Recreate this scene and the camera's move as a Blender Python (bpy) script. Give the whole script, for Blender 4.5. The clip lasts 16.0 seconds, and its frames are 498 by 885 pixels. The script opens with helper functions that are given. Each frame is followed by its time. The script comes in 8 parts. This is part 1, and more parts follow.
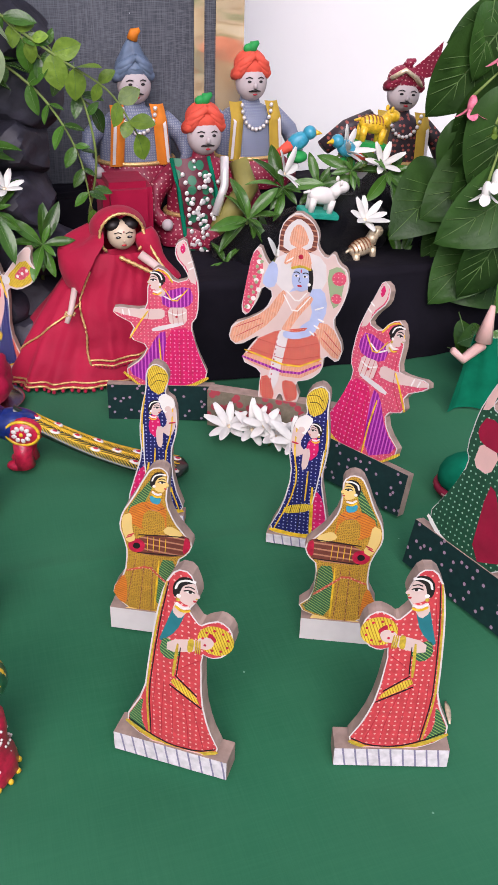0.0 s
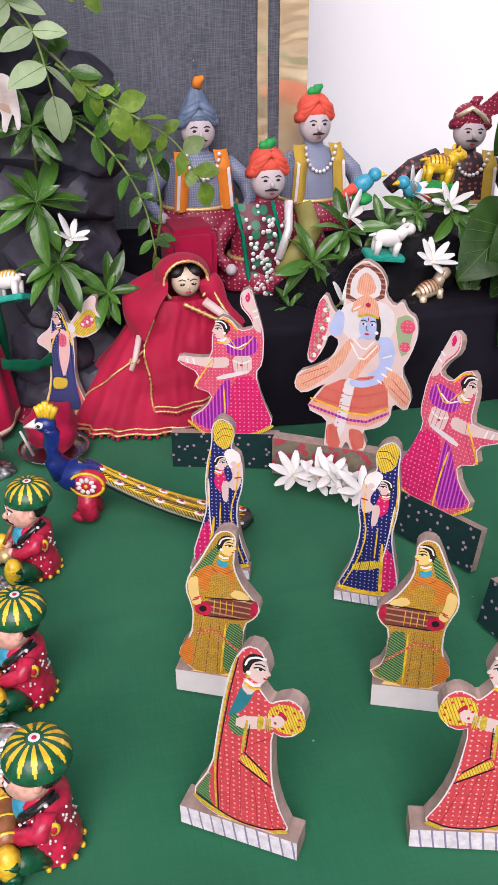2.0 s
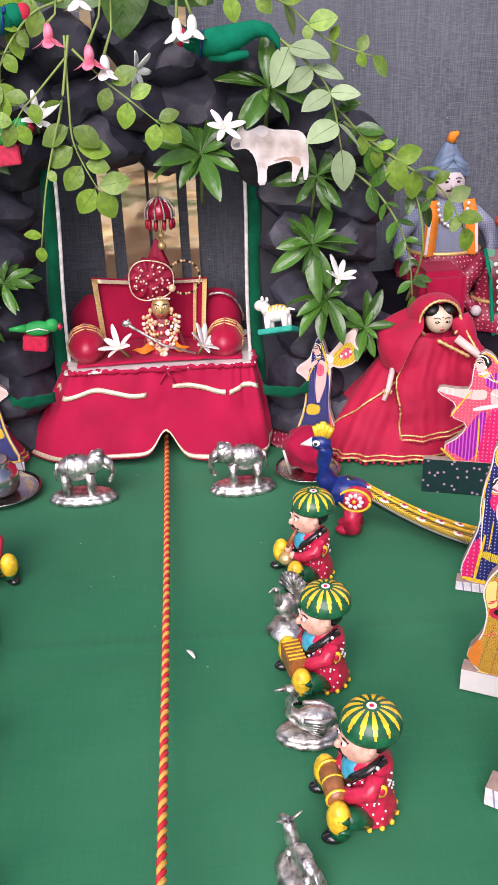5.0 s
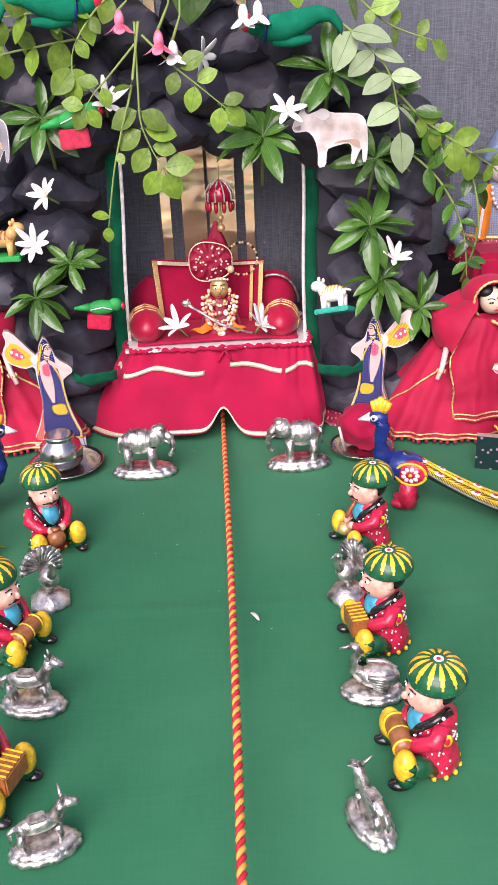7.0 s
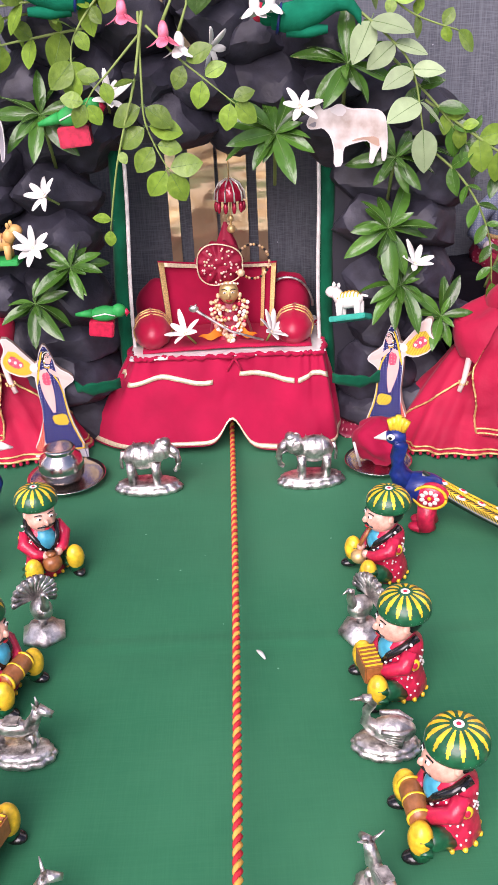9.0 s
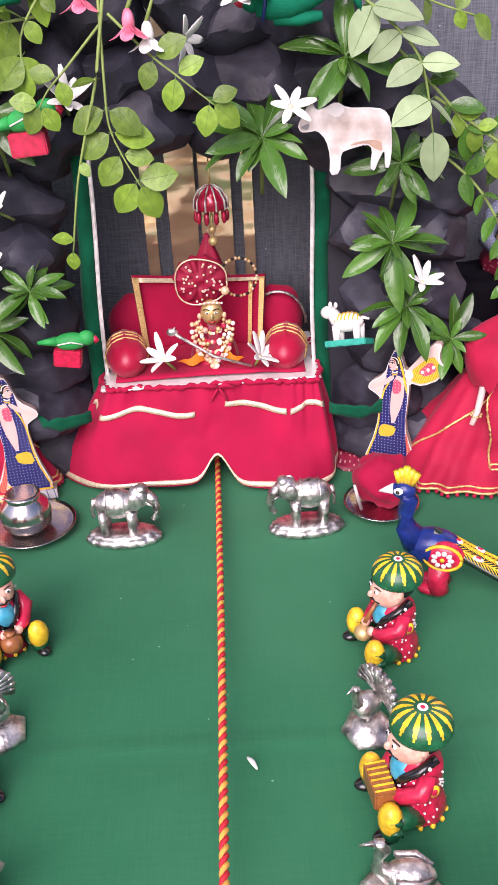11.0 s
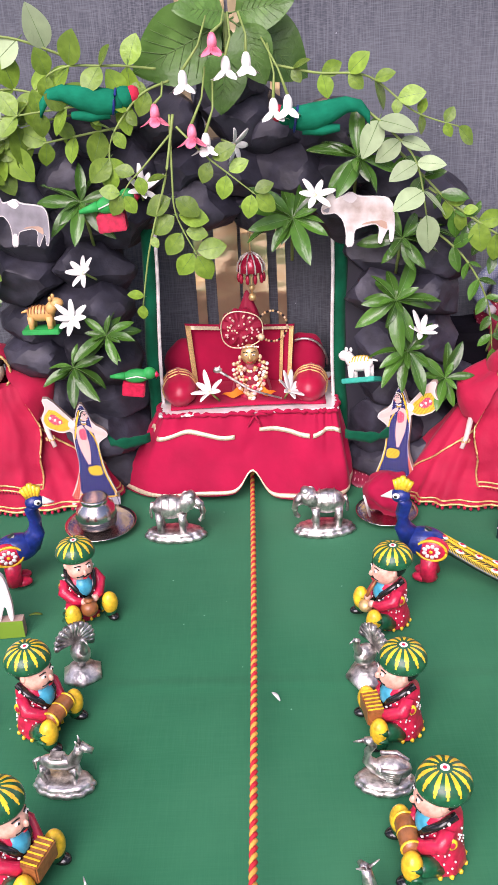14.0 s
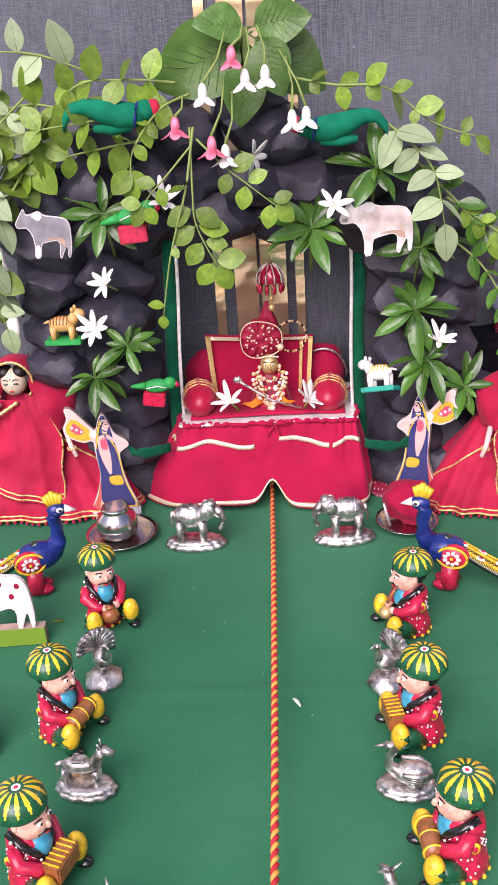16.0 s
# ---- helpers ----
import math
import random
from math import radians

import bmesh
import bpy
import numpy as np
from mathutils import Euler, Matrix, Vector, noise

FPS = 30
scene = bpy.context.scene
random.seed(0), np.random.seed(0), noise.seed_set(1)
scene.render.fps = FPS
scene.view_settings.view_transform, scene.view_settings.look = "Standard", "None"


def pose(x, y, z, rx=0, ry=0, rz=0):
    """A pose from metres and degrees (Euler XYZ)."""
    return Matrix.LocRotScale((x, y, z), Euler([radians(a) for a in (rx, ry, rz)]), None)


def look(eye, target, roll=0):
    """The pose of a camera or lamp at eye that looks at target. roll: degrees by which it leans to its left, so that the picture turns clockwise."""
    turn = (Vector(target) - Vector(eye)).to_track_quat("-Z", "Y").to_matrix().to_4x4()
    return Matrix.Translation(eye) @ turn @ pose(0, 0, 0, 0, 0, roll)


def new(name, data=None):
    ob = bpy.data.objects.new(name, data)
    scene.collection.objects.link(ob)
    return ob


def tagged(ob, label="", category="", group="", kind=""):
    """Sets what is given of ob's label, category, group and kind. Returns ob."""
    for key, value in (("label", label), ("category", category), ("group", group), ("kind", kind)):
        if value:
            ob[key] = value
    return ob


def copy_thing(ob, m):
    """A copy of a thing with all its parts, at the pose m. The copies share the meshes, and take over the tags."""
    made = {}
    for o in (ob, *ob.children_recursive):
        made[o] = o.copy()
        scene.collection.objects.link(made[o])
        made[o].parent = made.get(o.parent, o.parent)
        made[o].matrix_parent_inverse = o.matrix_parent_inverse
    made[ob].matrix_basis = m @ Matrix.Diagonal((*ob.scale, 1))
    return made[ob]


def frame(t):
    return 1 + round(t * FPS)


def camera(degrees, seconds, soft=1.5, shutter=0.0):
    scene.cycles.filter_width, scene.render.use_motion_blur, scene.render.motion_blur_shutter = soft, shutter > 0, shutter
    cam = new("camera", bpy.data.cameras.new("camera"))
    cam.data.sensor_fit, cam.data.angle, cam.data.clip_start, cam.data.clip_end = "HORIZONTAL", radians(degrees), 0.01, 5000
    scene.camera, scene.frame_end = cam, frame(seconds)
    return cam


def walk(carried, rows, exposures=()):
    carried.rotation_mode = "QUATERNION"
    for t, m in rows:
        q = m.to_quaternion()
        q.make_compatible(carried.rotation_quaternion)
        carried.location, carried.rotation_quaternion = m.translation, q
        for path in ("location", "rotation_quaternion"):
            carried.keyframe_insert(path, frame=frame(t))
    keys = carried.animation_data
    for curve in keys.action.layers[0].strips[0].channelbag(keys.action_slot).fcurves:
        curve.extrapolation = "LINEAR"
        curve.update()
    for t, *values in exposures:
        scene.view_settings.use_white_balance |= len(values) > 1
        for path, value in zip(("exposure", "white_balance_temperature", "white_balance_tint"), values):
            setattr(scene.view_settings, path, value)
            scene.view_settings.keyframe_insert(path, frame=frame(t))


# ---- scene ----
cam = camera(31.63, 16.0)
PATH = [
    (0, (0.13842, -0.89402, 0.37384), (0.68273, 0.7344, -0.65182), 1.69),
    (0.5, (0.14082, -0.8851, 0.37114), (0.66881, 0.75207, -0.6491), 1.03),
    (1, (0.14852, -0.88678, 0.37522), (0.66031, 0.76492, -0.62975), 0.16),
    (1.5, (0.15311, -0.87798, 0.37411), (0.62338, 0.8012, -0.60527), -0.7),
    (2, (0.13893, -0.87283, 0.38477), (0.56238, 0.8196, -0.59317), -0.61),
    (2.5, (0.12952, -0.87689, 0.3863), (0.51437, 0.82791, -0.5861), -0.67),
    (3, (0.11028, -0.88601, 0.385), (0.44134, 0.83846, -0.57238), -0.91),
    (3.5, (0.08762, -0.89457, 0.3901), (0.36293, 0.85497, -0.53904), -0.88),
    (4, (0.07012, -0.9011, 0.39301), (0.28529, 0.86928, -0.51221), -1.24),
    (4.5, (0.05184, -0.90621, 0.39207), (0.20793, 0.87822, -0.49756), -1.77),
    (5, (0.03017, -0.91525, 0.3945), (0.15329, 0.87937, -0.47967), -2.15),
    (5.2, (0.02427, -0.92191, 0.40059), (0.12605, 0.878, -0.46543), -2.69),
    (7.5, (0.00506, -0.94152, 0.38872), (0.03591, 0.85076, -0.4983), -2.69),
    (8, (0.00923, -0.94129, 0.39168), (0.02049, 0.85075, -0.49628), -2.85),
    (8.5, (0.00794, -0.93271, 0.39652), (0.01781, 0.85755, -0.49502), -2.8),
    (9, (0.01483, -0.8897, 0.39617), (0.02242, 0.88816, -0.51988), -2.82),
    (9.2, (0.02025, -0.86908, 0.39858), (0.03689, 0.89749, -0.53894), -2.77),
    (11.5, (0.02206, -0.77873, 0.41025), (0.04517, 0.96022, -0.57742), -3.3),
    (12, (0.03444, -0.81499, 0.40937), (0.04097, 0.94827, -0.53447), -3.77),
    (12.5, (0.03991, -0.85209, 0.41308), (0.02766, 0.92944, -0.49577), -4.05),
    (13, (0.0351, -0.89034, 0.4345), (0.01875, 0.90053, -0.45573), -3.23),
    (13.5, (0.02807, -0.91713, 0.4503), (-0.00275, 0.87377, -0.43948), -3.24),
    (14, (0.02011, -0.93677, 0.46284), (-0.02197, 0.85539, -0.42394), -3.24),
    (14.5, (0.02127, -0.95457, 0.47501), (-0.04581, 0.85538, -0.37327), -3.45),
    (15, (0.0157, -0.96044, 0.47566), (-0.05996, 0.86027, -0.34851), -3.48),
    (15.5, (0.01595, -0.95177, 0.46492), (-0.05666, 0.86538, -0.36738), -3.55),
    (16, (0.01895, -0.94484, 0.45628), (-0.06414, 0.86535, -0.39006), -3.94),
]
EXPOSURES = [(0, 0.31, 6080, 25), (3.5, 0.45, 6130, 25), (5, 0.72, 6180, 26), (9, 0.92, 6250, 32), (12.5, 0.92, 6250, 32), (14, 0.93, 6250, 32), (15, 0.71, 6250, 32), (16, 0.82, 6250, 32)]
walk(cam, [(t, look(eye, target, roll)) for t, eye, target, roll in PATH], EXPOSURES)

# ---- light ----
world = bpy.data.worlds.new("sky")
scene.world = world
world.use_nodes = True
wn = world.node_tree
sky = wn.nodes.new("ShaderNodeTexSky")
sky.sky_type = "NISHITA"
sky.sun_disc = False
sky.sun_elevation = radians(39)
sky.sun_rotation = radians(200)
sky.air_density, sky.dust_density = 1.0, 3.0
wn.nodes["Background"].inputs["Strength"].default_value = 0.08
wn.links.new(sky.outputs[0], wn.nodes["Background"].inputs["Color"])
sun = new("sun", bpy.data.lights.new("sun", "SUN"))
sun.data.energy = 2.4
sun.data.angle = radians(50)
sun.data.color = (1.0, 0.96, 0.9)
sun.matrix_world = look((-0.6, -2.0, 1.7), (0, 0, 0))


# ---- materials ----
def mat(name, color, rough=0.6, metal=0.0, var=0.15, grain=60.0, bump=0.15, bump_scale=300.0, spec=0.4, sheen=0.0, second=None, coat=0.0, rand=0.0, dist=0.0006):
    """A surface with a large-scale stain, a fine grain and a relief."""
    m = bpy.data.materials.new(name)
    m.use_nodes = True
    nt = m.node_tree
    b = nt.nodes["Principled BSDF"]
    b.inputs["Roughness"].default_value = rough
    b.inputs["Metallic"].default_value = metal
    b.inputs["Specular IOR Level"].default_value = spec
    b.inputs["Sheen Weight"].default_value = sheen
    b.inputs["Coat Weight"].default_value = coat
    tc = nt.nodes.new("ShaderNodeTexCoord")
    n1 = nt.nodes.new("ShaderNodeTexNoise")
    n1.inputs["Scale"].default_value = grain
    n1.inputs["Detail"].default_value = 5
    nt.links.new(tc.outputs["Object"], n1.inputs["Vector"])
    ramp = nt.nodes.new("ShaderNodeValToRGB")
    lo = tuple(c * (1 - var) for c in color)
    hi = tuple(min(1, c * (1 + var)) for c in (second or color))
    ramp.color_ramp.elements[0].color = (*lo, 1)
    ramp.color_ramp.elements[0].position = 0.3
    ramp.color_ramp.elements[1].color = (*hi, 1)
    ramp.color_ramp.elements[1].position = 0.7
    nt.links.new(n1.outputs["Fac"], ramp.inputs["Fac"])
    out = ramp.outputs["Color"]
    if rand:
        info = nt.nodes.new("ShaderNodeObjectInfo")
        hsv = nt.nodes.new("ShaderNodeHueSaturation")
        mr = nt.nodes.new("ShaderNodeMapRange")
        mr.inputs["To Min"].default_value = 1 - rand
        mr.inputs["To Max"].default_value = 1 + rand
        nt.links.new(info.outputs["Random"], mr.inputs["Value"])
        nt.links.new(mr.outputs["Result"], hsv.inputs["Value"])
        nt.links.new(out, hsv.inputs["Color"])
        out = hsv.outputs["Color"]
    nt.links.new(out, b.inputs["Base Color"])
    n2 = nt.nodes.new("ShaderNodeTexNoise")
    n2.inputs["Scale"].default_value = bump_scale
    n2.inputs["Detail"].default_value = 4
    nt.links.new(tc.outputs["Object"], n2.inputs["Vector"])
    bp = nt.nodes.new("ShaderNodeBump")
    bp.inputs["Strength"].default_value = bump
    bp.inputs["Distance"].default_value = dist
    nt.links.new(n2.outputs["Fac"], bp.inputs["Height"])
    nt.links.new(bp.outputs["Normal"], b.inputs["Normal"])
    return m


def printed(name, base, mark, spacing=0.0035, size=0.28, kind="dots", rough=0.45, turn=0.0, stray=0.12):
    """Printed paper: a ground colour with dots or stripes of a second colour, laid in the x-z plane of the thing."""
    m = mat(name, base, rough, var=0.18, grain=250, bump=0.05)
    nt = m.node_tree
    b = nt.nodes["Principled BSDF"]
    ground = b.inputs["Base Color"].links[0].from_socket
    tc = nt.nodes.new("ShaderNodeTexCoord")
    mp = nt.nodes.new("ShaderNodeMapping")
    mp.inputs["Rotation"].default_value = (radians(90), 0, 0)
    nt.links.new(tc.outputs["Object"], mp.inputs["Vector"])
    mp2 = nt.nodes.new("ShaderNodeMapping")
    mp2.inputs["Rotation"].default_value = (0, 0, radians(turn))
    mp2.inputs["Scale"].default_value = (1 / spacing,) * 3
    nt.links.new(mp.outputs[0], mp2.inputs["Vector"])
    cmp_ = nt.nodes.new("ShaderNodeMath")
    cmp_.operation = "LESS_THAN"
    cmp_.inputs[1].default_value = size
    if kind == "dots":
        v = nt.nodes.new("ShaderNodeTexVoronoi")
        v.voronoi_dimensions = "2D"
        v.inputs["Scale"].default_value = 1.0
        v.inputs["Randomness"].default_value = stray
        nt.links.new(mp2.outputs[0], v.inputs["Vector"])
        nt.links.new(v.outputs["Distance"], cmp_.inputs[0])
    else:
        w = nt.nodes.new("ShaderNodeTexWave")
        w.inputs["Scale"].default_value = 0.314
        w.inputs["Distortion"].default_value = 0.6
        nt.links.new(mp2.outputs[0], w.inputs["Vector"])
        nt.links.new(w.outputs["Fac"], cmp_.inputs[0])
    mix = nt.nodes.new("ShaderNodeMix")
    mix.data_type = "RGBA"
    nt.links.new(cmp_.outputs[0], mix.inputs["Factor"])
    nt.links.new(ground, mix.inputs["A"])
    mix.inputs["B"].default_value = (*mark, 1)
    nt.links.new(mix.outputs["Result"], b.inputs["Base Color"])
    return m


def woven(name, color, second, threads=900.0, rough=0.85, slub=0.35, sheen=0.1, wear=0.0):
    """Cloth with warp and weft threads, slubs and soft creases."""
    m = mat(name, color, rough, var=0.08, grain=9, bump=0.0, sheen=sheen, spec=0.2)
    nt = m.node_tree
    b = nt.nodes["Principled BSDF"]
    ground = b.inputs["Base Color"].links[0].from_socket
    tc = nt.nodes.new("ShaderNodeTexCoord")
    mix_in = ground
    heights = []
    for axis, stretch in ((0, (1, 0.03, 0.03)), (1, (0.03, 1, 1))):
        mp = nt.nodes.new("ShaderNodeMapping")
        mp.inputs["Scale"].default_value = tuple(threads * s for s in stretch)
        nt.links.new(tc.outputs["Object"], mp.inputs["Vector"])
        n = nt.nodes.new("ShaderNodeTexNoise")
        n.inputs["Scale"].default_value = 1.0
        n.inputs["Detail"].default_value = 3
        nt.links.new(mp.outputs[0], n.inputs["Vector"])
        mr = nt.nodes.new("ShaderNodeMapRange")
        mr.inputs["From Min"].default_value = 0.42
        mr.inputs["From Max"].default_value = 0.68
        mr.inputs["To Max"].default_value = slub
        nt.links.new(n.outputs["Fac"], mr.inputs["Value"])
        mix = nt.nodes.new("ShaderNodeMix")
        mix.data_type = "RGBA"
        nt.links.new(mr.outputs["Result"], mix.inputs["Factor"])
        nt.links.new(mix_in, mix.inputs["A"])
        mix.inputs["B"].default_value = (*second, 1)
        mix_in = mix.outputs["Result"]
        heights.append(n.outputs["Fac"])
    if wear:
        # faded, dusty patches and a few pale specks
        n = nt.nodes.new("ShaderNodeTexNoise")
        n.inputs["Scale"].default_value = 3.2
        n.inputs["Detail"].default_value = 7
        nt.links.new(tc.outputs["Object"], n.inputs["Vector"])
        mr = nt.nodes.new("ShaderNodeMapRange")
        mr.inputs["From Min"].default_value, mr.inputs["From Max"].default_value = 0.4, 0.66
        mr.inputs["To Max"].default_value = wear
        nt.links.new(n.outputs["Fac"], mr.inputs["Value"])
        v = nt.nodes.new("ShaderNodeTexVoronoi")
        v.inputs["Scale"].default_value = 38
        nt.links.new(tc.outputs["Object"], v.inputs["Vector"])
        sp = nt.nodes.new("ShaderNodeMath")
        sp.operation = "LESS_THAN"
        sp.inputs[1].default_value = 0.028
        nt.links.new(v.outputs["Distance"], sp.inputs[0])
        for fac, tone in ((mr.outputs["Result"], second), (sp.outputs[0], tuple(0.12 + 1.2 * c for c in second))):
            mix = nt.nodes.new("ShaderNodeMix")
            mix.data_type = "RGBA"
            nt.links.new(fac, mix.inputs["Factor"])
            nt.links.new(mix_in, mix.inputs["A"])
            mix.inputs["B"].default_value = (*tone, 1)
            mix_in = mix.outputs["Result"]
    nt.links.new(mix_in, b.inputs["Base Color"])
    add = nt.nodes.new("ShaderNodeMath")
    nt.links.new(heights[0], add.inputs[0])
    nt.links.new(heights[1], add.inputs[1])
    bp = nt.nodes.new("ShaderNodeBump")
    bp.inputs["Strength"].default_value = 0.25
    bp.inputs["Distance"].default_value = 0.0004
    nt.links.new(add.outputs[0], bp.inputs["Height"])
    nt.links.new(bp.outputs["Normal"], b.inputs["Normal"])
    return m


GREEN_CLOTH = woven("green_cloth", (0.014, 0.13, 0.057), (0.04, 0.19, 0.092), 1100, slub=0.16, sheen=0.05, wear=0.7)
GREY_CLOTH = woven("grey_cloth", (0.055, 0.06, 0.073), (0.165, 0.178, 0.2), 1300, slub=0.55, wear=0.5)
BLACK_CLOTH = mat("black_cloth", (0.007, 0.006, 0.01), 0.85, spec=0.15, var=0.4, grain=20, bump=0.3, bump_scale=60, dist=0.004)
BLACK_PAPER = mat("black_paper", (0.02, 0.0195, 0.028), 0.55, var=0.2, grain=3, bump=0.25, bump_scale=3, spec=0.4, second=(0.033, 0.032, 0.046), rand=0.3, dist=0.006)


def foil(name, color):
    """Shiny metal ribbon, buckled across its length."""
    m = mat(name, color, 0.17, 0.72, var=0.06, grain=60, bump=0.0)
    nt = m.node_tree
    tc = nt.nodes.new("ShaderNodeTexCoord")
    last = None
    for scale, high in (((7, 7, 20), 0.011), ((25, 25, 90), 0.0003)):
        mp = nt.nodes.new("ShaderNodeMapping")
        mp.inputs["Scale"].default_value = scale
        nt.links.new(tc.outputs["Object"], mp.inputs["Vector"])
        n = nt.nodes.new("ShaderNodeTexNoise")
        n.inputs["Scale"].default_value = 1.0
        n.inputs["Detail"].default_value = 2
        nt.links.new(mp.outputs[0], n.inputs["Vector"])
        bp = nt.nodes.new("ShaderNodeBump")
        bp.inputs["Strength"].default_value = 1.0
        bp.inputs["Distance"].default_value = high
        nt.links.new(n.outputs["Fac"], bp.inputs["Height"])
        if last:
            nt.links.new(last, bp.inputs["Normal"])
        last = bp.outputs["Normal"]
    nt.links.new(last, nt.nodes["Principled BSDF"].inputs["Normal"])
    return m


GOLD_FOIL = foil("gold_foil", (1.0, 0.76, 0.46))
GOLD_TRIM = mat("gold_trim", (0.75, 0.5, 0.2), 0.4, 0.6, var=0.3, grain=900, bump=0.6, bump_scale=900)
PALE_GOLD = mat("pale_gold", (0.8, 0.66, 0.45), 0.35, 0.5, var=0.2, grain=400, bump=0.4, bump_scale=500)
SILVER = mat("silver", (0.4, 0.37, 0.35), 0.42, 1.0, var=0.5, grain=140, bump=0.8, bump_scale=300, second=(0.66, 0.63, 0.6), dist=0.001)
STEEL = mat("steel", (0.6, 0.56, 0.53), 0.22, 1.0, var=0.12, grain=60, bump=0.08)
WHITE_WALL = mat("white_wall", (0.88, 0.87, 0.86), 0.8, var=0.02, grain=6, bump=0.1, bump_scale=120)
FLOOR_STONE = mat("floor_stone", (0.42, 0.4, 0.37), 0.5, var=0.15, grain=5)
RED_CLOTH = mat("red_cloth", (0.35, 0.005, 0.04), 0.8, var=0.16, grain=30, bump=0.5, bump_scale=45, sheen=0.06, spec=0.2, dist=0.003)
VEIL_RED = mat("veil_red", (0.38, 0.008, 0.04), 0.7, var=0.2, grain=24, bump=0.6, bump_scale=38, sheen=0.08, spec=0.25, dist=0.004)
RED_SATIN = mat("red_satin", (0.36, 0.006, 0.035), 0.35, var=0.15, grain=40, bump=0.35, bump_scale=120, sheen=0.1, dist=0.001)
DEEP_RED = mat("deep_red", (0.27, 0.004, 0.03), 0.65, var=0.2, grain=50, bump=0.4, bump_scale=120, dist=0.0015)
MAROON_DOT = printed("maroon_print", (0.24, 0.012, 0.04), (0.55, 0.33, 0.3), 0.0042, 0.16, stray=0.35)
LEAF_DARK = mat("leaf_dark", (0.034, 0.1, 0.012), 0.27, var=0.06, grain=2, bump=0.2, bump_scale=5, second=(0.05, 0.135, 0.016), rand=0.45, dist=0.006, coat=0.2)
LEAF_MID = mat("leaf_mid", (0.1, 0.19, 0.014), 0.42, var=0.12, grain=3, bump=0.15, bump_scale=6, second=(0.15, 0.25, 0.024), rand=0.4, dist=0.006)
LEAF_PALE = mat("leaf_pale", (0.27, 0.36, 0.19), 0.55, var=0.1, grain=3, bump=0.15, bump_scale=6, rand=0.2, dist=0.006)
LEAF_BIG = mat("leaf_big", (0.018, 0.055, 0.009), 0.46, var=0.18, grain=3, bump=0.2, bump_scale=7, second=(0.032, 0.085, 0.015), rand=0.35, dist=0.008, spec=0.3)
LEAF_BROAD = mat("leaf_broad", (0.05, 0.125, 0.02), 0.4, var=0.12, grain=3, bump=0.2, bump_scale=7, second=(0.075, 0.17, 0.03), rand=0.3, dist=0.008)
VEIN = mat("leaf_vein", (0.09, 0.17, 0.045), 0.5)
STEM = mat("stem_green", (0.2, 0.28, 0.07), 0.6, var=0.2)
PETAL_WHITE = mat("petal_white", (0.72, 0.72, 0.67), 0.55, var=0.06, grain=100, bump=0.2)
PETAL_PINK = mat("petal_pink", (0.62, 0.05, 0.12), 0.55, var=0.4, grain=120, bump=0.2, second=(0.75, 0.22, 0.3))
WOOD_EDGE = mat("fibreboard_edge", (0.36, 0.26, 0.21), 0.75, var=0.25, grain=120, bump=0.3, bump_scale=400)
PAPER = mat("white_paper", (0.66, 0.62, 0.6), 0.5, var=0.05, grain=100)
TILE_PRINT = printed("tile_print", (0.66, 0.62, 0.64), (0.22, 0.2, 0.3), 0.006, 0.06, "stripes", turn=8)
RED_DOTS = printed("red_dotted_print", (0.56, 0.055, 0.065), (0.72, 0.4, 0.36), 0.0032, 0.17)
PINK_DOTS = printed("pink_dotted_print", (0.62, 0.012, 0.12), (0.75, 0.3, 0.42), 0.0036, 0.17)
ROSE_PRINT = printed("rose_print", (0.62, 0.08, 0.14), (0.72, 0.35, 0.35), 0.003, 0.16)
NAVY_DOTS = printed("navy_dotted_print", (0.012, 0.013, 0.11), (0.4, 0.42, 0.65), 0.0028, 0.17)
GOLD_PRINT = printed("gold_print", (0.5, 0.28, 0.03), (0.24, 0.13, 0.02), 0.0011, 0.3, stray=0.5)
YELLOW_PRINT = printed("yellow_print", (0.68, 0.5, 0.04), (0.36, 0.18, 0.01), 0.0014, 0.16, "stripes", turn=20)
GREEN_PRINT = printed("green_hatched_print", (0.02, 0.1, 0.05), (0.25, 0.4, 0.1), 0.0016, 0.2, "stripes", turn=55)
GREEN_DOTS = printed("green_dotted_print", (0.012, 0.07, 0.035), (0.3, 0.5, 0.35), 0.004, 0.15)
ORANGE_PRINT = printed("orange_print", (0.62, 0.2, 0.02), (0.42, 0.1, 0.02), 0.0016, 0.2, "stripes", turn=70)
PEACH_PRINT = printed("peach_print", (0.68, 0.3, 0.17), (0.72, 0.42, 0.3), 0.0013, 0.3, "stripes", turn=10)
CORAL_PRINT = printed("coral_print", (0.56, 0.09, 0.06), (0.7, 0.42, 0.3), 0.0021, 0.22)
PURPLE_PRINT = printed("purple_print", (0.25, 0.01, 0.25), (0.55, 0.1, 0.45), 0.003, 0.3, "stripes", turn=0)
BROWN_PRINT = printed("brown_print", (0.16, 0.045, 0.03), (0.45, 0.2, 0.12), 0.004, 0.16, "stripes", turn=85)
FLOWER_PRINT = printed("flower_print", (0.006, 0.026, 0.026), (0.34, 0.22, 0.3), 0.009, 0.13, stray=1.0)
GARDEN_PRINT = printed("garden_print", (0.2, 0.17, 0.12), (0.42, 0.06, 0.08), 0.0085, 0.34, stray=1.0)
GOLD_LINE = mat("printed_gold_line", (0.5, 0.36, 0.03), 0.45, var=0.3, grain=500)
FOLD_RED = mat("printed_fold_line", (0.46, 0.03, 0.05), 0.5)
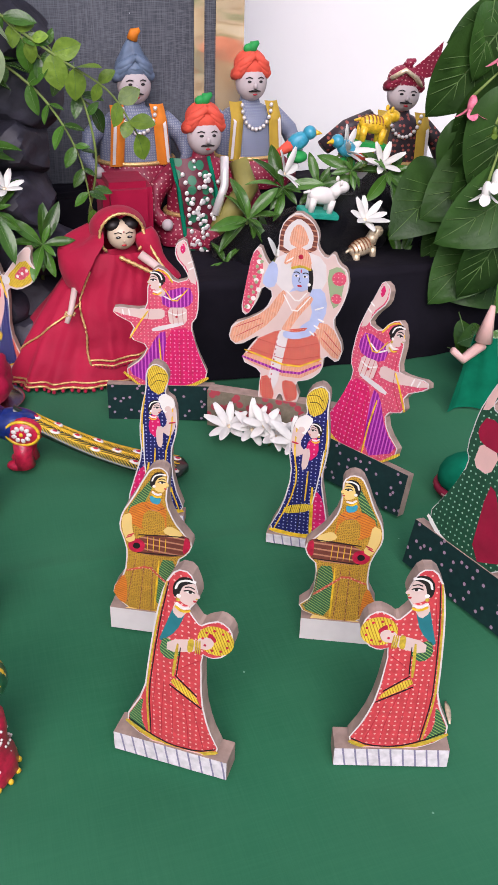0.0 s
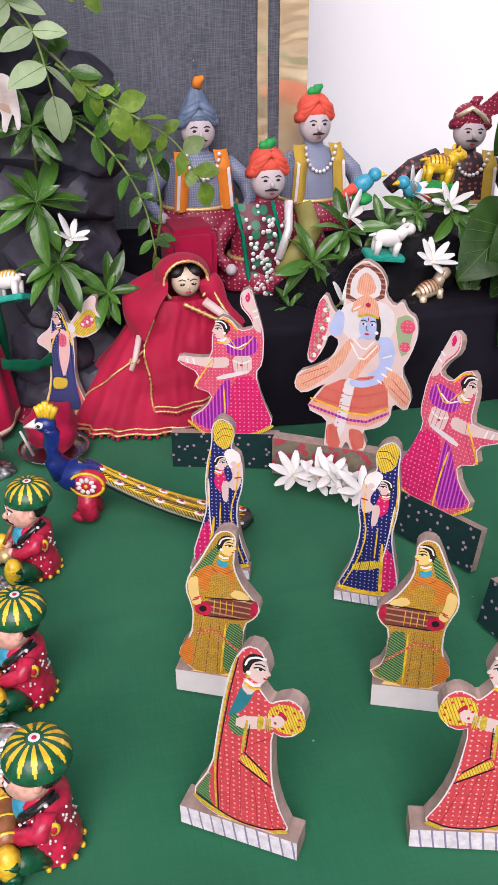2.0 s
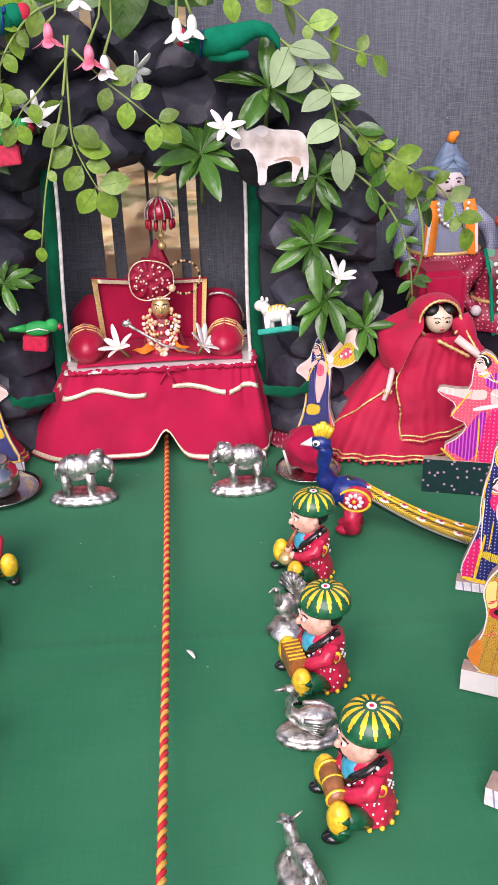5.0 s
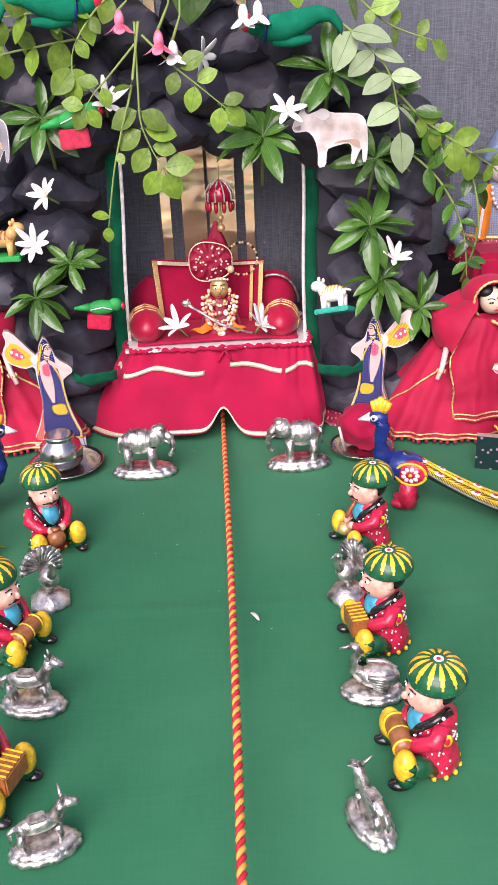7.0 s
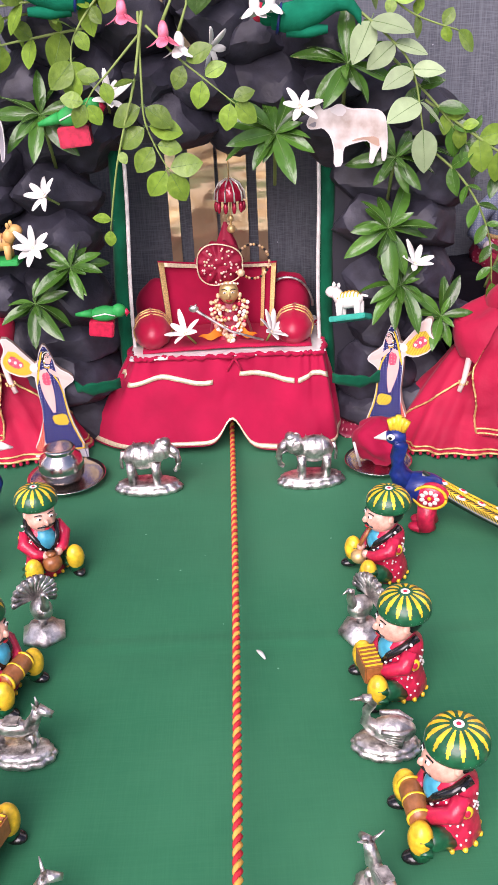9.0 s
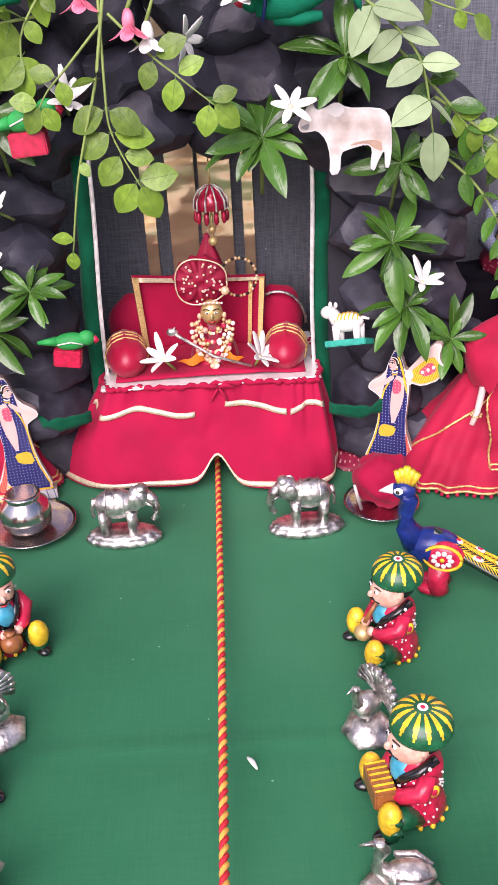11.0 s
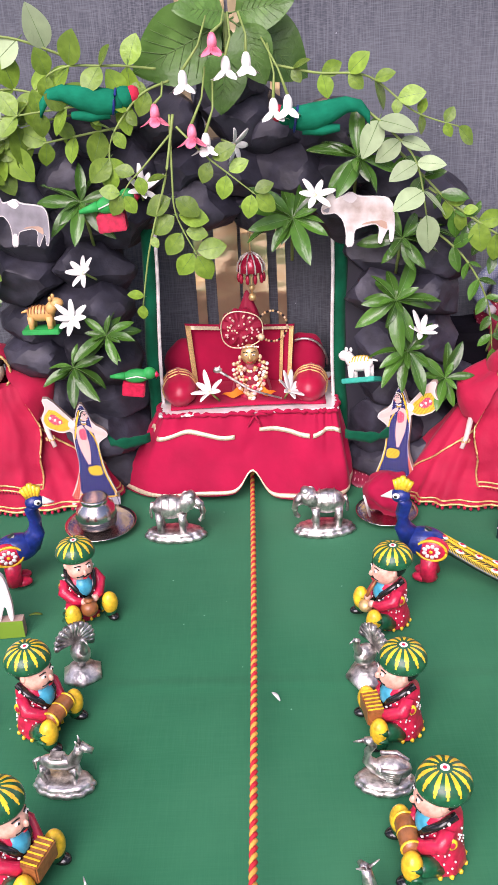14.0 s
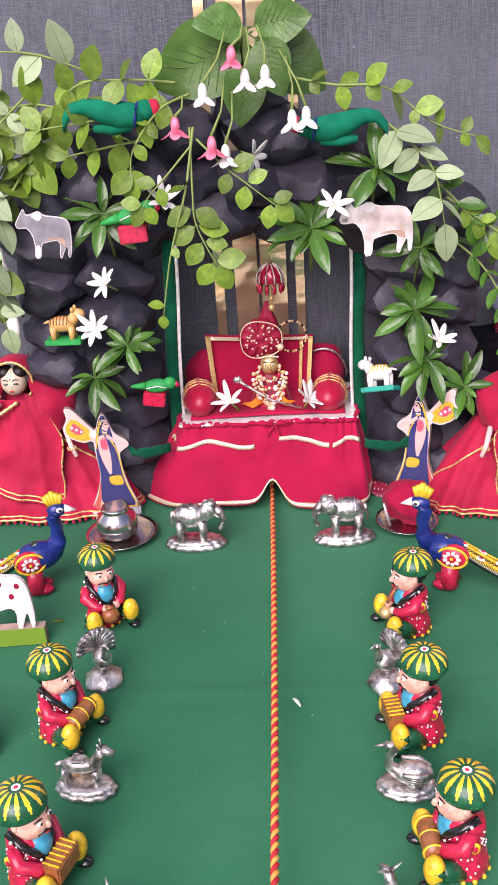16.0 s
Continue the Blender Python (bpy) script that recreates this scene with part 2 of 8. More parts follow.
LIP_RED = mat("painted_lip", (0.45, 0.02, 0.03), 0.4)
SKIN_PINK = mat("painted_pink", (0.72, 0.45, 0.4), 0.5, var=0.08)
SKIN_DOLL = mat("painted_doll_face", (0.62, 0.5, 0.36), 0.35, var=0.06, coat=0.2)
SKIN_PALE = mat("painted_pale", (0.66, 0.5, 0.45), 0.5, var=0.06)
SKIN_YELLOW = mat("painted_yellow_face", (0.76, 0.55, 0.18), 0.5, var=0.06)
SKIN_BLUE = mat("painted_blue", (0.4, 0.47, 0.68), 0.5, var=0.1)
TEAL = mat("painted_teal", (0.02, 0.17, 0.2), 0.4, var=0.2)
SEA_GREEN = mat("painted_sea_green", (0.015, 0.33, 0.24), 0.35, var=0.2, grain=200)
TURQUOISE = mat("painted_turquoise", (0.04, 0.3, 0.42), 0.3, var=0.2, grain=200)
GLOSS_RED = mat("gloss_red", (0.47, 0.014, 0.05), 0.34, var=0.32, grain=220, bump=0.35, bump_scale=260, coat=0.22)
GLOSS_GREEN = mat("gloss_green", (0.006, 0.09, 0.035), 0.34, var=0.32, grain=220, bump=0.35, bump_scale=260, coat=0.22)
GLOSS_YELLOW = mat("gloss_yellow", (0.75, 0.48, 0.02), 0.34, var=0.32, grain=220, bump=0.35, bump_scale=260, coat=0.22)
GLOSS_BLACK = mat("gloss_black", (0.01, 0.01, 0.01), 0.2, var=0.2, coat=0.4)
GLOSS_BLUE = mat("gloss_blue", (0.01, 0.025, 0.16), 0.34, var=0.32, grain=220, bump=0.35, bump_scale=260, coat=0.22)
GLOSS_WHITE = mat("gloss_white", (0.78, 0.75, 0.7), 0.3, var=0.08, coat=0.2)
GLOSS_PINK = mat("gloss_pink", (0.72, 0.4, 0.3), 0.34, var=0.32, grain=220, bump=0.35, bump_scale=260, coat=0.22)
GLOSS_BROWN = mat("gloss_brown", (0.28, 0.1, 0.03), 0.34, var=0.32, grain=220, bump=0.35, bump_scale=260, coat=0.22)
FEATHER = mat("feather_black", (0.008, 0.02, 0.012), 0.3, var=0.4, grain=200, coat=0.3)
PEARL = mat("pearl", (0.72, 0.5, 0.3), 0.25, 0.15, var=0.2, coat=0.4)
BRASS = mat("brass", (0.66, 0.46, 0.2), 0.4, 0.55, var=0.3, bump=0.3)
HAIR = mat("hair_black", (0.012, 0.009, 0.009), 0.5)
FELT_GREEN = mat("felt_green", (0.0, 0.16, 0.085), 0.95, var=0.2, spec=0.1, sheen=0.0, bump=0.5, bump_scale=500)
VELVET_GREEN = mat("velvet_green", (0.0, 0.075, 0.035), 0.95, var=0.25, spec=0.1, sheen=0.05, bump=0.6, bump_scale=400)
TIGER = mat("tiger_tan", (0.62, 0.36, 0.12), 0.4, var=0.15)
COW_BROWN = mat("cow_brown", (0.45, 0.3, 0.22), 0.5, var=0.25)
FELT_RED = mat("felt_red", (0.5, 0.02, 0.05), 0.95, var=0.15, bump=0.5, bump_scale=500)
BROCADE = printed("blue_brocade", (0.15, 0.18, 0.27), (0.27, 0.29, 0.34), 0.0022, 0.3)
MUSTARD = mat("mustard_cloth", (0.45, 0.3, 0.03), 0.75, bump=0.4)
ORANGE_CLOTH = mat("orange_cloth", (0.68, 0.2, 0.01), 0.7, bump=0.4)
CORAL_CLOTH = mat("coral_cloth", (0.7, 0.09, 0.05), 0.7, bump=0.4, bump_scale=120, dist=0.002)
OLIVE_CLOTH = mat("olive_cloth", (0.22, 0.2, 0.05), 0.6, bump=0.4)
SLATE_CLOTH = mat("slate_cloth", (0.12, 0.17, 0.25), 0.55, var=0.3, bump=0.4)
FACE_CLOTH = mat("face_cloth", (0.5, 0.44, 0.44), 0.8, var=0.08, bump=0.3)
MIRROR_WORK = printed("mirror_work", (0.11, 0.012, 0.025), (0.02, 0.16, 0.08), 0.011, 0.36, stray=0.6)
DARK_WORK = printed("dark_embroidery", (0.03, 0.02, 0.025), (0.32, 0.08, 0.06), 0.006, 0.24, stray=0.7)
SEQUIN = mat("sequin", (0.8, 0.77, 0.74), 0.3, 0.35, var=0.2)
BRIGHT_GREEN = mat("bright_green", (0.01, 0.3, 0.06), 0.6)
ROPE_RED = mat("rope_red", (0.5, 0.02, 0.03), 0.7, bump=0.4)
ROPE_YELLOW = mat("rope_yellow", (0.65, 0.35, 0.06), 0.7, bump=0.4)
JEWEL = mat("jewel_red", (0.4, 0.01, 0.04), 0.15, 0.2, coat=0.6)
COW_TAN = mat("cow_tan", (0.5, 0.4, 0.34), 0.45, var=0.25, grain=50, second=(0.68, 0.64, 0.62))
COW_GREY = mat("cow_grey", (0.24, 0.23, 0.25), 0.45, var=0.3, grain=50)


# ---- modelling helpers ----
class Mold:
    """Collects shapes with their materials into one mesh."""

    def __init__(self):
        self.bm = bmesh.new()
        self.mats = []

    def slot(self, m):
        if m not in self.mats:
            self.mats.append(m)
        return self.mats.index(m)

    def faces(self, verts, rows, m, smooth=True):
        vs = [self.bm.verts.new(v) for v in verts]
        i = self.slot(m)
        made = []
        for r in rows:
            f = self.bm.faces.new([vs[k] for k in r])
            f.material_index, f.smooth = i, smooth
            made.append(f)
        return made

    def ball(self, c, r, m, seg=16, rings=10, turn=None, fn=None):
        rx, ry, rz = (r, r, r) if not hasattr(r, "__len__") else r
        verts, rows = [], []
        for j in range(rings + 1):
            a = math.pi * j / rings
            for i in range(seg):
                b = 2 * math.pi * i / seg
                v = Vector((rx * math.sin(a) * math.cos(b), ry * math.sin(a) * math.sin(b), rz * math.cos(a)))
                if fn:
                    v = fn(v)
                if turn:
                    v = turn @ v
                verts.append(v + Vector(c))
        for j in range(rings):
            for i in range(seg):
                k = (i + 1) % seg
                rows.append((j * seg + i, (j + 1) * seg + i, (j + 1) * seg + k, j * seg + k))
        self.faces(verts, rows, m)

    def lathe(self, prof, m, c=(0, 0, 0), seg=24, fold=0.0, count=0, pick=None, squash=1.0, start=0.0):
        """Turns a profile of (radius, height) round z; fold ripples it; pick(angle, ring) may choose another material."""
        verts, rows, ms = [], [], []
        for j, (r, z) in enumerate(prof):
            for i in range(seg):
                a = 2 * math.pi * i / seg + start
                q = r * (1 + fold * (1 - j / len(prof)) * math.sin(count * a + 0.7 * math.sin(2 * a))) if fold else r
                verts.append((c[0] + q * math.cos(a), c[1] + squash * q * math.sin(a), c[2] + z))
        for j in range(len(prof) - 1):
            for i in range(seg):
                k = (i + 1) % seg
                rows.append((j * seg + i, j * seg + k, (j + 1) * seg + k, (j + 1) * seg + i))
                ms.append((2 * math.pi * (i + 0.5) / seg, j))
        made = self.faces(verts, rows, m)
        if pick:
            for f, (a, j) in zip(made, ms):
                other = pick(a, j)
                if other:
                    f.material_index = self.slot(other)

    def tube(self, path, rad, m, seg=8, cap=True):
        path = [Vector(p) for p in path]
        n = len(path)
        rads = [rad] * n if not hasattr(rad, "__len__") else rad
        verts, rows = [], []
        up = Vector((0, 0, 1))
        for i, p in enumerate(path):
            d = (path[min(i + 1, n - 1)] - path[max(i - 1, 0)]).normalized()
            s = d.cross(up if abs(d.z) < 0.95 else Vector((0, 1, 0))).normalized()
            u = s.cross(d)
            for k in range(seg):
                a = 2 * math.pi * k / seg
                verts.append(p + rads[i] * (s * math.cos(a) + u * math.sin(a)))
        for i in range(n - 1):
            for k in range(seg):
                l = (k + 1) % seg
                rows.append((i * seg + k, i * seg + l, (i + 1) * seg + l, (i + 1) * seg + k))
        if cap:
            rows += [tuple(range(seg))[::-1], tuple((n - 1) * seg + k for k in range(seg))]
        self.faces(verts, rows, m)

    def slab(self, pts, y0, y1, front, side=None, soft=1):
        """A shape in the x-z plane, cut from a board between y0 (front) and y1."""
        pts = smooth_ring(pts, soft)
        n = len(pts)
        verts = [(x, y0, z) for x, z in pts] + [(x, y1, z) for x, z in pts]
        area = sum(pts[i][0] * pts[(i + 1) % n][1] - pts[(i + 1) % n][0] * pts[i][1] for i in range(n))
        ring = tuple(range(n)) if area > 0 else tuple(range(n))[::-1]
        self.faces(verts, [ring], front, False)
        side = side or front
        rows = [tuple(n + k for k in ring[::-1])]
        rows += [(ring[i], n + ring[i], n + ring[(i + 1) % n], ring[(i + 1) % n]) for i in range(n)]
        self.faces(verts, rows, side, False)

    def box(self, c, s, m, turn=None, bev=0.0):
        hx, hy, hz = (v / 2 for v in s)
        tmp = bmesh.new()
        bmesh.ops.create_cube(tmp, size=1)
        for v in tmp.verts:
            v.co = Vector((v.co.x * s[0], v.co.y * s[1], v.co.z * s[2]))
        if bev:
            bmesh.ops.bevel(tmp, geom=tmp.edges[:], offset=bev, segments=2, affect="EDGES")
        tmp.verts.index_update()
        verts = [(turn @ v.co if turn else v.co) + Vector(c) for v in tmp.verts]
        self.faces(verts, [tuple(v.index for v in f.verts) for f in tmp.faces], m, False)
        tmp.free()

    def grid(self, nu, nv, fn, m, thick=0.0, smooth=True):
        verts = [fn(i / nu, j / nv) for j in range(nv + 1) for i in range(nu + 1)]
        w = nu + 1
        rows = [(j * w + i, j * w + i + 1, (j + 1) * w + i + 1, (j + 1) * w + i) for j in range(nv) for i in range(nu)]
        self.faces(verts, rows, m, smooth)

    def mesh(self, name, solid=0.0):
        bmesh.ops.remove_doubles(self.bm, verts=self.bm.verts, dist=1e-7)
        bmesh.ops.recalc_face_normals(self.bm, faces=self.bm.faces)
        if solid:
            bmesh.ops.solidify(self.bm, geom=self.bm.faces[:], thickness=solid)
        me = bpy.data.meshes.new(name)
        self.bm.to_mesh(me)
        self.bm.free()
        for m in self.mats:
            me.materials.append(m)
        return me


def smooth_ring(pts, rounds=1):
    for _ in range(rounds):
        out = []
        for i, p in enumerate(pts):
            q = pts[(i + 1) % len(pts)]
            out += [(0.78 * p[0] + 0.22 * q[0], 0.78 * p[1] + 0.22 * q[1]), (0.22 * p[0] + 0.78 * q[0], 0.22 * p[1] + 0.78 * q[1])]
        pts = out
    return pts


def inset(pts, d):
    n = len(pts)
    area = sum(pts[i][0] * pts[(i + 1) % n][1] - pts[(i + 1) % n][0] * pts[i][1] for i in range(n))
    s = 1 if area > 0 else -1
    out = []
    for i in range(n):
        a, b, c = Vector(pts[i - 1]), Vector(pts[i]), Vector(pts[(i + 1) % n])
        e, f = (b - a).normalized(), (c - b).normalized()
        nrm = Vector((-(e.y + f.y), e.x + f.x))
        if nrm.length < 1e-6:
            nrm = Vector((-e.y, e.x))
        q = b + s * d * nrm.normalized()
        out.append((q.x, q.y))
    return out


def thing(name, mold, m, label, category, group="", kind="", solid=0.0):
    ob = new(name, mold.mesh(name, solid))
    ob.matrix_world = m
    return tagged(ob, label, category, group, kind)


def holder(name, m, label, category, group="", kind=""):
    ob = new(name)
    ob.empty_display_size = 0.01
    ob.matrix_world = m
    return tagged(ob, label, category, group, kind)


def part(name, mold, parent, label="", m=None, solid=0.0):
    ob = new(name, mold.mesh(name, solid) if isinstance(mold, Mold) else mold)
    ob.parent = parent
    if m is not None:
        ob.matrix_basis = m
    return tagged(ob, label) if label else ob


def cm(pts):
    return [(x / 100, z / 100) for x, z in pts]


def flip(pts, w):
    return [(w - x, z) for x, z in pts]

# ---- setting ----
def ripple(x, y):
    """Soft waves and the pressed fold lines of the cloth."""
    press = 0.0012 * math.exp(-((y + 0.415 + 0.01 * x) / 0.004) ** 2) + 0.001 * math.exp(-((x - 0.004) / 0.004) ** 2) + 0.001 * math.exp(-((x - 0.36) / 0.004) ** 2)
    return press + 0.0014 * noise.noise((x * 5, y * 5, 0)) + 0.0011 * noise.noise((x * 2 + 7, y * 16, 3)) + 0.0005 * noise.noise((x * 22, y * 5, 8))


mo = Mold()
mo.box((0, 0, -0.43), (14, 14, 0.02), FLOOR_STONE)
thing("ground", mo, pose(0, 0, 0), "plain grey stone floor under the display table", "floor", kind="structure")
mo = Mold()
mo.box((0.1, -0.35, -0.22), (1.7, 1.2, 0.4), WOOD_EDGE, bev=0.005)
thing("display_table", mo, pose(0, 0, 0), "low wooden table hidden under a green cloth", "table")
mo = Mold()
mo.grid(320, 230, lambda u, v: (-0.76 + 1.72 * u, -0.96 + 1.22 * v, -0.0015 + ripple(-0.76 + 1.72 * u, -0.96 + 1.22 * v)), GREEN_CLOTH)
cloth = thing("green_tablecloth", mo, pose(0, 0, 0), "plain dark green cloth spread smooth over the table", "tablecloth", solid=0.003)
mo = Mold()
mo.box((0.2, 0.36, 0.9), (5.0, 0.1, 2.7), WHITE_WALL)
thing("wall_north", mo, pose(0, 0, 0), "white painted wall behind the display", "wall", kind="structure")

# the grey backdrop cloth with woven gold bands
def drape(x, z):
    return 0.035 + 0.004 * math.sin(x * 31 + 0.6 * math.sin(z * 9)) + 0.005 * noise.noise((x * 9, z * 5, 1))


EDGE = 0.432
mo = Mold()
mo.grid(150, 60, lambda u, v: (-0.72 + (EDGE + 0.72) * u, drape(-0.72 + (EDGE + 0.72) * u, 0.75 * v), 0.002 + 0.75 * v), GREY_CLOTH)
backcloth = thing("backdrop_cloth", mo, pose(0, 0, 0), "dark grey slubbed cotton sari hung as a backdrop with gold bands", "cloth", solid=0.0012)
for x0, x1 in ((-0.052, -0.0415), (-0.029, -0.003), (0.0005, 0.0295), (0.0395, 0.0495), (0.378, 0.389), (0.401, EDGE - 0.001)):
    mo = Mold()
    mo.grid(8, 90, lambda u, v: (x0 + (x1 - x0) * u, drape(x0 + (x1 - x0) * u, 0.75 * v) - 0.0035, 0.002 + 0.75 * v), GOLD_FOIL)
    part("gold_band", mo, backcloth, "shiny woven gold band")

# ---- the paper mountain ----
mountain = holder("paper_mountain", pose(0, 0, 0), "rocky arch of crumpled black paper round the throne", "paper mountain")


def rock_mesh(seed):
    """A lump of crumpled paper: flat facets, sharp creases and small dents."""
    r = random.Random(seed)
    tmp = bmesh.new()
    bmesh.ops.create_icosphere(tmp, subdivisions=4, radius=1)
    off = Vector((r.uniform(0, 50), r.uniform(0, 50), r.uniform(0, 50)))
    planes = []
    for _ in range(15):
        d = Vector((r.uniform(-1, 1), r.uniform(-1, 0.6), r.uniform(-1, 1))).normalized()
        planes.append((d, r.uniform(0.62, 0.9)))
    for v in tmp.verts:
        p = v.co.copy()
        for d, k in planes:
            over = p.dot(d) - k
            if over > 0:
                p -= d * over * 0.96
        crease = abs(noise.noise(p * 2.2 + off)) * 0.1 + abs(noise.noise(p * 5 + off)) * 0.03
        v.co = p * (1.04 - crease + 0.06 * noise.noise(p * 1.7 + off))
    for f in tmp.faces:
        f.smooth = True
    me = bpy.data.meshes.new("paper_rock")
    tmp.to_mesh(me)
    tmp.free()
    me.materials.append(BLACK_PAPER)
    me.set_sharp_from_angle(angle=radians(22))
    return me


ROCKS = [rock_mesh(k) for k in range(9)]
rr = random.Random(5)


def rock(x, y, z, sx, sy, sz):
    ob = new("paper_rock", ROCKS[rr.randrange(9)])
    ob.parent = mountain
    ob.matrix_basis = pose(x, y, z, rr.uniform(-12, 12), rr.uniform(-14, 14), rr.uniform(-25, 25)) @ Matrix.Diagonal((sx, sy, sz, 1))


for k in range(7):
    z = 0.022 + 0.043 * k
    for x in (-0.2, -0.15):
        rock(x + rr.uniform(-0.008, 0.006), -0.075 + rr.uniform(-0.012, 0.008), z + rr.uniform(-0.008, 0.008), 0.048, 0.046, 0.036)
    for x in (0.145, 0.185):
        rock(x + rr.uniform(-0.004, 0.008), -0.075 + rr.uniform(-0.012, 0.008), z + rr.uniform(-0.008, 0.008), 0.045, 0.046, 0.036)
for x, z in ((-0.2, 0.315), (-0.15, 0.33), (-0.1, 0.335), (-0.05, 0.33), (0.0, 0.325), (0.05, 0.32), (0.1, 0.325), (0.15, 0.31), (-0.11, 0.29), (-0.03, 0.30), (0.03, 0.297), (0.10, 0.285), (-0.13, 0.37), (-0.06, 0.372), (0.01, 0.375), (0.035, 0.36), (0.09, 0.352), (0.0, 0.405)):
    rock(x, -0.075 + rr.uniform(-0.012, 0.01), z, 0.042, 0.044, 0.034)
mo = Mold()
for x in (-0.165, 0.15):
    mo.box((x, -0.055, 0.14), (0.09, 0.05, 0.28), BLACK_PAPER)
mo.box((-0.02, -0.055, 0.315), (0.36, 0.05, 0.07), BLACK_PAPER)
part("backing_board", mo, mountain)

# green felt posts with silver trim inside the arch
for sx, foot, lean in ((-1, -0.0915, 0.012), (1, 0.091, 0.0)):
    post = holder("arch_post", pose(foot, -0.078, 0.0, 0, 0, 0), "green velvet strip edged with silver trim beside the throne", "arch post", "posts of the arch")
    mo = Mold()
    mo.grid(6, 40, lambda u, v: (sx * (0.003 + 0.011 * u) + 0.0012 * math.sin(9 * v) + lean * v, -0.004 * math.sin(math.pi * u) + 0.001 * math.sin(23 * v + 5 * u), 0.275 * v), VELVET_GREEN)
    part("velvet_strip", mo, post, solid=0.002)
    mo = Mold()
    mo.grid(2, 90, lambda u, v: (sx * (-0.001 + 0.0034 * u) + 0.0008 * math.sin(9 * v) + lean * v, -0.0035 - 0.0006 * math.sin(170 * v), 0.002 + 0.27 * v), SEQUIN)
    part("silver_trim", mo, post, "crinkled silver trim", solid=0.001)
for sx, z in ((-1, 0.066), (1, 0.06)):
    mo = Mold()
    mo.grid(10, 4, lambda u, v: (sx * (0.10 + 0.05 * u), -0.122 - 0.012 * math.sin(math.pi * u), z + 0.010 * v + 0.004 * noise.noise((u * 5, v, 2))), VELVET_GREEN)
    part("green_band", mo, mountain, "green velvet band tied round the rocks", solid=0.002)

# ---- steps for the seated dolls ----
mo = Mold()
def step_skin(x, z0, y0):
    return 0.004 * noise.noise((x * 14, z0 * 12, 4)) + 0.003 * noise.noise((x * 40, z0 * 30, 9))


def step(x0, x1, y0, y1, h):
    mo.grid(60, 14, lambda u, v: (x0 + (x1 - x0) * u, y0 + step_skin(x0 + (x1 - x0) * u, h * v, y0), h * v), BLACK_CLOTH)
    mo.grid(60, 14, lambda u, v: (x0 + (x1 - x0) * u, y0 + (y1 - y0) * v + step_skin(x0 + (x1 - x0) * u, h, y0) * (1 - v), h + 0.004 * noise.noise((u * 18, v * 6, 3)) * min(1, 6 * v)), BLACK_CLOTH)
    for x in (x0, x1):
        mo.grid(8, 8, lambda u, v: (x, y0 + (y1 - y0) * u, h * v), BLACK_CLOTH)


step(0.312, 0.72, -0.185, -0.03, 0.095)
step(0.225, 0.72, -0.035, 0.028, 0.135)
thing("display_steps", mo, pose(0, 0, 0), "two steps covered in crumpled black cloth", "display steps", kind="structure")

# ---- the throne ----
def thread(pts, u):
    """A smooth curve through pts, at u from 0 to 1."""
    pts = [Vector(q) for q in pts]
    f = min(max(u, 0.0), 1.0) * (len(pts) - 1)
    i = min(int(f), len(pts) - 2)
    t = f - i
    a, b, c, d = pts[max(i - 1, 0)], pts[i], pts[i + 1], pts[min(i + 2, len(pts) - 1)]
    return 0.5 * (2 * b + (c - a) * t + (2 * a - 5 * b + 4 * c - d) * t * t + (3 * b - a - 3 * c + d) * t ** 3)


throne = holder("swing_throne", pose(0, 0, 0), "small swing throne dressed in red cloth with gold edging", "throne")
mo = Mold()
mo.box((0.002, -0.064, 0.0895), (0.186, 0.1, 0.003), SEQUIN, bev=0.001)
part("seat", mo, throne, "thin steel seat plate")
for x in (-0.075, 0.079):
    for y in (-0.1, -0.02):
        mo = Mold()
        mo.box((x, y, 0.044), (0.01, 0.01, 0.088), RED_CLOTH)
        part("leg", mo, throne)
mo = Mold()
mo.grid(24, 12, lambda u, v: (0.002 + 0.166 * (u - 0.5) * (1 - 0.03 * (1 - v)), -0.104 + 0.09 * v, 0.0935 + 0.002 * math.sin(math.pi * u) + 0.0012 * noise.noise((u * 7, v * 5, 1))), RED_CLOTH)
part("seat_cover", mo, throne, "flat red seat cover", solid=0.002)

SEAT_LINE = [(-0.09, -0.03, 0), (-0.0905, -0.075, 0), (-0.0885, -0.106, 0), (-0.06, -0.1125, 0), (0.0, -0.1135, 0), (0.06, -0.1145, 0), (0.0905, -0.115, 0), (0.0945, -0.078, 0), (0.094, -0.03, 0)]
HEM_LINE = [(-0.125, -0.03, 0), (-0.144, -0.07, 0), (-0.134, -0.104, 0), (-0.072, -0.137, 0), (-0.014, -0.146, 0), (0.045, -0.143, 0), (0.094, -0.146, 0), (0.112, -0.108, 0), (0.107, -0.03, 0)]


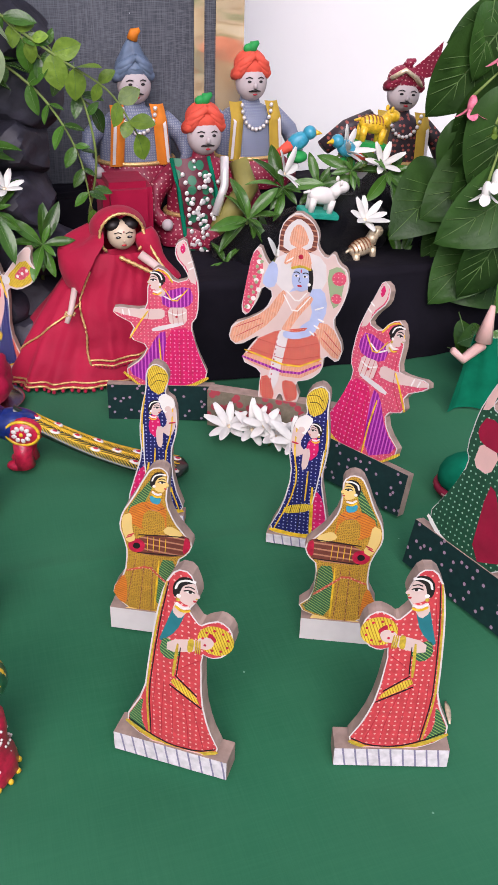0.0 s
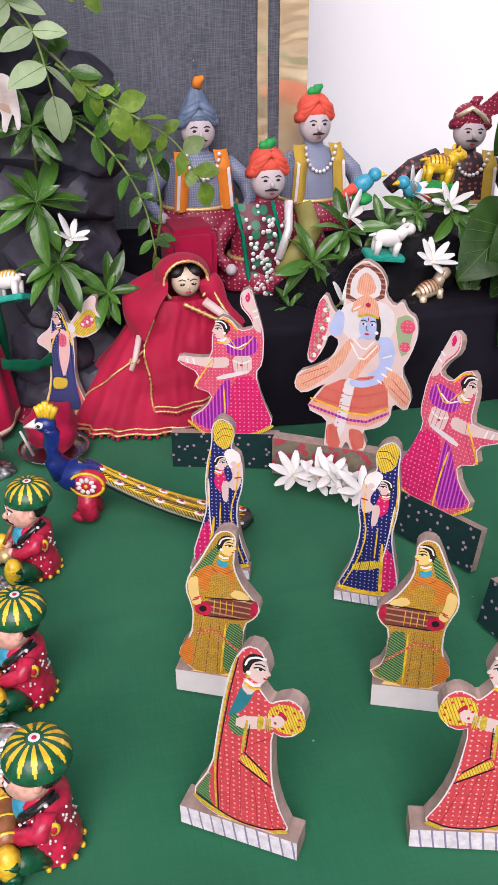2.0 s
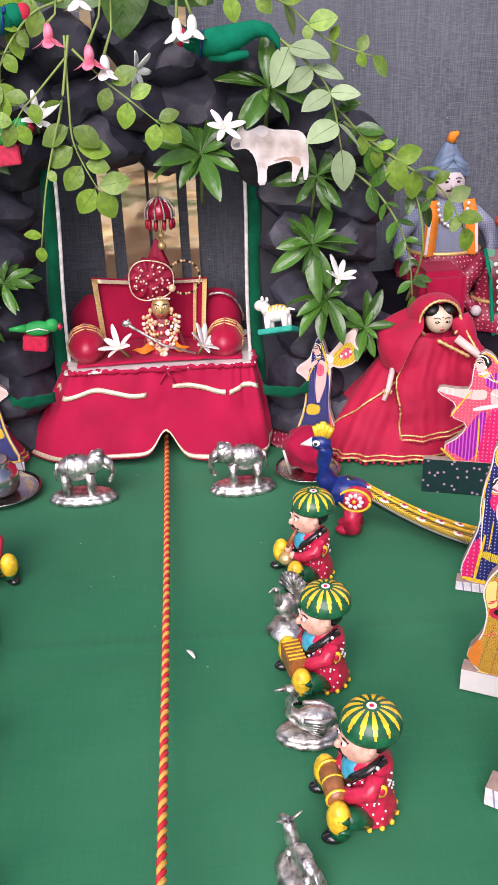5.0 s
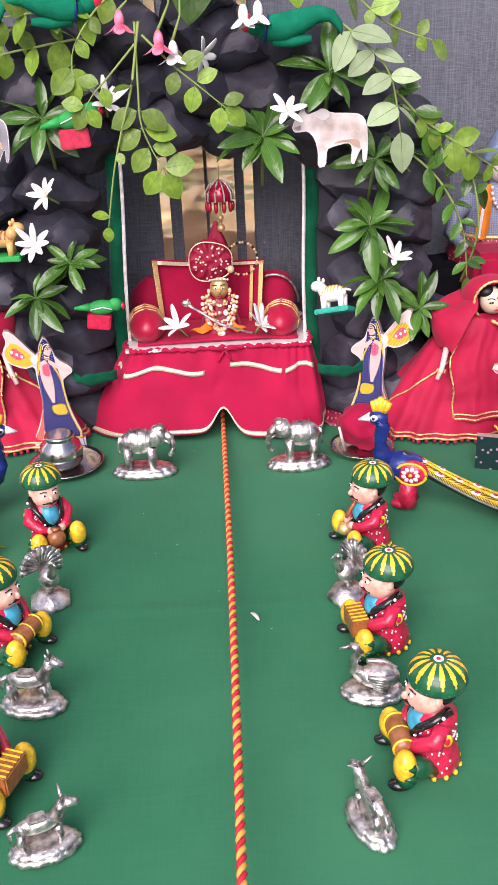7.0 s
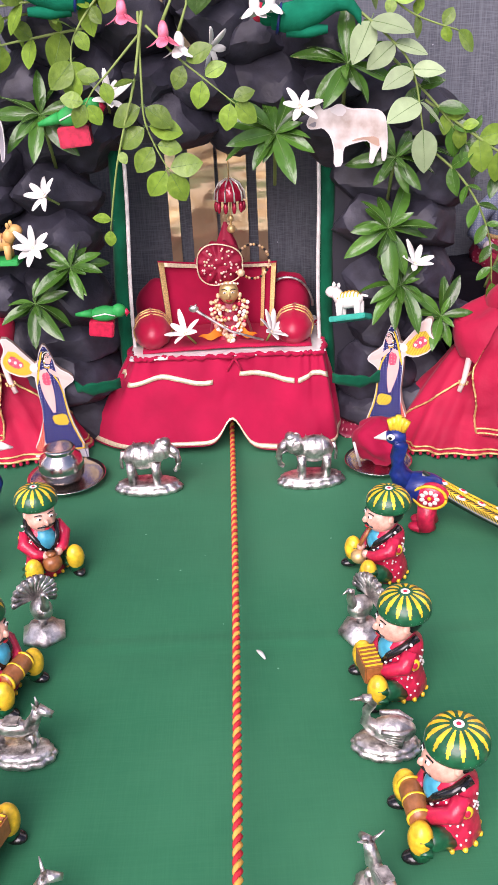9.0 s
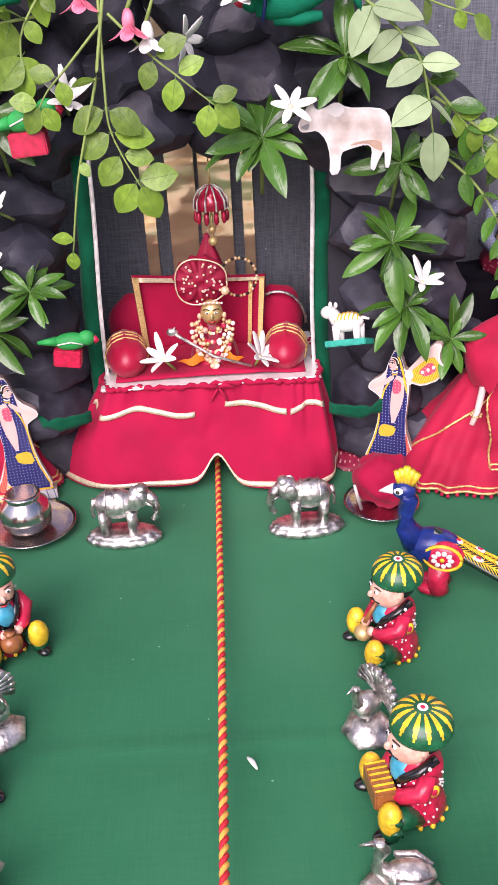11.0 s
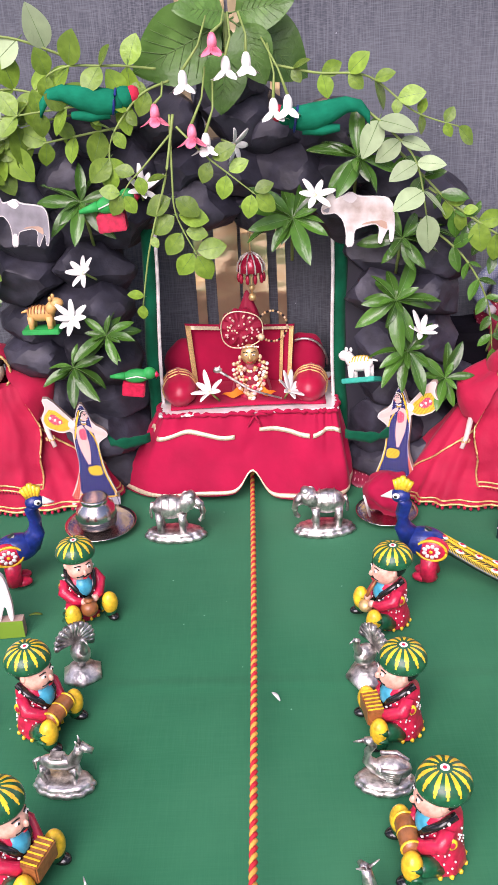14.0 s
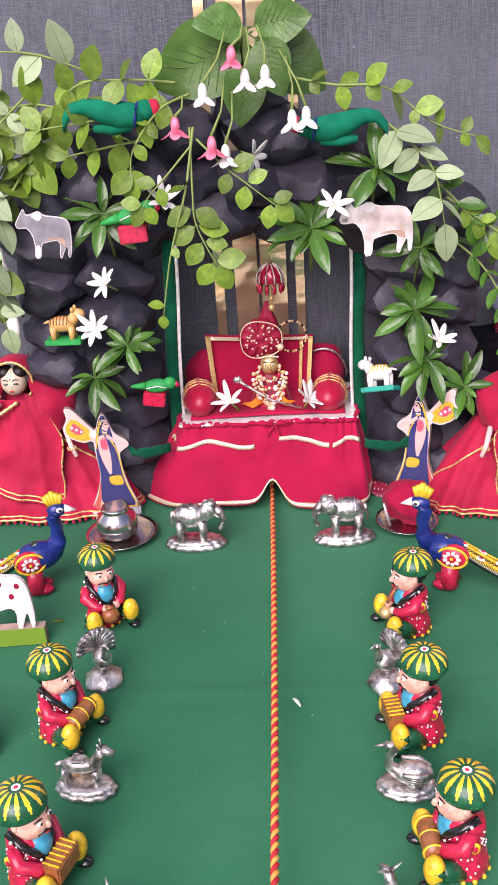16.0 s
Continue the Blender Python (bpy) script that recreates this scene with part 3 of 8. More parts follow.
def skirt_at(u, v):
    """u round from one side over the front to the other, v from the hem up."""
    top, hem = thread(SEAT_LINE, u), thread(HEM_LINE, u)
    q = hem.lerp(top, v ** 0.85)
    out = Vector((q.x * 0.5, q.y + 0.03, 0)).normalized()
    gather = 0.0011 * math.sin(150 * u + 4 * math.sin(9 * u)) * v ** 3 + 0.0022 * math.sin(46 * u + 2 * math.sin(7 * u)) * (0.25 + v * (1 - v))
    fold = 0.004 * math.sin(21 * u + 1.2 * math.sin(5 * u)) * (1 - v)
    belly = 0.003 * math.sin(math.pi * v) * (0.6 + 0.4 * math.sin(9 * u)) + 0.0045 * math.sin(52 * u + 3 * v + 3 * math.sin(7 * u)) * (1.15 - 0.8 * v) * v ** 0.4 + 0.0035 * noise.noise((14 * u, 2.2 * v, 5))
    q += out * (gather + fold + belly)
    notch = 0.025 * math.exp(-((q.x - 0.0035) / 0.012) ** 2) * (1 - v) ** 1.4
    sag = 0.0035 * math.sin(16 * u + 0.5) * (1 - v) ** 2
    q.y += 0.35 * notch
    return Vector((q.x, q.y, 0.006 + 0.083 * v + notch + max(sag, -0.003)))


mo = Mold()
mo.grid(220, 22, skirt_at, RED_CLOTH)
part("skirt", mo, throne, "gathered red cloth skirt", solid=0.0012)


def ribbon(v, high, u0, u1, m, lift=0.0014, wob=0.0):
    """A flat ribbon sewn on the skirt at height v between u0 and u1."""
    mo = Mold()
    n = max(4, int(150 * (u1 - u0)))

    def at(a, b):
        u = u0 + (u1 - u0) * a
        q = skirt_at(u, min(1, max(0, v + wob * math.sin(37 * u) + high * b)))
        return q + Vector((0.1 * q.x, -1, 0.1)).normalized() * lift

    mo.grid(n, 2, at, m)
    return mo


part("gold_edging", ribbon(0.014, 0.045, 0.06, 0.95, PALE_GOLD), throne, "pale gold ribbon edging", solid=0.0005)
for u0, u1 in ((0.2, 0.245), (0.285, 0.48), (0.53, 0.64), (0.648, 0.775)):
    part("gold_edging", ribbon(0.74, 0.055, u0, u1, PALE_GOLD, 0.0016, 0.035), throne, "pale gold ribbon edging", solid=0.0005)
mo = Mold()
mo.tube([skirt_at(u / 160, 1.0) + Vector((0, -0.001, 0.0005 + 0.0008 * math.sin(u * 1.7))) for u in range(161)], [0.0022 + 0.0007 * math.sin(u * 2.1) for u in range(161)], RED_CLOTH)
part("seat_roll", mo, throne, "gathered red cloth rim")
mo = Mold()
for q in (-1, 1):
    mo.tube([(0.008, -0.117, 0.088), (0.008 + q * 0.006, -0.1185, 0.0905), (0.008 + q * 0.014, -0.1185, 0.089 - 0.001 * q)], [0.0014, 0.0022, 0.0008], RED_CLOTH, 8)
    mo.tube([(0.008, -0.117, 0.088), (0.008 + q * 0.004, -0.119, 0.082), (0.008 + q * 0.007, -0.1195, 0.076)], [0.0012, 0.0011, 0.0009], RED_CLOTH, 6)
part("bow", mo, throne, "small tied red bow")


def back_at(u, v):
    """The opened backrest, hollow in the middle."""
    x = -0.004 + (u - 0.5) * (0.104 + 0.011 * v)
    return Vector((x, -0.05 + 0.012 * v + 0.014 * math.sin(math.pi * u), 0.094 + 0.069 * v - 0.006 * math.sin(math.pi * u) * v - 0.006 * u * v))


mo = Mold()
mo.grid(24, 14, back_at, RED_CLOTH)
part("backrest", mo, throne, solid=0.005)
for a0, a1, b0, b1 in ((0.0, 0.045, 0.0, 1.0), (0.045, 0.4, 0.94, 1.0), (0.62, 0.96, 0.95, 1.0), (0.96, 1.0, 0.0, 1.0), (0.88, 0.91, 0.0, 0.94)):
    mo = Mold()
    mo.grid(10, 10, lambda u, v: back_at(a0 + (a1 - a0) * u, b0 + (b1 - b0) * v) + Vector((0, -0.0062, 0)), PALE_GOLD if a0 in (0.045, 0.62) else GOLD_TRIM)
    part("gold_trim", mo, throne, "pale gold ribbon trim", solid=0.0006)
for x, y in ((-0.064, -0.018), (0.064, -0.018)):
    mo = Mold()
    mo.ball((x, y, 0.108), (0.026, 0.02, 0.032), RED_CLOTH, 24, 16, fn=lambda v: v * (1 + 0.1 * noise.noise(v * 60)))
    part("cushion", mo, throne)
mo = Mold()
mo.tube([(0.064 + 0.026 * math.cos(0.2 * k), -0.035, 0.108 + 0.031 * math.sin(0.2 * k)) for k in range(11)], 0.0014, SILVER, 6)
part("silver_piping", mo, throne, "silver piping")
for x in (-0.07, 0.068):
    bol = Mold()
    bol.ball((0, 0, 0), (0.018, 0.03, 0.018), RED_SATIN, 20, 14, fn=lambda v: Vector((v.x * (1 + 0.05 * math.sin(9 * math.atan2(v.z, v.x))), v.y, v.z * (1 + 0.05 * math.sin(9 * math.atan2(v.z, v.x))))))
    bolster = part("bolster", bol, throne, "shiny red satin bolster", pose(x, -0.078, 0.107 if x < 0 else 0.105, 4, 0, 8 if x < 0 else -8))
    mo = Mold()
    for y in (-0.006, 0.0, 0.006):
        w = 0.0183 * math.sqrt(1 - (y / 0.03) ** 2)
        mo.tube([(w * math.cos(a / 16 * math.pi), y, w * math.sin(a / 16 * math.pi)) for a in range(33)], 0.0008, GOLD_TRIM, 6)
    part("gold_ring", mo, bolster)

# the small idol on the throne, one plain shape
ir = random.Random(21)
mo = Mold()
mo.lathe([(0.021, 0), (0.019, 0.01), (0.0125, 0.028), (0.009, 0.042), (0.004, 0.046)], RED_SATIN, fold=0.12, count=9)
mo.ball((0, -0.011, 0.046), (0.0094, 0.0082, 0.0112), BRASS)
mo.ball((0, -0.0193, 0.0445), (0.0016, 0.0018, 0.003), BRASS, 8, 6)
mo.tube([(-0.003, -0.0188, 0.0405), (0, -0.0196, 0.0398), (0.003, -0.0188, 0.0405)], 0.0007, LIP_RED, 5)
for q in (-1, 1):
    mo.ball((q * 0.0037, -0.0182, 0.0478), (0.0019, 0.0008, 0.001), GLOSS_WHITE, 8, 6)
    mo.ball((q * 0.0037, -0.0188, 0.0478), (0.0007, 0.0006, 0.0008), HAIR, 6, 5)
    mo.tube([(q * 0.0015, -0.0188, 0.0502), (q * 0.004, -0.0182, 0.0512), (q * 0.0065, -0.0165, 0.0502)], 0.0005, HAIR, 5)
    mo.ball((q * 0.0105, -0.012, 0.043), (0.002, 0.002, 0.003), PEARL, 8, 6)
# the folded turban, a pleated rosette with a pointed tail behind
mo.ball((-0.0075, -0.006, 0.0735), (0.0225, 0.008, 0.0205), DEEP_RED, 66, 20, fn=lambda v: Vector((v.x, v.y * (1 + 0.35 * math.sin(11 * math.atan2(v.z, v.x))), v.z)) * (1 + 0.06 * math.sin(11 * math.atan2(v.z, v.x))))
for r in (0.0218,):
    mo.tube([(-0.0075 + r * math.cos(a / 22 * math.pi) * (1 + 0.05 * math.sin(a / 2)), -0.0128 - 0.003 * (r < 0.02), 0.0735 + 0.92 * r * math.sin(a / 22 * math.pi) * (1 + 0.05 * math.sin(a / 2))) for a in range(45)], 0.0007, PALE_GOLD, 5)
for k in range(40):
    a, r = ir.uniform(0, 6.28), 0.019 * math.sqrt(ir.random())
    mo.ball((-0.0075 + r * math.cos(a), -0.0132 - 0.0025 * (1 - r / 0.019), 0.0735 + 0.9 * r * math.sin(a)), (0.0012, 0.0006, 0.0012), SKIN_PINK if k % 2 else PALE_GOLD, 6, 4)
mo.lathe([(0.011, 0.082), (0.009, 0.09), (0.005, 0.1), (0.0015, 0.109), (0.0, 0.11)], DEEP_RED, c=(0.0, 0.004, 0), fold=0.15, count=6, squash=0.6)
for k in range(11):
    mo.ball((-0.009 + 0.0018 * k, -0.0185, 0.0562 + 0.0009 * math.sin(math.pi * k / 10)), 0.0011, PEARL if k % 2 else GLOSS_WHITE, 6, 5)
mo.ball((0.0125, -0.015, 0.0655), 0.0038, PEARL, 10, 8)
BEADS = (PEARL, PEARL, PEARL, PEARL, BRASS, BRASS, GLOSS_WHITE, GLOSS_WHITE, GLOSS_PINK, GLOSS_RED)
for ring, (r, n, s, deep) in enumerate(((0.0105, 14, 0.0015, 0.012), (0.0125, 16, 0.0018, 0.02), (0.015, 20, 0.0019, 0.029), (0.0172, 24, 0.0021, 0.036), (0.0095, 16, 0.0019, 0.038), (0.0055, 12, 0.0022, 0.043))):
    for k in range(n):
        a = math.pi * (k + 0.5) / n
        mo.ball((r * math.cos(a) + ir.uniform(-0.0006, 0.0006), -0.0175 - 0.004 * math.sin(a) - 0.0009 * ring, 0.043 - deep * math.sin(a) ** 0.8 + ir.uniform(-0.0006, 0.0006)), s * ir.uniform(0.8, 1.2), ir.choice(BEADS), 8, 6)
for k in range(34):
    a = 2 * math.pi * k / 34
    mo.ball((0.0245 + 0.0155 * math.cos(a), 0.0, 0.0715 + 0.0165 * math.sin(a)), 0.0014, (PEARL, HAIR, BRASS)[k % 3], 6, 5)
for q, w in ((-1, 0.026), (1, 0.02)):
    mo.grid(8, 5, lambda u, v: (q * (0.006 + w * u), -0.018 - 0.006 * math.sin(math.pi * u), 0.0045 + 0.016 * (1 - u) * v + 0.0015 * math.sin(9 * u)), ORANGE_CLOTH)
mo.tube([(-0.032, -0.03, 0.0365), (-0.026, -0.0305, 0.032), (0.0, -0.0325, 0.0145), (0.031, -0.034, -0.004 + 0.0085)], [0.0019, 0.0015, 0.0013, 0.0012], SILVER, 8)
mo.ball((-0.0335, -0.03, 0.0375), (0.0048, 0.0026, 0.0034), SILVER)
mo.tube([(-0.0365, -0.03, 0.0405), (-0.0325, -0.03, 0.0385), (-0.031, -0.03, 0.042)], [0.0009, 0.0015, 0.0008], SILVER, 6)
thing("idol", mo, pose(0.006, -0.068, 0.0945), "tiny brass idol with red turban and pearl strings", "idol")

# hanging red jewel ornament behind the idol
orn = holder("hanging_ornament", pose(0.0115, -0.068, 0.192), "red and silver bell ornament hanging in the arch", "ornament")
mo = Mold()
mo.lathe([(0.001, 0.052), (0.006, 0.05), (0.012, 0.042), (0.0135, 0.034), (0.012, 0.033)], JEWEL, fold=0.05, count=8)
part("dome", mo, orn)
mo = Mold()
for k in range(10):
    a = 2 * math.pi * k / 10
    mo.tube([(0.0135 * math.cos(a) * s, 0.0135 * math.sin(a) * s, z) for s, z in ((0.25, 0.0515), (0.7, 0.048), (0.98, 0.041), (1.04, 0.033))], 0.0008, SEQUIN, 5)
    mo.ball((0.0125 * math.cos(a), 0.0125 * math.sin(a), 0.027), (0.0022, 0.0022, 0.005), JEWEL, 8, 6)
part("bead_fringe", mo, orn, "silver beads and red drops")
mo = Mold()
mo.tube([(0, 0, 0.075), (0, 0, 0.05)], 0.0006, BRASS, 5)
mo.tube([(0, 0, 0.034), (0, 0, 0.005)], 0.0009, BRASS, 5)
mo.ball((0, 0, 0.016), 0.003, BRASS)
mo.ball((0, 0, 0.006), 0.004, BRASS)
part("chain", mo, orn)

# the twisted cord that pulls the swing
def cord(s):
    """Tied under the throne and pulled out low over the cloth."""
    return Vector((0.002 - 0.003 * s + 0.002 * math.sin(2.6 * s), -0.085 - 0.61 * s, 0.0045 + 0.03 * s + 0.016 * math.exp(-s * 40)))


rope = holder("pull_cord", pose(0, 0, 0), "twisted red and yellow pull cord tied under the throne", "cord")
for k, m in ((0, ROPE_RED), (1, ROPE_YELLOW)):
    mo = Mold()
    pts = []
    for i in range(900):
        s = i / 899
        a = 2 * math.pi * 62 * s + math.pi * k
        pts.append(cord(s) + Vector((0.0011 * math.cos(a), 0, 0.0011 * math.sin(a))))
    mo.tube(pts, 0.0016, m, 6)
    part("strand", mo, rope, "red strand" if k == 0 else "yellow strand")


# ---- painted board figures ----
def figure(name, label, group, m, outline, patches, fill, base=None, thick=0.01, width=0.06, mirror=False, rim=0.0009, shear=0.0):
    """A printed figure cut out of fibreboard, in one mesh: board, paper, ground colour and colour fields."""
    mo = Mold()
    side = (lambda p: flip(cm(p), width)) if mirror else cm
    f = lambda p: [(x + shear * z, z) for x, z in side(p)]
    out = f(outline)
    mo.slab(out, 0, thick, PAPER, WOOD_EDGE)
    mo.slab(inset(out, rim), -0.0003, 0.0001, fill)
    for k, (pts, mt) in enumerate(patches):
        mo.slab(f(pts), -0.00032 - 0.000012 * (k + 1), -0.0001, mt)
    if base:
        w, h, mt, deep = base
        mo.slab([(0, 0), (w, 0), (w, h), (0, h)], -0.0015, deep, mt, WOOD_EDGE, 0)
        mo.slab([(0.0003, 0.0003), (w - 0.0003, 0.0003), (w - 0.0003, h - 0.0003), (0.0003, h - 0.0003)], 0.001, deep + 0.0006, WOOD_EDGE, WOOD_EDGE, 0)
    return thing(name, mo, m, label, "cutout figure", group)


def line(pts, w=0.05):
    """A thin drawn line through pts, as a closed strip."""
    left, right = [], []
    for i, p in enumerate(pts):
        a, b = Vector(pts[max(i - 1, 0)]), Vector(pts[min(i + 1, len(pts) - 1)])
        d = (b - a).normalized() * w
        left.append((p[0] - d.y, p[1] + d.x))
        right.append((p[0] + d.y, p[1] - d.x))
    return left + right[::-1]


def disc(cx, cz, r, n=18):
    return [(cx + r * math.cos(2 * math.pi * k / n), cz + r * math.sin(2 * math.pi * k / n)) for k in range(n)]


def ellipse(cx, cz, rx, rz, n=18):
    return [(cx + rx * math.cos(2 * math.pi * k / n), cz + rz * math.sin(2 * math.pi * k / n)) for k in range(n)]


def face(cx, cz, w, skin, d=-1):
    """A drawn head in side view, w wide, looking towards d: skin, hair, brow, eye, lips and jewels."""
    at = lambda p: [(cx + d * w * x, cz + w * z) for x, z in p]
    return [
        (at([(0.42, 0.5), (0.5, 0.12), (0.7, -0.1), (0.52, -0.18), (0.55, -0.33), (0.45, -0.42), (0.34, -0.62), (0.0, -0.56), (-0.3, -0.3), (-0.4, 0.2), (-0.2, 0.6), (0.15, 0.7)]), skin),
        (at([(0.42, 0.56), (0.2, 0.5), (-0.05, 0.34), (-0.16, 0.0), (-0.2, -0.3), (-0.42, -0.3), (-0.48, 0.3), (-0.2, 0.72), (0.2, 0.78)]), HAIR),
        (line(at([(0.44, 0.6), (0.1, 0.66), (-0.25, 0.48), (-0.36, 0.1)]), 0.05 * w), GLOSS_WHITE),
        (at([(0.02, 0.08), (0.2, 0.17), (0.44, 0.08), (0.22, 0.0)]), GLOSS_WHITE),
        (line(at([(-0.02, 0.08), (0.2, 0.18), (0.46, 0.1)]), 0.035 * w), HAIR),
        (disc(cx + d * w * 0.26, cz + w * 0.085, 0.075 * w, 8), HAIR),
        (line(at([(0.02, 0.27), (0.22, 0.36), (0.44, 0.28)]), 0.03 * w), HAIR),
        (at([(0.4, -0.26), (0.56, -0.3), (0.54, -0.36), (0.42, -0.38)]), LIP_RED),
        (line(at([(0.5, -0.16), (0.58, -0.2)]), 0.03 * w), GOLD_LINE),
        (disc(cx - d * w * 0.2, cz - w * 0.22, 0.1 * w, 8), GLOSS_WHITE),
        (disc(cx - d * w * 0.22, cz - w * 0.42, 0.09 * w, 8), GOLD_LINE),
        (line(at([(0.3, -0.72), (0.0, -0.82), (-0.3, -0.62)]), 0.06 * w), GLOSS_WHITE),
        (line(at([(0.32, -0.88), (0.0, -1.0), (-0.32, -0.8)]), 0.045 * w), GLOSS_YELLOW),
    ]


TAMB = [(2.6, 11.9), (3.0, 12.8), (3.7, 12.8), (4.2, 11.8), (4.5, 9.8), (4.7, 7.0), (4.8, 4.7), (5.8, 2.3), (4.8, 1.4), (3.1, 1.0), (1.7, 1.0), (0.5, 1.6), (1.3, 3.2), (1.8, 5.0), (2.1, 8.1), (1.6, 7.9), (1.0, 8.2), (0.6, 9.1), (0.8, 10.0), (1.4, 10.4), (2.0, 10.1), (2.3, 9.8), (2.7, 10.3), (2.9, 10.6), (2.5, 11.3)]
TAMB_IN = [
    ([(3.0, 10.5), (3.6, 10.8), (3.9, 9.6), (4.3, 8.1), (3.4, 9.1)], TEAL),
    ([(2.9, 10.6), (3.6, 10.9), (3.7, 10.3), (3.3, 9.9)], SKIN_PALE),
    ([(3.1, 8.2), (4.0, 8.7), (4.2, 7.7), (3.7, 7.2), (3.2, 7.5)], GREEN_PRINT),
    ([(2.2, 9.0), (3.8, 8.5), (3.8, 7.7), (2.2, 8.2)], SKIN_PALE),
    ([(2.5, 8.95), (2.8, 8.85), (2.8, 8.0), (2.5, 8.1)], GOLD_LINE),
    ([(4.75, 4.5), (5.7, 2.3), (4.4, 1.6), (4.9, 2.8)], GREEN_PRINT),
    ([(2.1, 5.2), (3.3, 6.2), (3.5, 5.7), (1.8, 4.6)], YELLOW_PRINT),
    ([(3.3, 6.2), (3.2, 8.4), (3.35, 8.4), (3.45, 6.2)], GOLD_LINE),
    ([(4.1, 12.0), (4.4, 9.8), (4.6, 7.0), (4.7, 4.7), (4.4, 1.7), (4.3, 1.65), (4.6, 4.7), (4.5, 7.0), (4.3, 9.8), (4.0, 12.0)], GOLD_LINE),
    ([(0.6, 1.6), (1.7, 1.05), (3.1, 1.05), (4.4, 1.4), (5.7, 2.2), (5.6, 2.4), (4.3, 1.65), (3.1, 1.25), (1.7, 1.3), (0.8, 1.8)], GOLD_LINE),
    (disc(1.48, 9.13, 0.88), YELLOW_PRINT),
    ([(1.4, 9.2), (1.8, 9.6), (1.9, 9.3), (1.6, 8.9)], GLOSS_RED),
    ([(1.5, 9.0), (1.8, 9.3), (2.4, 9.0), (2.3, 8.4), (1.7, 8.5)], SKIN_PALE),
    ([(1.4, 1.35), (2.4, 1.3), (2.9, 0.95), (1.3, 0.95)], SKIN_PINK),
    ([(3.5, 1.35), (4.3, 1.3), (4.8, 0.95), (3.4, 0.95)], SKIN_PINK),
]

TAMB_IN += [(line(p, 0.014), FOLD_RED) for p in (
    [(3.4, 5.6), (3.2, 3.5), (3.1, 1.6)], [(3.8, 5.8), (3.8, 3.6), (3.7, 1.7)], [(2.9, 5.2), (2.4, 3.2), (2.2, 1.5)], [(2.3, 4.7), (1.8, 3.0), (1.4, 1.6)], [(4.2, 6.0), (4.3, 3.8), (4.15, 1.9)], [(2.2, 7.6), (2.9, 7.0), (3.2, 6.6)], [(3.9, 11.0), (4.1, 9.6), (4.3, 7.6)])]
TAMB_IN += [(disc(1.48 + 0.62 * math.cos(k * 0.7), 9.13 + 0.62 * math.sin(k * 0.7), 0.07, 8), GLOSS_RED) for k in range(9)]
TAMB_IN += [(line(p, 0.025), HAIR) for p in ([(2.05, 5.25), (3.25, 6.3)], [(1.75, 4.5), (3.5, 5.6)], [(3.95, 12.0), (4.22, 9.8), (4.42, 7.0), (4.52, 4.7), (4.24, 1.75)], [(0.8, 1.9), (1.7, 1.4), (3.1, 1.34), (4.3, 1.75), (5.5, 2.5)], [(3.2, 6.3), (3.12, 8.2)])]
TAMB_IN += [(line([(2.42 - 0.1 * k, 8.9 + 0.02 * k), (2.36 - 0.1 * k, 8.1)], 0.035), GOLD_LINE) for k in range(3)]
TAMB_IN += face(3.2, 11.6, 1.15, SKIN_PALE)
lab = "wooden cutout of a dancer in red sari with a tambourine"
figure("tambourine_dancer", lab, "tambourine cutouts", pose(0.281, -0.619, 0, 0, 0, -17.8), TAMB, TAMB_IN, RED_DOTS, (0.0588, 0.0125, TILE_PRINT, 0.012), 0.007, 0.0588)
figure("tambourine_dancer", lab, "tambourine cutouts", pose(0.176, -0.577, 0, 0, 0, -35.5), TAMB, TAMB_IN, RED_DOTS, (0.0615, 0.0125, TILE_PRINT, 0.012), 0.007, 0.0615, True, shear=0.09)

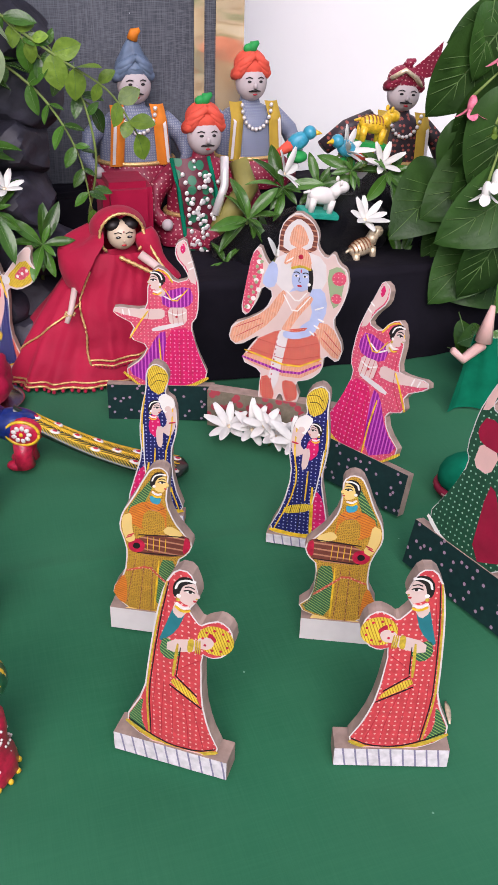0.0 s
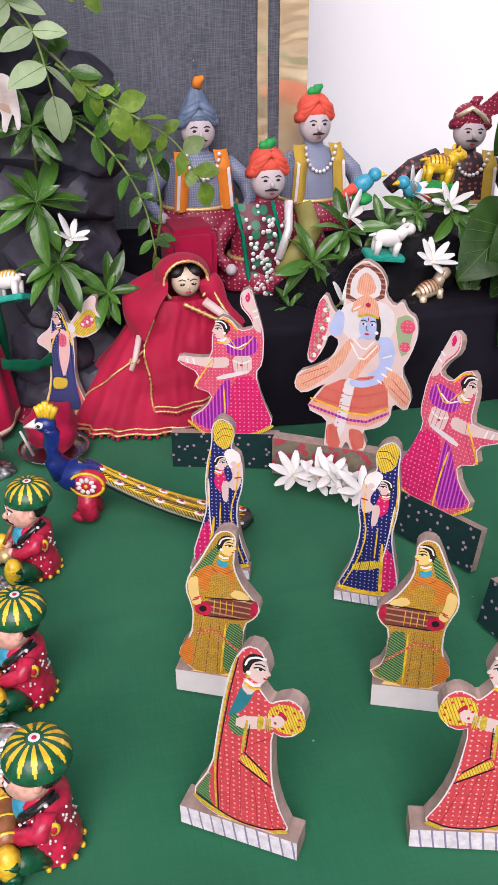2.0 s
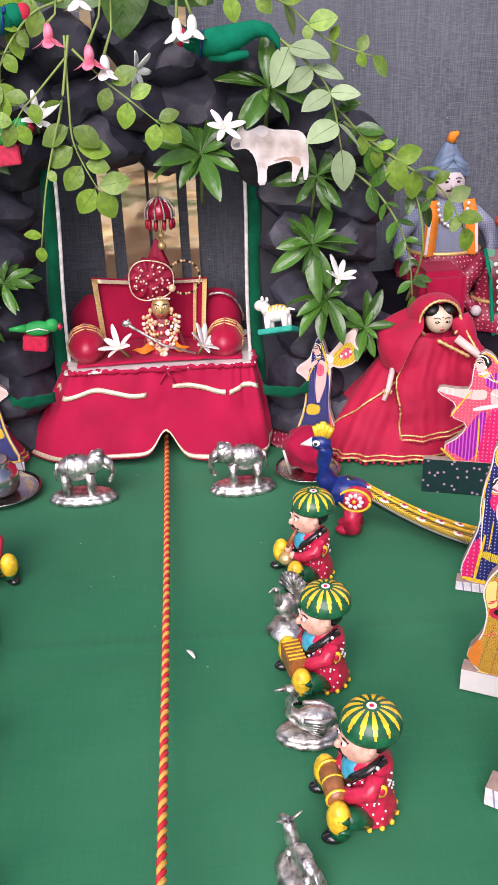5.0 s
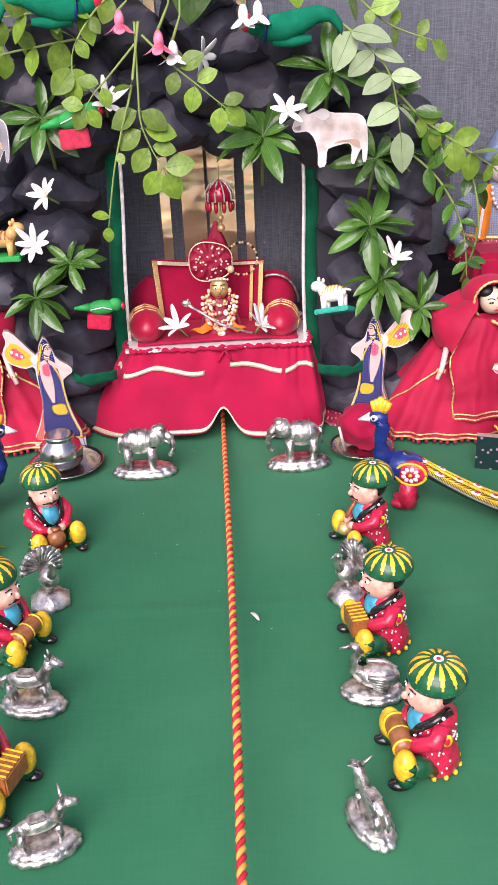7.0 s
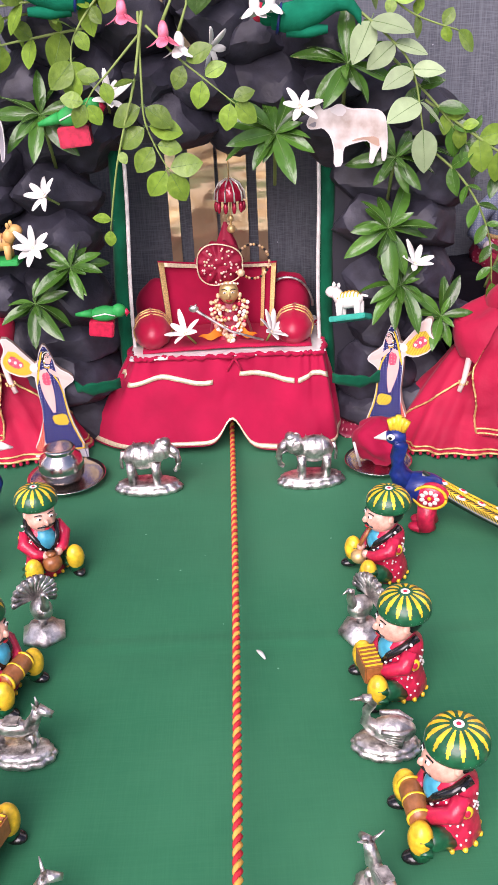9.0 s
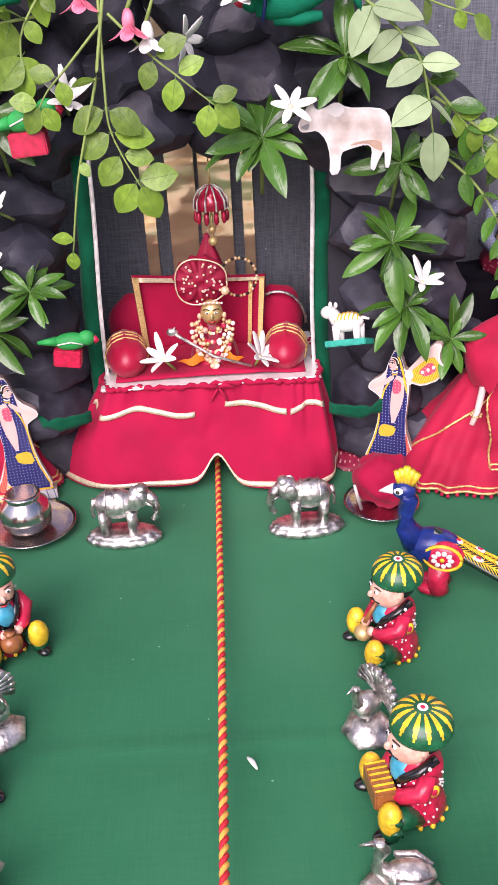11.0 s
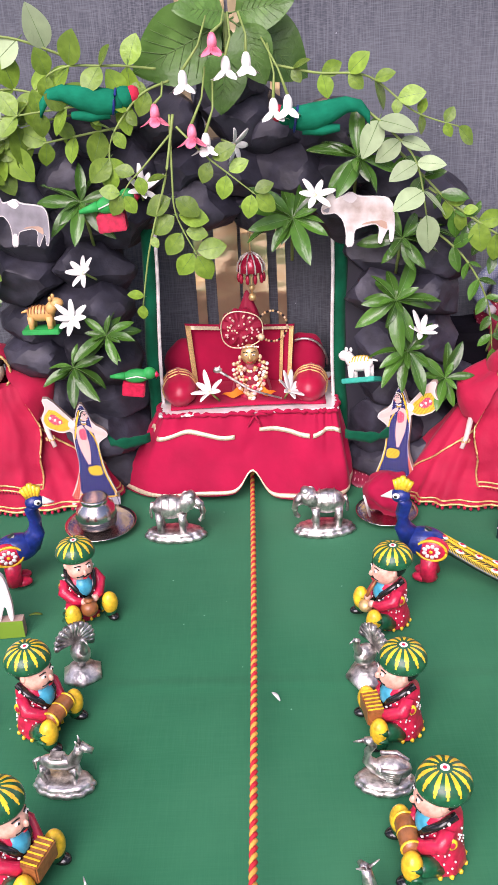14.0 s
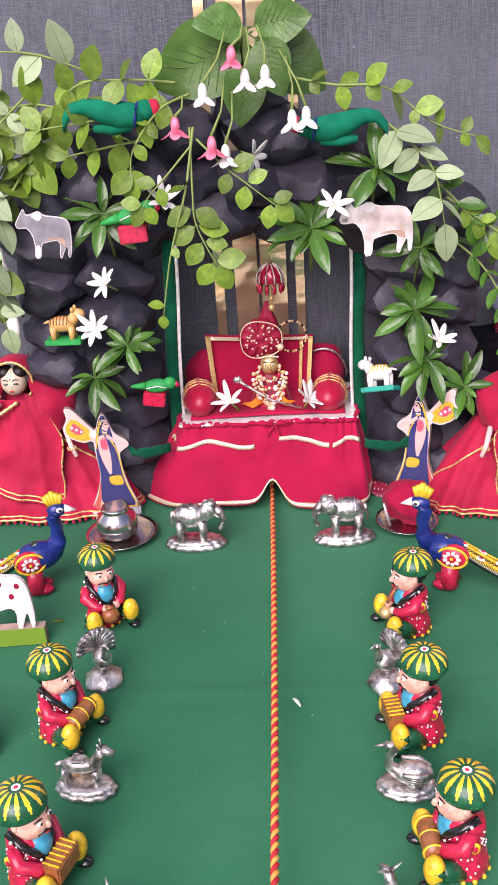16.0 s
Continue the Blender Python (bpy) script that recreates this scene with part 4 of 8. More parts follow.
DRUM = [(1.75, 10.7), (1.75, 11.5), (2.2, 11.9), (2.8, 11.75), (3.2, 10.9), (3.6, 9.8), (4.2, 8.6), (4.3, 7.6), (3.9, 6.6), (3.7, 5.9), (3.7, 4.3), (4.4, 2.9), (3.9, 2.1), (3.0, 1.4), (1.6, 1.4), (-0.4, 2.3), (0.6, 3.3), (0.7, 5.6), (0.1, 6.2), (-0.1, 6.9), (0.5, 7.6), (1.1, 8.3), (1.7, 9.5)]
DRUM_IN = [
    ([(2.3, 11.7), (3.1, 10.4), (4.0, 8.7), (3.3, 8.5), (2.7, 10.1)], GREEN_PRINT),
    ([(1.7, 9.5), (2.9, 9.6), (3.9, 8.9), (3.5, 7.7), (1.5, 7.5)], ORANGE_PRINT),
    ([(1.8, 8.9), (2.9, 9.0), (3.0, 7.5), (1.5, 7.3)], GOLD_PRINT),
    ([(2.0, 9.9), (2.7, 10.0), (2.6, 9.5), (2.1, 9.4)], TURQUOISE),
    ([(0.75, 5.6), (1.75, 5.6), (1.7, 1.7), (-0.1, 2.3), (0.6, 3.3)], GREEN_PRINT),
    ([(0.1, 7.3), (0.6, 7.5), (3.1, 7.2), (3.3, 5.8), (0.5, 5.9), (0.05, 6.6)], BROWN_PRINT),
    (disc(3.15, 6.4, 0.5), GLOSS_RED),
    ([(0.1, 7.2), (0.45, 7.4), (0.45, 6.1), (0.05, 6.5)], GLOSS_RED),
    ([(3.6, 8.7), (4.15, 8.4), (4.1, 7.5), (3.7, 6.5), (3.2, 6.8), (3.5, 7.5)], SKIN_YELLOW),
    ([(0.5, 7.6), (1.4, 8.1), (1.8, 7.6), (0.9, 7.2)], SKIN_YELLOW),
    ([(0.7, 1.9), (1.6, 1.7), (1.7, 1.35), (0.5, 1.5)], SKIN_YELLOW),
    ([(2.6, 1.6), (3.4, 1.7), (3.6, 1.3), (2.4, 1.3)], SKIN_YELLOW),
]

DRUM_IN += [(line(p, 0.02), BROWN_PRINT) for p in ([(2.1, 5.6), (2.0, 3.4), (1.9, 1.7)], [(2.6, 5.6), (2.6, 3.4), (2.6, 1.6)], [(3.1, 5.6), (3.3, 3.6), (3.4, 1.9)], [(1.7, 9.3), (2.3, 8.9), (2.9, 9.3)], [(0.8, 5.4), (0.7, 3.4), (0.1, 2.4)])]
DRUM_IN += [([(3.75, 4.3), (4.35, 2.9), (3.9, 2.15), (3.4, 1.9), (3.5, 3.6)], ORANGE_PRINT), (line([(1.75, 5.5), (1.7, 1.8)], 0.06), GLOSS_YELLOW), (line([(0.6, 3.4), (1.7, 4.4), (2.3, 5.0), (3.6, 4.5)], 0.07), CORAL_PRINT)]
DRUM_IN += [(line([(3.35 + 0.1 * k, 7.25 - 0.16 * k), (3.75 + 0.06 * k, 7.05 - 0.16 * k)], 0.04), GLOSS_RED) for k in range(2)]
DRUM_IN += [(line([(0.45, 7.4), (1.2, 7.35), (3.1, 7.2)], 0.03), HAIR), (line([(0.45, 6.05), (3.1, 5.9)], 0.03), HAIR), (disc(3.15, 6.4, 0.22, 10), HAIR)]
DRUM_IN += [(line([(1.5 + 0.35 * k, 7.15), (1.45 + 0.35 * k, 6.1)], 0.02), GLOSS_YELLOW) for k in range(4)]
DRUM_IN += face(2.3, 10.85, 0.95, SKIN_YELLOW)
lab = "wooden cutout of a drummer in yellow dress with barrel drum"
figure("drummer_cutout", lab, "drummer cutouts", pose(0.297, -0.527, 0, 0, 0, -23.8), DRUM, DRUM_IN, GOLD_PRINT, (0.042, 0.016, PAPER, 0.009), 0.008, 0.042)
figure("drummer_cutout", lab, "drummer cutouts", pose(0.19, -0.486, 0, 0, 0, -27), DRUM, DRUM_IN, GOLD_PRINT, (0.042, 0.016, PAPER, 0.009), 0.008, 0.042, True, shear=0.12)

BLOW = [(1.5, 5.8), (1.2, 7.7), (1.5, 9.7), (2.3, 10.3), (2.1, 11.6), (2.5, 12.3), (3.2, 12.6), (3.7, 12.0), (3.6, 10.6), (3.8, 9.2), (3.8, 7.5), (3.5, 5.7), (3.9, 3.5), (4.2, 1.9), (3.9, 0.9), (2.1, 0.6), (0.0, 0.9), (1.0, 3.2)]
BLOW_IN = [
    ([(2.1, 11.6), (2.5, 12.2), (3.2, 12.5), (3.6, 12.0), (3.4, 10.7), (2.5, 10.2)], YELLOW_PRINT),
    ([(1.35, 8.0), (1.45, 9.4), (1.9, 9.8), (2.3, 9.2), (1.9, 8.2), (2.4, 7.6), (1.6, 7.1)], SKIN_PALE),
    ([(2.5, 8.6), (3.1, 8.9), (3.2, 7.6), (2.6, 6.9), (2.3, 7.6)], PINK_DOTS),
    ([(3.1, 4.9), (3.7, 4.2), (4.1, 1.9), (3.9, 0.9), (3.1, 1.0)], PINK_DOTS),
    ([(2.85, 5.0), (3.05, 5.0), (3.15, 0.9), (2.9, 0.9)], GLOSS_YELLOW),
    ([(1.2, 3.2), (2.9, 3.7), (2.9, 3.0), (1.0, 2.5)], YELLOW_PRINT),
    ([(0.1, 0.95), (2.1, 0.7), (3.9, 0.95), (3.9, 1.25), (2.1, 1.0), (0.25, 1.25)], GLOSS_YELLOW),
    ([(2.2, 8.0), (2.7, 7.8), (2.5, 6.4), (2.1, 6.2)], SKIN_PALE),
]

BLOW_IN += [(line(p, 0.05), GLOSS_YELLOW) for p in ([(1.7, 9.6), (1.6, 7.6), (1.9, 5.6), (1.5, 3.6), (0.5, 1.2)], [(3.6, 10.2), (3.7, 8.4), (3.4, 5.9)], [(2.6, 6.2), (2.5, 3.8)])]
BLOW_IN += [(line(p, 0.02), HAIR) for p in ([(2.0, 5.4), (1.6, 3.0), (1.3, 1.2)], [(2.4, 5.4), (2.2, 3.0), (2.1, 1.1)], [(2.3, 11.8), (2.9, 11.9), (3.3, 11.4)], [(2.4, 11.3), (2.9, 11.4), (3.3, 10.9)])]
BLOW_IN += [(line([(3.0, 3.6), (3.3, 5.4), (3.55, 8.0)], 0.04), GLOSS_WHITE)] + face(2.95, 9.25, 0.85, SKIN_PALE)
BLOW_IN += [([(1.5, 9.5), (1.7, 10.1), (2.3, 10.45), (2.75, 10.1), (2.5, 9.5), (2.2, 8.9), (1.9, 9.2)], GLOSS_WHITE), (disc(2.0, 9.3, 0.22, 8), SKIN_PALE), (disc(1.75, 8.9, 0.2, 8), SKIN_PALE), (line([(1.4, 8.3), (1.85, 8.2)], 0.05), GLOSS_RED)]
lab = "wooden cutout of a conch blower in navy dotted veil"
figure("conch_blower", lab, "conch blower cutouts", pose(0.308, -0.431, 0, 0, 0, -29.9), BLOW, BLOW_IN, NAVY_DOTS, (0.04, 0.0075, TILE_PRINT, 0.009), 0.008, 0.042)
figure("conch_blower", lab, "conch blower cutouts", pose(0.219, -0.380, 0, 0, 0, -22), BLOW, BLOW_IN, NAVY_DOTS, (0.042, 0.0075, TILE_PRINT, 0.009), 0.008, 0.042, True, shear=0.11)

PINK = [(3.7, 12.4), (4.4, 13.7), (5.2, 13.4), (5.9, 12.4), (7.0, 12.7), (6.7, 13.5), (5.9, 14.5), (6.0, 15.6), (6.8, 16.0), (7.1, 14.8), (7.5, 13.4), (7.8, 12.0), (7.7, 9.6), (7.1, 8.8), (7.6, 6.6), (8.7, 4.0), (6.7, 2.8), (4.8, 2.9), (3.1, 2.8), (1.4, 4.5), (3.0, 5.7), (3.6, 6.9), (2.0, 7.5), (2.6, 8.7), (0.8, 9.7), (1.0, 10.3), (2.7, 10.1), (3.6, 10.2)]
PINK_IN = [
    ([(5.1, 8.3), (7.1, 8.6), (7.6, 6.6), (8.6, 4.0), (6.7, 2.9), (4.5, 3.0)], PINK_DOTS),
    ([(4.4, 8.0), (5.2, 8.3), (4.5, 3.0), (1.6, 4.5), (3.2, 5.7)], PURPLE_PRINT),
    ([(5.2, 10.3), (6.8, 10.5), (6.8, 8.8), (5.4, 8.7)], SKIN_PALE),
    ([(4.7, 11.5), (7.0, 12.2), (7.4, 11.0), (6.8, 10.3), (4.9, 10.3)], PURPLE_PRINT),
    ([(4.1, 12.2), (4.6, 12.2), (5.2, 11.5), (4.6, 11.1)], SKIN_PALE),
    ([(4.3, 13.3), (4.9, 13.2), (5.2, 12.6), (4.9, 12.2)], HAIR),
    ([(6.1, 14.5), (6.1, 15.6), (6.8, 15.9), (7.7, 12.2), (7.0, 12.5), (6.9, 13.6)], SKIN_PALE),
    ([(6.3, 15.2), (6.6, 15.7), (6.8, 15.1), (6.5, 14.7)], PINK_DOTS),
    ([(0.9, 9.8), (1.0, 10.2), (3.7, 10.1), (5.0, 10.2), (5.0, 9.3), (3.6, 9.2)], SKIN_PALE),
    ([(3.9, 8.5), (6.5, 9.1), (6.6, 8.8), (4.0, 8.1)], PAPER),
    ([(4.5, 3.3), (6.7, 3.2), (8.5, 4.2), (8.6, 3.9), (6.7, 2.85), (4.4, 2.95)], YELLOW_PRINT),
    ([(1.5, 4.6), (3.0, 3.1), (4.5, 3.2), (4.5, 2.9), (3.1, 2.85), (1.4, 4.3)], YELLOW_PRINT),
]

PINK_IN += [(line(p, 0.016), FOLD_RED) for p in ([(5.6, 8.2), (5.3, 5.6), (5.2, 3.2)], [(6.1, 8.3), (6.2, 5.6), (6.2, 3.1)], [(6.6, 8.4), (7.0, 5.8), (7.3, 3.6)], [(4.7, 12.8), (5.3, 12.0), (5.9, 12.0)], [(3.9, 10.9), (3.6, 9.0), (2.6, 7.6)])]
PINK_IN += [(line(p, 0.06), GLOSS_WHITE) for p in ([(4.9, 11.3), (5.6, 10.9), (6.4, 11.4)], [(1.6, 10.1), (1.7, 9.6)], [(2.1, 10.1), (2.2, 9.5)], [(7.0, 13.5), (7.4, 13.7)], [(6.9, 14.0), (7.3, 14.2)], [(5.3, 9.9), (6.0, 9.6), (6.7, 9.9)])]
PINK_IN += [(line([(3.8, 12.5), (4.4, 13.5), (5.2, 13.2), (5.7, 12.4)], 0.07), GLOSS_YELLOW), (line([(2.1, 7.55), (3.0, 9.0), (3.7, 10.0)], 0.06), GLOSS_YELLOW)]
PINK_IN += [(line([(5.2 + 0.4 * k, 10.4 - 0.04 * (k - 2) ** 2), (5.3 + 0.4 * k, 8.9)], 0.012), FOLD_RED) for k in range(4)]
PINK_IN += [(disc(5.95, 9.5, 0.1, 8), FOLD_RED), (line([(5.0, 11.9), (5.8, 10.6), (6.9, 11.9)], 0.05), GLOSS_YELLOW), (line([(4.5, 7.6), (4.6, 5.4), (4.5, 3.3)], 0.06), GLOSS_YELLOW)] + face(4.45, 12.5, 1.15, SKIN_PALE)
lab = "wooden cutout of a pink dancer on a dark flowered base"
figure("dancer_cutout", lab, "dancer cutouts", pose(0.233, -0.229, 0, 0, 0, -17.4), PINK, PINK_IN, ROSE_PRINT, (0.0905, 0.033, FLOWER_PRINT, 0.006), 0.006, 0.0905)
figure("dancer_cutout", lab, "dancer cutouts", pose(0.367, -0.352, 0.002, -12, 0, -62), PINK, PINK_IN, ROSE_PRINT, (0.0905, 0.033, FLOWER_PRINT, 0.006), 0.006, 0.0905, True, shear=0.06)
figure("green_dancer_cutout", "wooden cutout of a dancer in dark green on flowered base", "dancer cutouts", pose(0.39, -0.48, 0.002, -12, 0, -74), PINK, [
    (PINK_IN[0][0], GREEN_DOTS), (PINK_IN[1][0], DEEP_RED), (PINK_IN[2][0], SKIN_PINK), (PINK_IN[3][0], DEEP_RED), (PINK_IN[4][0], SKIN_PINK), (PINK_IN[5][0], HAIR), (PINK_IN[6][0], SKIN_PINK), (PINK_IN[8][0], SKIN_PINK), (PINK_IN[10][0], GLOSS_WHITE)] + face(4.45, 12.5, 1.15, SKIN_PINK), GREEN_DOTS, (0.0905, 0.033, FLOWER_PRINT, 0.006), 0.006, 0.0905, True, shear=0.06)

FAN = [(2.4, 10.7), (3.0, 12.0), (3.6, 11.2), (4.0, 9.9), (4.7, 10.7), (6.4, 12.7), (7.3, 12.8), (7.0, 11.6), (7.6, 10.7), (7.2, 9.6), (5.6, 8.8), (4.4, 9.0), (4.4, 7.8), (4.1, 4.8), (4.9, 2.7), (5.7, 1.3), (3.7, 0.8), (2.1, 0.8), (0.0, 0.8), (1.3, 4.1), (1.7, 7.2), (1.2, 7.6), (0.4, 8.0), (0.6, 8.6), (2.0, 9.5)]
FAN_IN = [
    ([(2.4, 10.7), (3.0, 11.8), (3.6, 11.1), (4.1, 9.3), (4.3, 7.8), (4.1, 4.8), (4.7, 1.7), (2.2, 1.0), (0.2, 0.95), (1.4, 4.2), (1.75, 7.2), (2.2, 9.4)], NAVY_DOTS),
    ([(3.0, 9.6), (4.0, 9.3), (3.9, 7.1), (2.9, 4.5), (2.6, 6.8)], SKIN_PINK),
    ([(2.9, 9.2), (3.7, 9.0), (3.6, 7.9), (2.8, 7.8)], ROSE_PRINT),
    ([(4.4, 10.0), (6.4, 11.8), (7.4, 10.7), (7.1, 9.7), (5.6, 9.0), (4.5, 9.2)], YELLOW_PRINT),
    ([(5.1, 10.0), (6.3, 11.2), (7.0, 10.5), (6.0, 9.7)], ROSE_PRINT),
    (disc(4.35, 9.7, 0.42), PAPER),
    ([(1.8, 4.9), (3.4, 4.7), (3.0, 3.7), (1.5, 3.6)], YELLOW_PRINT),
    ([(4.2, 4.6), (4.8, 2.6), (5.6, 1.4), (4.8, 1.0), (4.4, 2.5)], CORAL_PRINT),
    ([(3.4, 11.2), (3.9, 9.9), (4.3, 8.0), (4.15, 8.0), (3.7, 9.8), (3.2, 11.2)], GLOSS_YELLOW),
]
FAN_IN += [(line([(0.3, 1.0), (1.5, 4.2), (1.8, 7.6), (2.9, 9.6)], 0.07), GLOSS_YELLOW), (line([(0.3, 1.0), (2.2, 1.05), (4.6, 1.7)], 0.08), GLOSS_YELLOW), (line([(0.7, 8.2), (1.9, 8.6), (2.9, 9.4)], 0.2), SKIN_PINK), (line([(4.7, 10.4), (6.5, 12.3), (7.0, 12.4)], 0.18), SKIN_PALE)]
FAN_IN += [(disc(5.6 + 0.5 * k, 10.1 + 0.28 * k, 0.16, 8), GLOSS_WHITE) for k in range(3)]
FAN_IN += face(3.0, 10.5, 0.95, SKIN_PINK)
FAN = [(0.88 * x, z) for x, z in FAN]
FAN_IN = [([(0.88 * x, z) for x, z in p], m) for p, m in FAN_IN]
lab = "wooden cutout of a navy-skirted dancer waving a golden fan"
figure("fan_dancer", lab, "fan dancer cutouts", pose(0.130, -0.118, 0, 0, 0, -26), FAN, FAN_IN, SKIN_PALE, (0.05, 0.009, TILE_PRINT, 0.008), 0.006, 0.056)
figure("fan_dancer", lab, "fan dancer cutouts", pose(-0.187, -0.140, 0, 0, 0, 9), FAN, FAN_IN, SKIN_PALE, (0.05, 0.009, TILE_PRINT, 0.008), 0.006, 0.05, True)

FLUTE = [(5.6, 15.7), (5.5, 17.2), (5.9, 18.3), (6.9, 19.1), (8.0, 18.5), (8.6, 17.5), (8.5, 16.5), (9.2, 15.7), (9.8, 16.3), (10.2, 15.4), (10.9, 15.0), (11.1, 13.7), (10.7, 12.1), (10.0, 10.7), (11.1, 8.7), (10.7, 7.3), (9.6, 8.0), (9.5, 6.5), (8.6, 5.6), (7.3, 5.2), (7.9, 3.7), (6.7, 2.7), (6.2, 4.2), (5.7, 3.1), (4.3, 2.6), (4.4, 4.7), (4.5, 5.8), (2.7, 6.5), (3.7, 8.1), (4.4, 9.0), (2.5, 7.7), (1.7, 8.3), (2.0, 9.6), (3.4, 10.2), (4.7, 11.1), (5.3, 12.6), (4.4, 13.1), (4.0, 11.7), (3.2, 10.4), (2.7, 10.8), (3.0, 12.7), (3.5, 15.5), (4.1, 16.3), (4.6, 15.1), (5.3, 14.4)]
FLUTE_IN = [
    ([(5.6, 15.7), (5.6, 17.2), (5.9, 18.2), (6.9, 18.9), (8.0, 18.4), (8.5, 17.5), (8.4, 16.0)], BROWN_PRINT),
    ([(5.9, 16.0), (5.9, 17.3), (6.3, 18.1), (7.0, 18.6), (7.8, 18.1), (8.2, 17.3), (8.0, 16.2)], PAPER),
    ([(6.3, 16.6), (6.5, 17.7), (7.0, 18.2), (7.5, 17.8), (7.9, 16.8), (7.1, 16.3)], PEACH_PRINT),
    ([(5.0, 15.2), (7.1, 16.3), (9.2, 15.7), (9.4, 13.5), (7.7, 12.4), (5.5, 13.0)], PAPER),
    ([(5.9, 14.8), (6.3, 16.0), (7.1, 16.5), (7.9, 16.1), (8.2, 15.0), (7.1, 15.5)], PEACH_PRINT),
    ([(6.9, 13.3), (8.0, 13.4), (8.3, 12.6), (7.4, 12.0), (6.4, 12.6)], SKIN_BLUE),
    ([(6.0, 12.6), (8.1, 13.4), (8.9, 11.7), (8.3, 10.2), (5.9, 9.8)], SKIN_PALE),
    ([(8.0, 13.2), (9.2, 13.4), (9.6, 11.8), (9.0, 10.0), (7.5, 9.4), (7.4, 10.0), (8.5, 10.9)], SKIN_BLUE),
    ([(4.6, 9.2), (9.0, 10.3), (9.4, 6.8), (7.3, 5.3), (2.9, 6.6)], CORAL_PRINT),
    ([(2.9, 6.6), (7.3, 5.3), (9.4, 6.7), (9.4, 7.5), (7.2, 6.3), (3.2, 7.4)], PEACH_PRINT),
    ([(1.8, 8.3), (2.1, 9.5), (4.7, 10.9), (6.0, 13.0), (6.4, 12.6), (5.4, 10.3), (2.5, 7.9)], PEACH_PRINT),
    ([(8.5, 10.7), (10.0, 10.5), (11.0, 8.7), (10.6, 7.5), (9.1, 8.9)], PEACH_PRINT),
    ([(3.0, 12.7), (3.5, 15.4), (4.0, 16.0), (4.5, 14.3), (3.5, 10.6), (2.8, 10.9)], ROSE_PRINT),
    ([(4.3, 13.4), (5.0, 15.2), (5.6, 14.8), (5.5, 13.2), (4.8, 12.9)], SKIN_BLUE),
    (line([(8.3, 12.6), (7.2, 11.2), (6.2, 9.4)], 0.3), PEACH_PRINT),
    (line([(6.3, 9.6), (5.9, 7.4), (5.4, 4.4)], 0.42), PAPER),
    (line([(9.0, 11.4), (8.4, 9.7), (7.2, 9.2), (6.2, 9.3)], 0.3), SKIN_BLUE),
    ([(9.3, 14.8), (10.2, 15.3), (10.8, 14.8), (10.5, 12.3), (9.9, 11.8)], LEAF_PALE),
    (disc(10.3, 14.3, 0.55), ROSE_PRINT),
    (disc(10.2, 12.7, 0.4), ROSE_PRINT),
    ([(6.3, 5.3), (7.4, 5.2), (7.7, 3.8), (6.8, 3.2), (6.4, 4.2)], CORAL_PRINT),
    ([(4.4, 5.2), (5.2, 5.6), (5.8, 3.4), (4.6, 3.2)], CORAL_PRINT),
]
FLUTE_IN += [(line(p, 0.06), GLOSS_WHITE) for p in ([(6.3, 12.9), (7.2, 12.0), (7.9, 12.9)], [(6.1, 12.6), (7.0, 11.0), (8.2, 12.6)], [(8.6, 11.6), (9.3, 11.9)], [(6.2, 15.2), (7.1, 15.8), (7.9, 15.4)])]
FLUTE_IN += [(line(p, 0.022), FOLD_RED) for p in ([(3.6, 7.7), (6.8, 7.0), (9.3, 7.8)], [(4.1, 8.6), (6.8, 8.0), (9.1, 8.9)], [(2.2, 9.3), (4.4, 10.4)], [(2.4, 8.6), (4.6, 10.0)], [(9.2, 9.4), (10.7, 8.0)], [(9.4, 10.0), (10.9, 8.4)], [(6.6, 5.2), (6.8, 3.4)], [(4.8, 5.4), (5.0, 3.4)])]
FLUTE_IN += [(disc(3.3 + 0.28 * k % 0.6 + 0.12 * k, 11.2 + 0.75 * k, 0.2, 8), GLOSS_WHITE) for k in range(6)]
FLUTE_IN += [(line([(2.9, 6.9), (7.2, 5.75), (9.4, 7.1)], 0.1), PURPLE_PRINT), (line([(3.1, 7.5), (7.2, 6.4), (9.4, 7.6)], 0.07), GLOSS_YELLOW)]
FLUTE_IN += [(disc(5.75 - 0.05 * k, 8.8 - 0.45 * k, 0.07, 6), FOLD_RED) for k in range(10)]
FLUTE_IN += [(disc(3.15 + 0.1 * k + 0.25 * (k % 2), 11.2 + 0.42 * k, 0.14, 8), LEAF_PALE) for k in range(11)]
FLUTE_IN += [(line([(8.9 - 0.3 * k, 10.9 - 0.55 * k), (9.4 - 0.35 * k, 10.7 - 0.6 * k)], 0.06), GLOSS_WHITE) for k in range(3)]
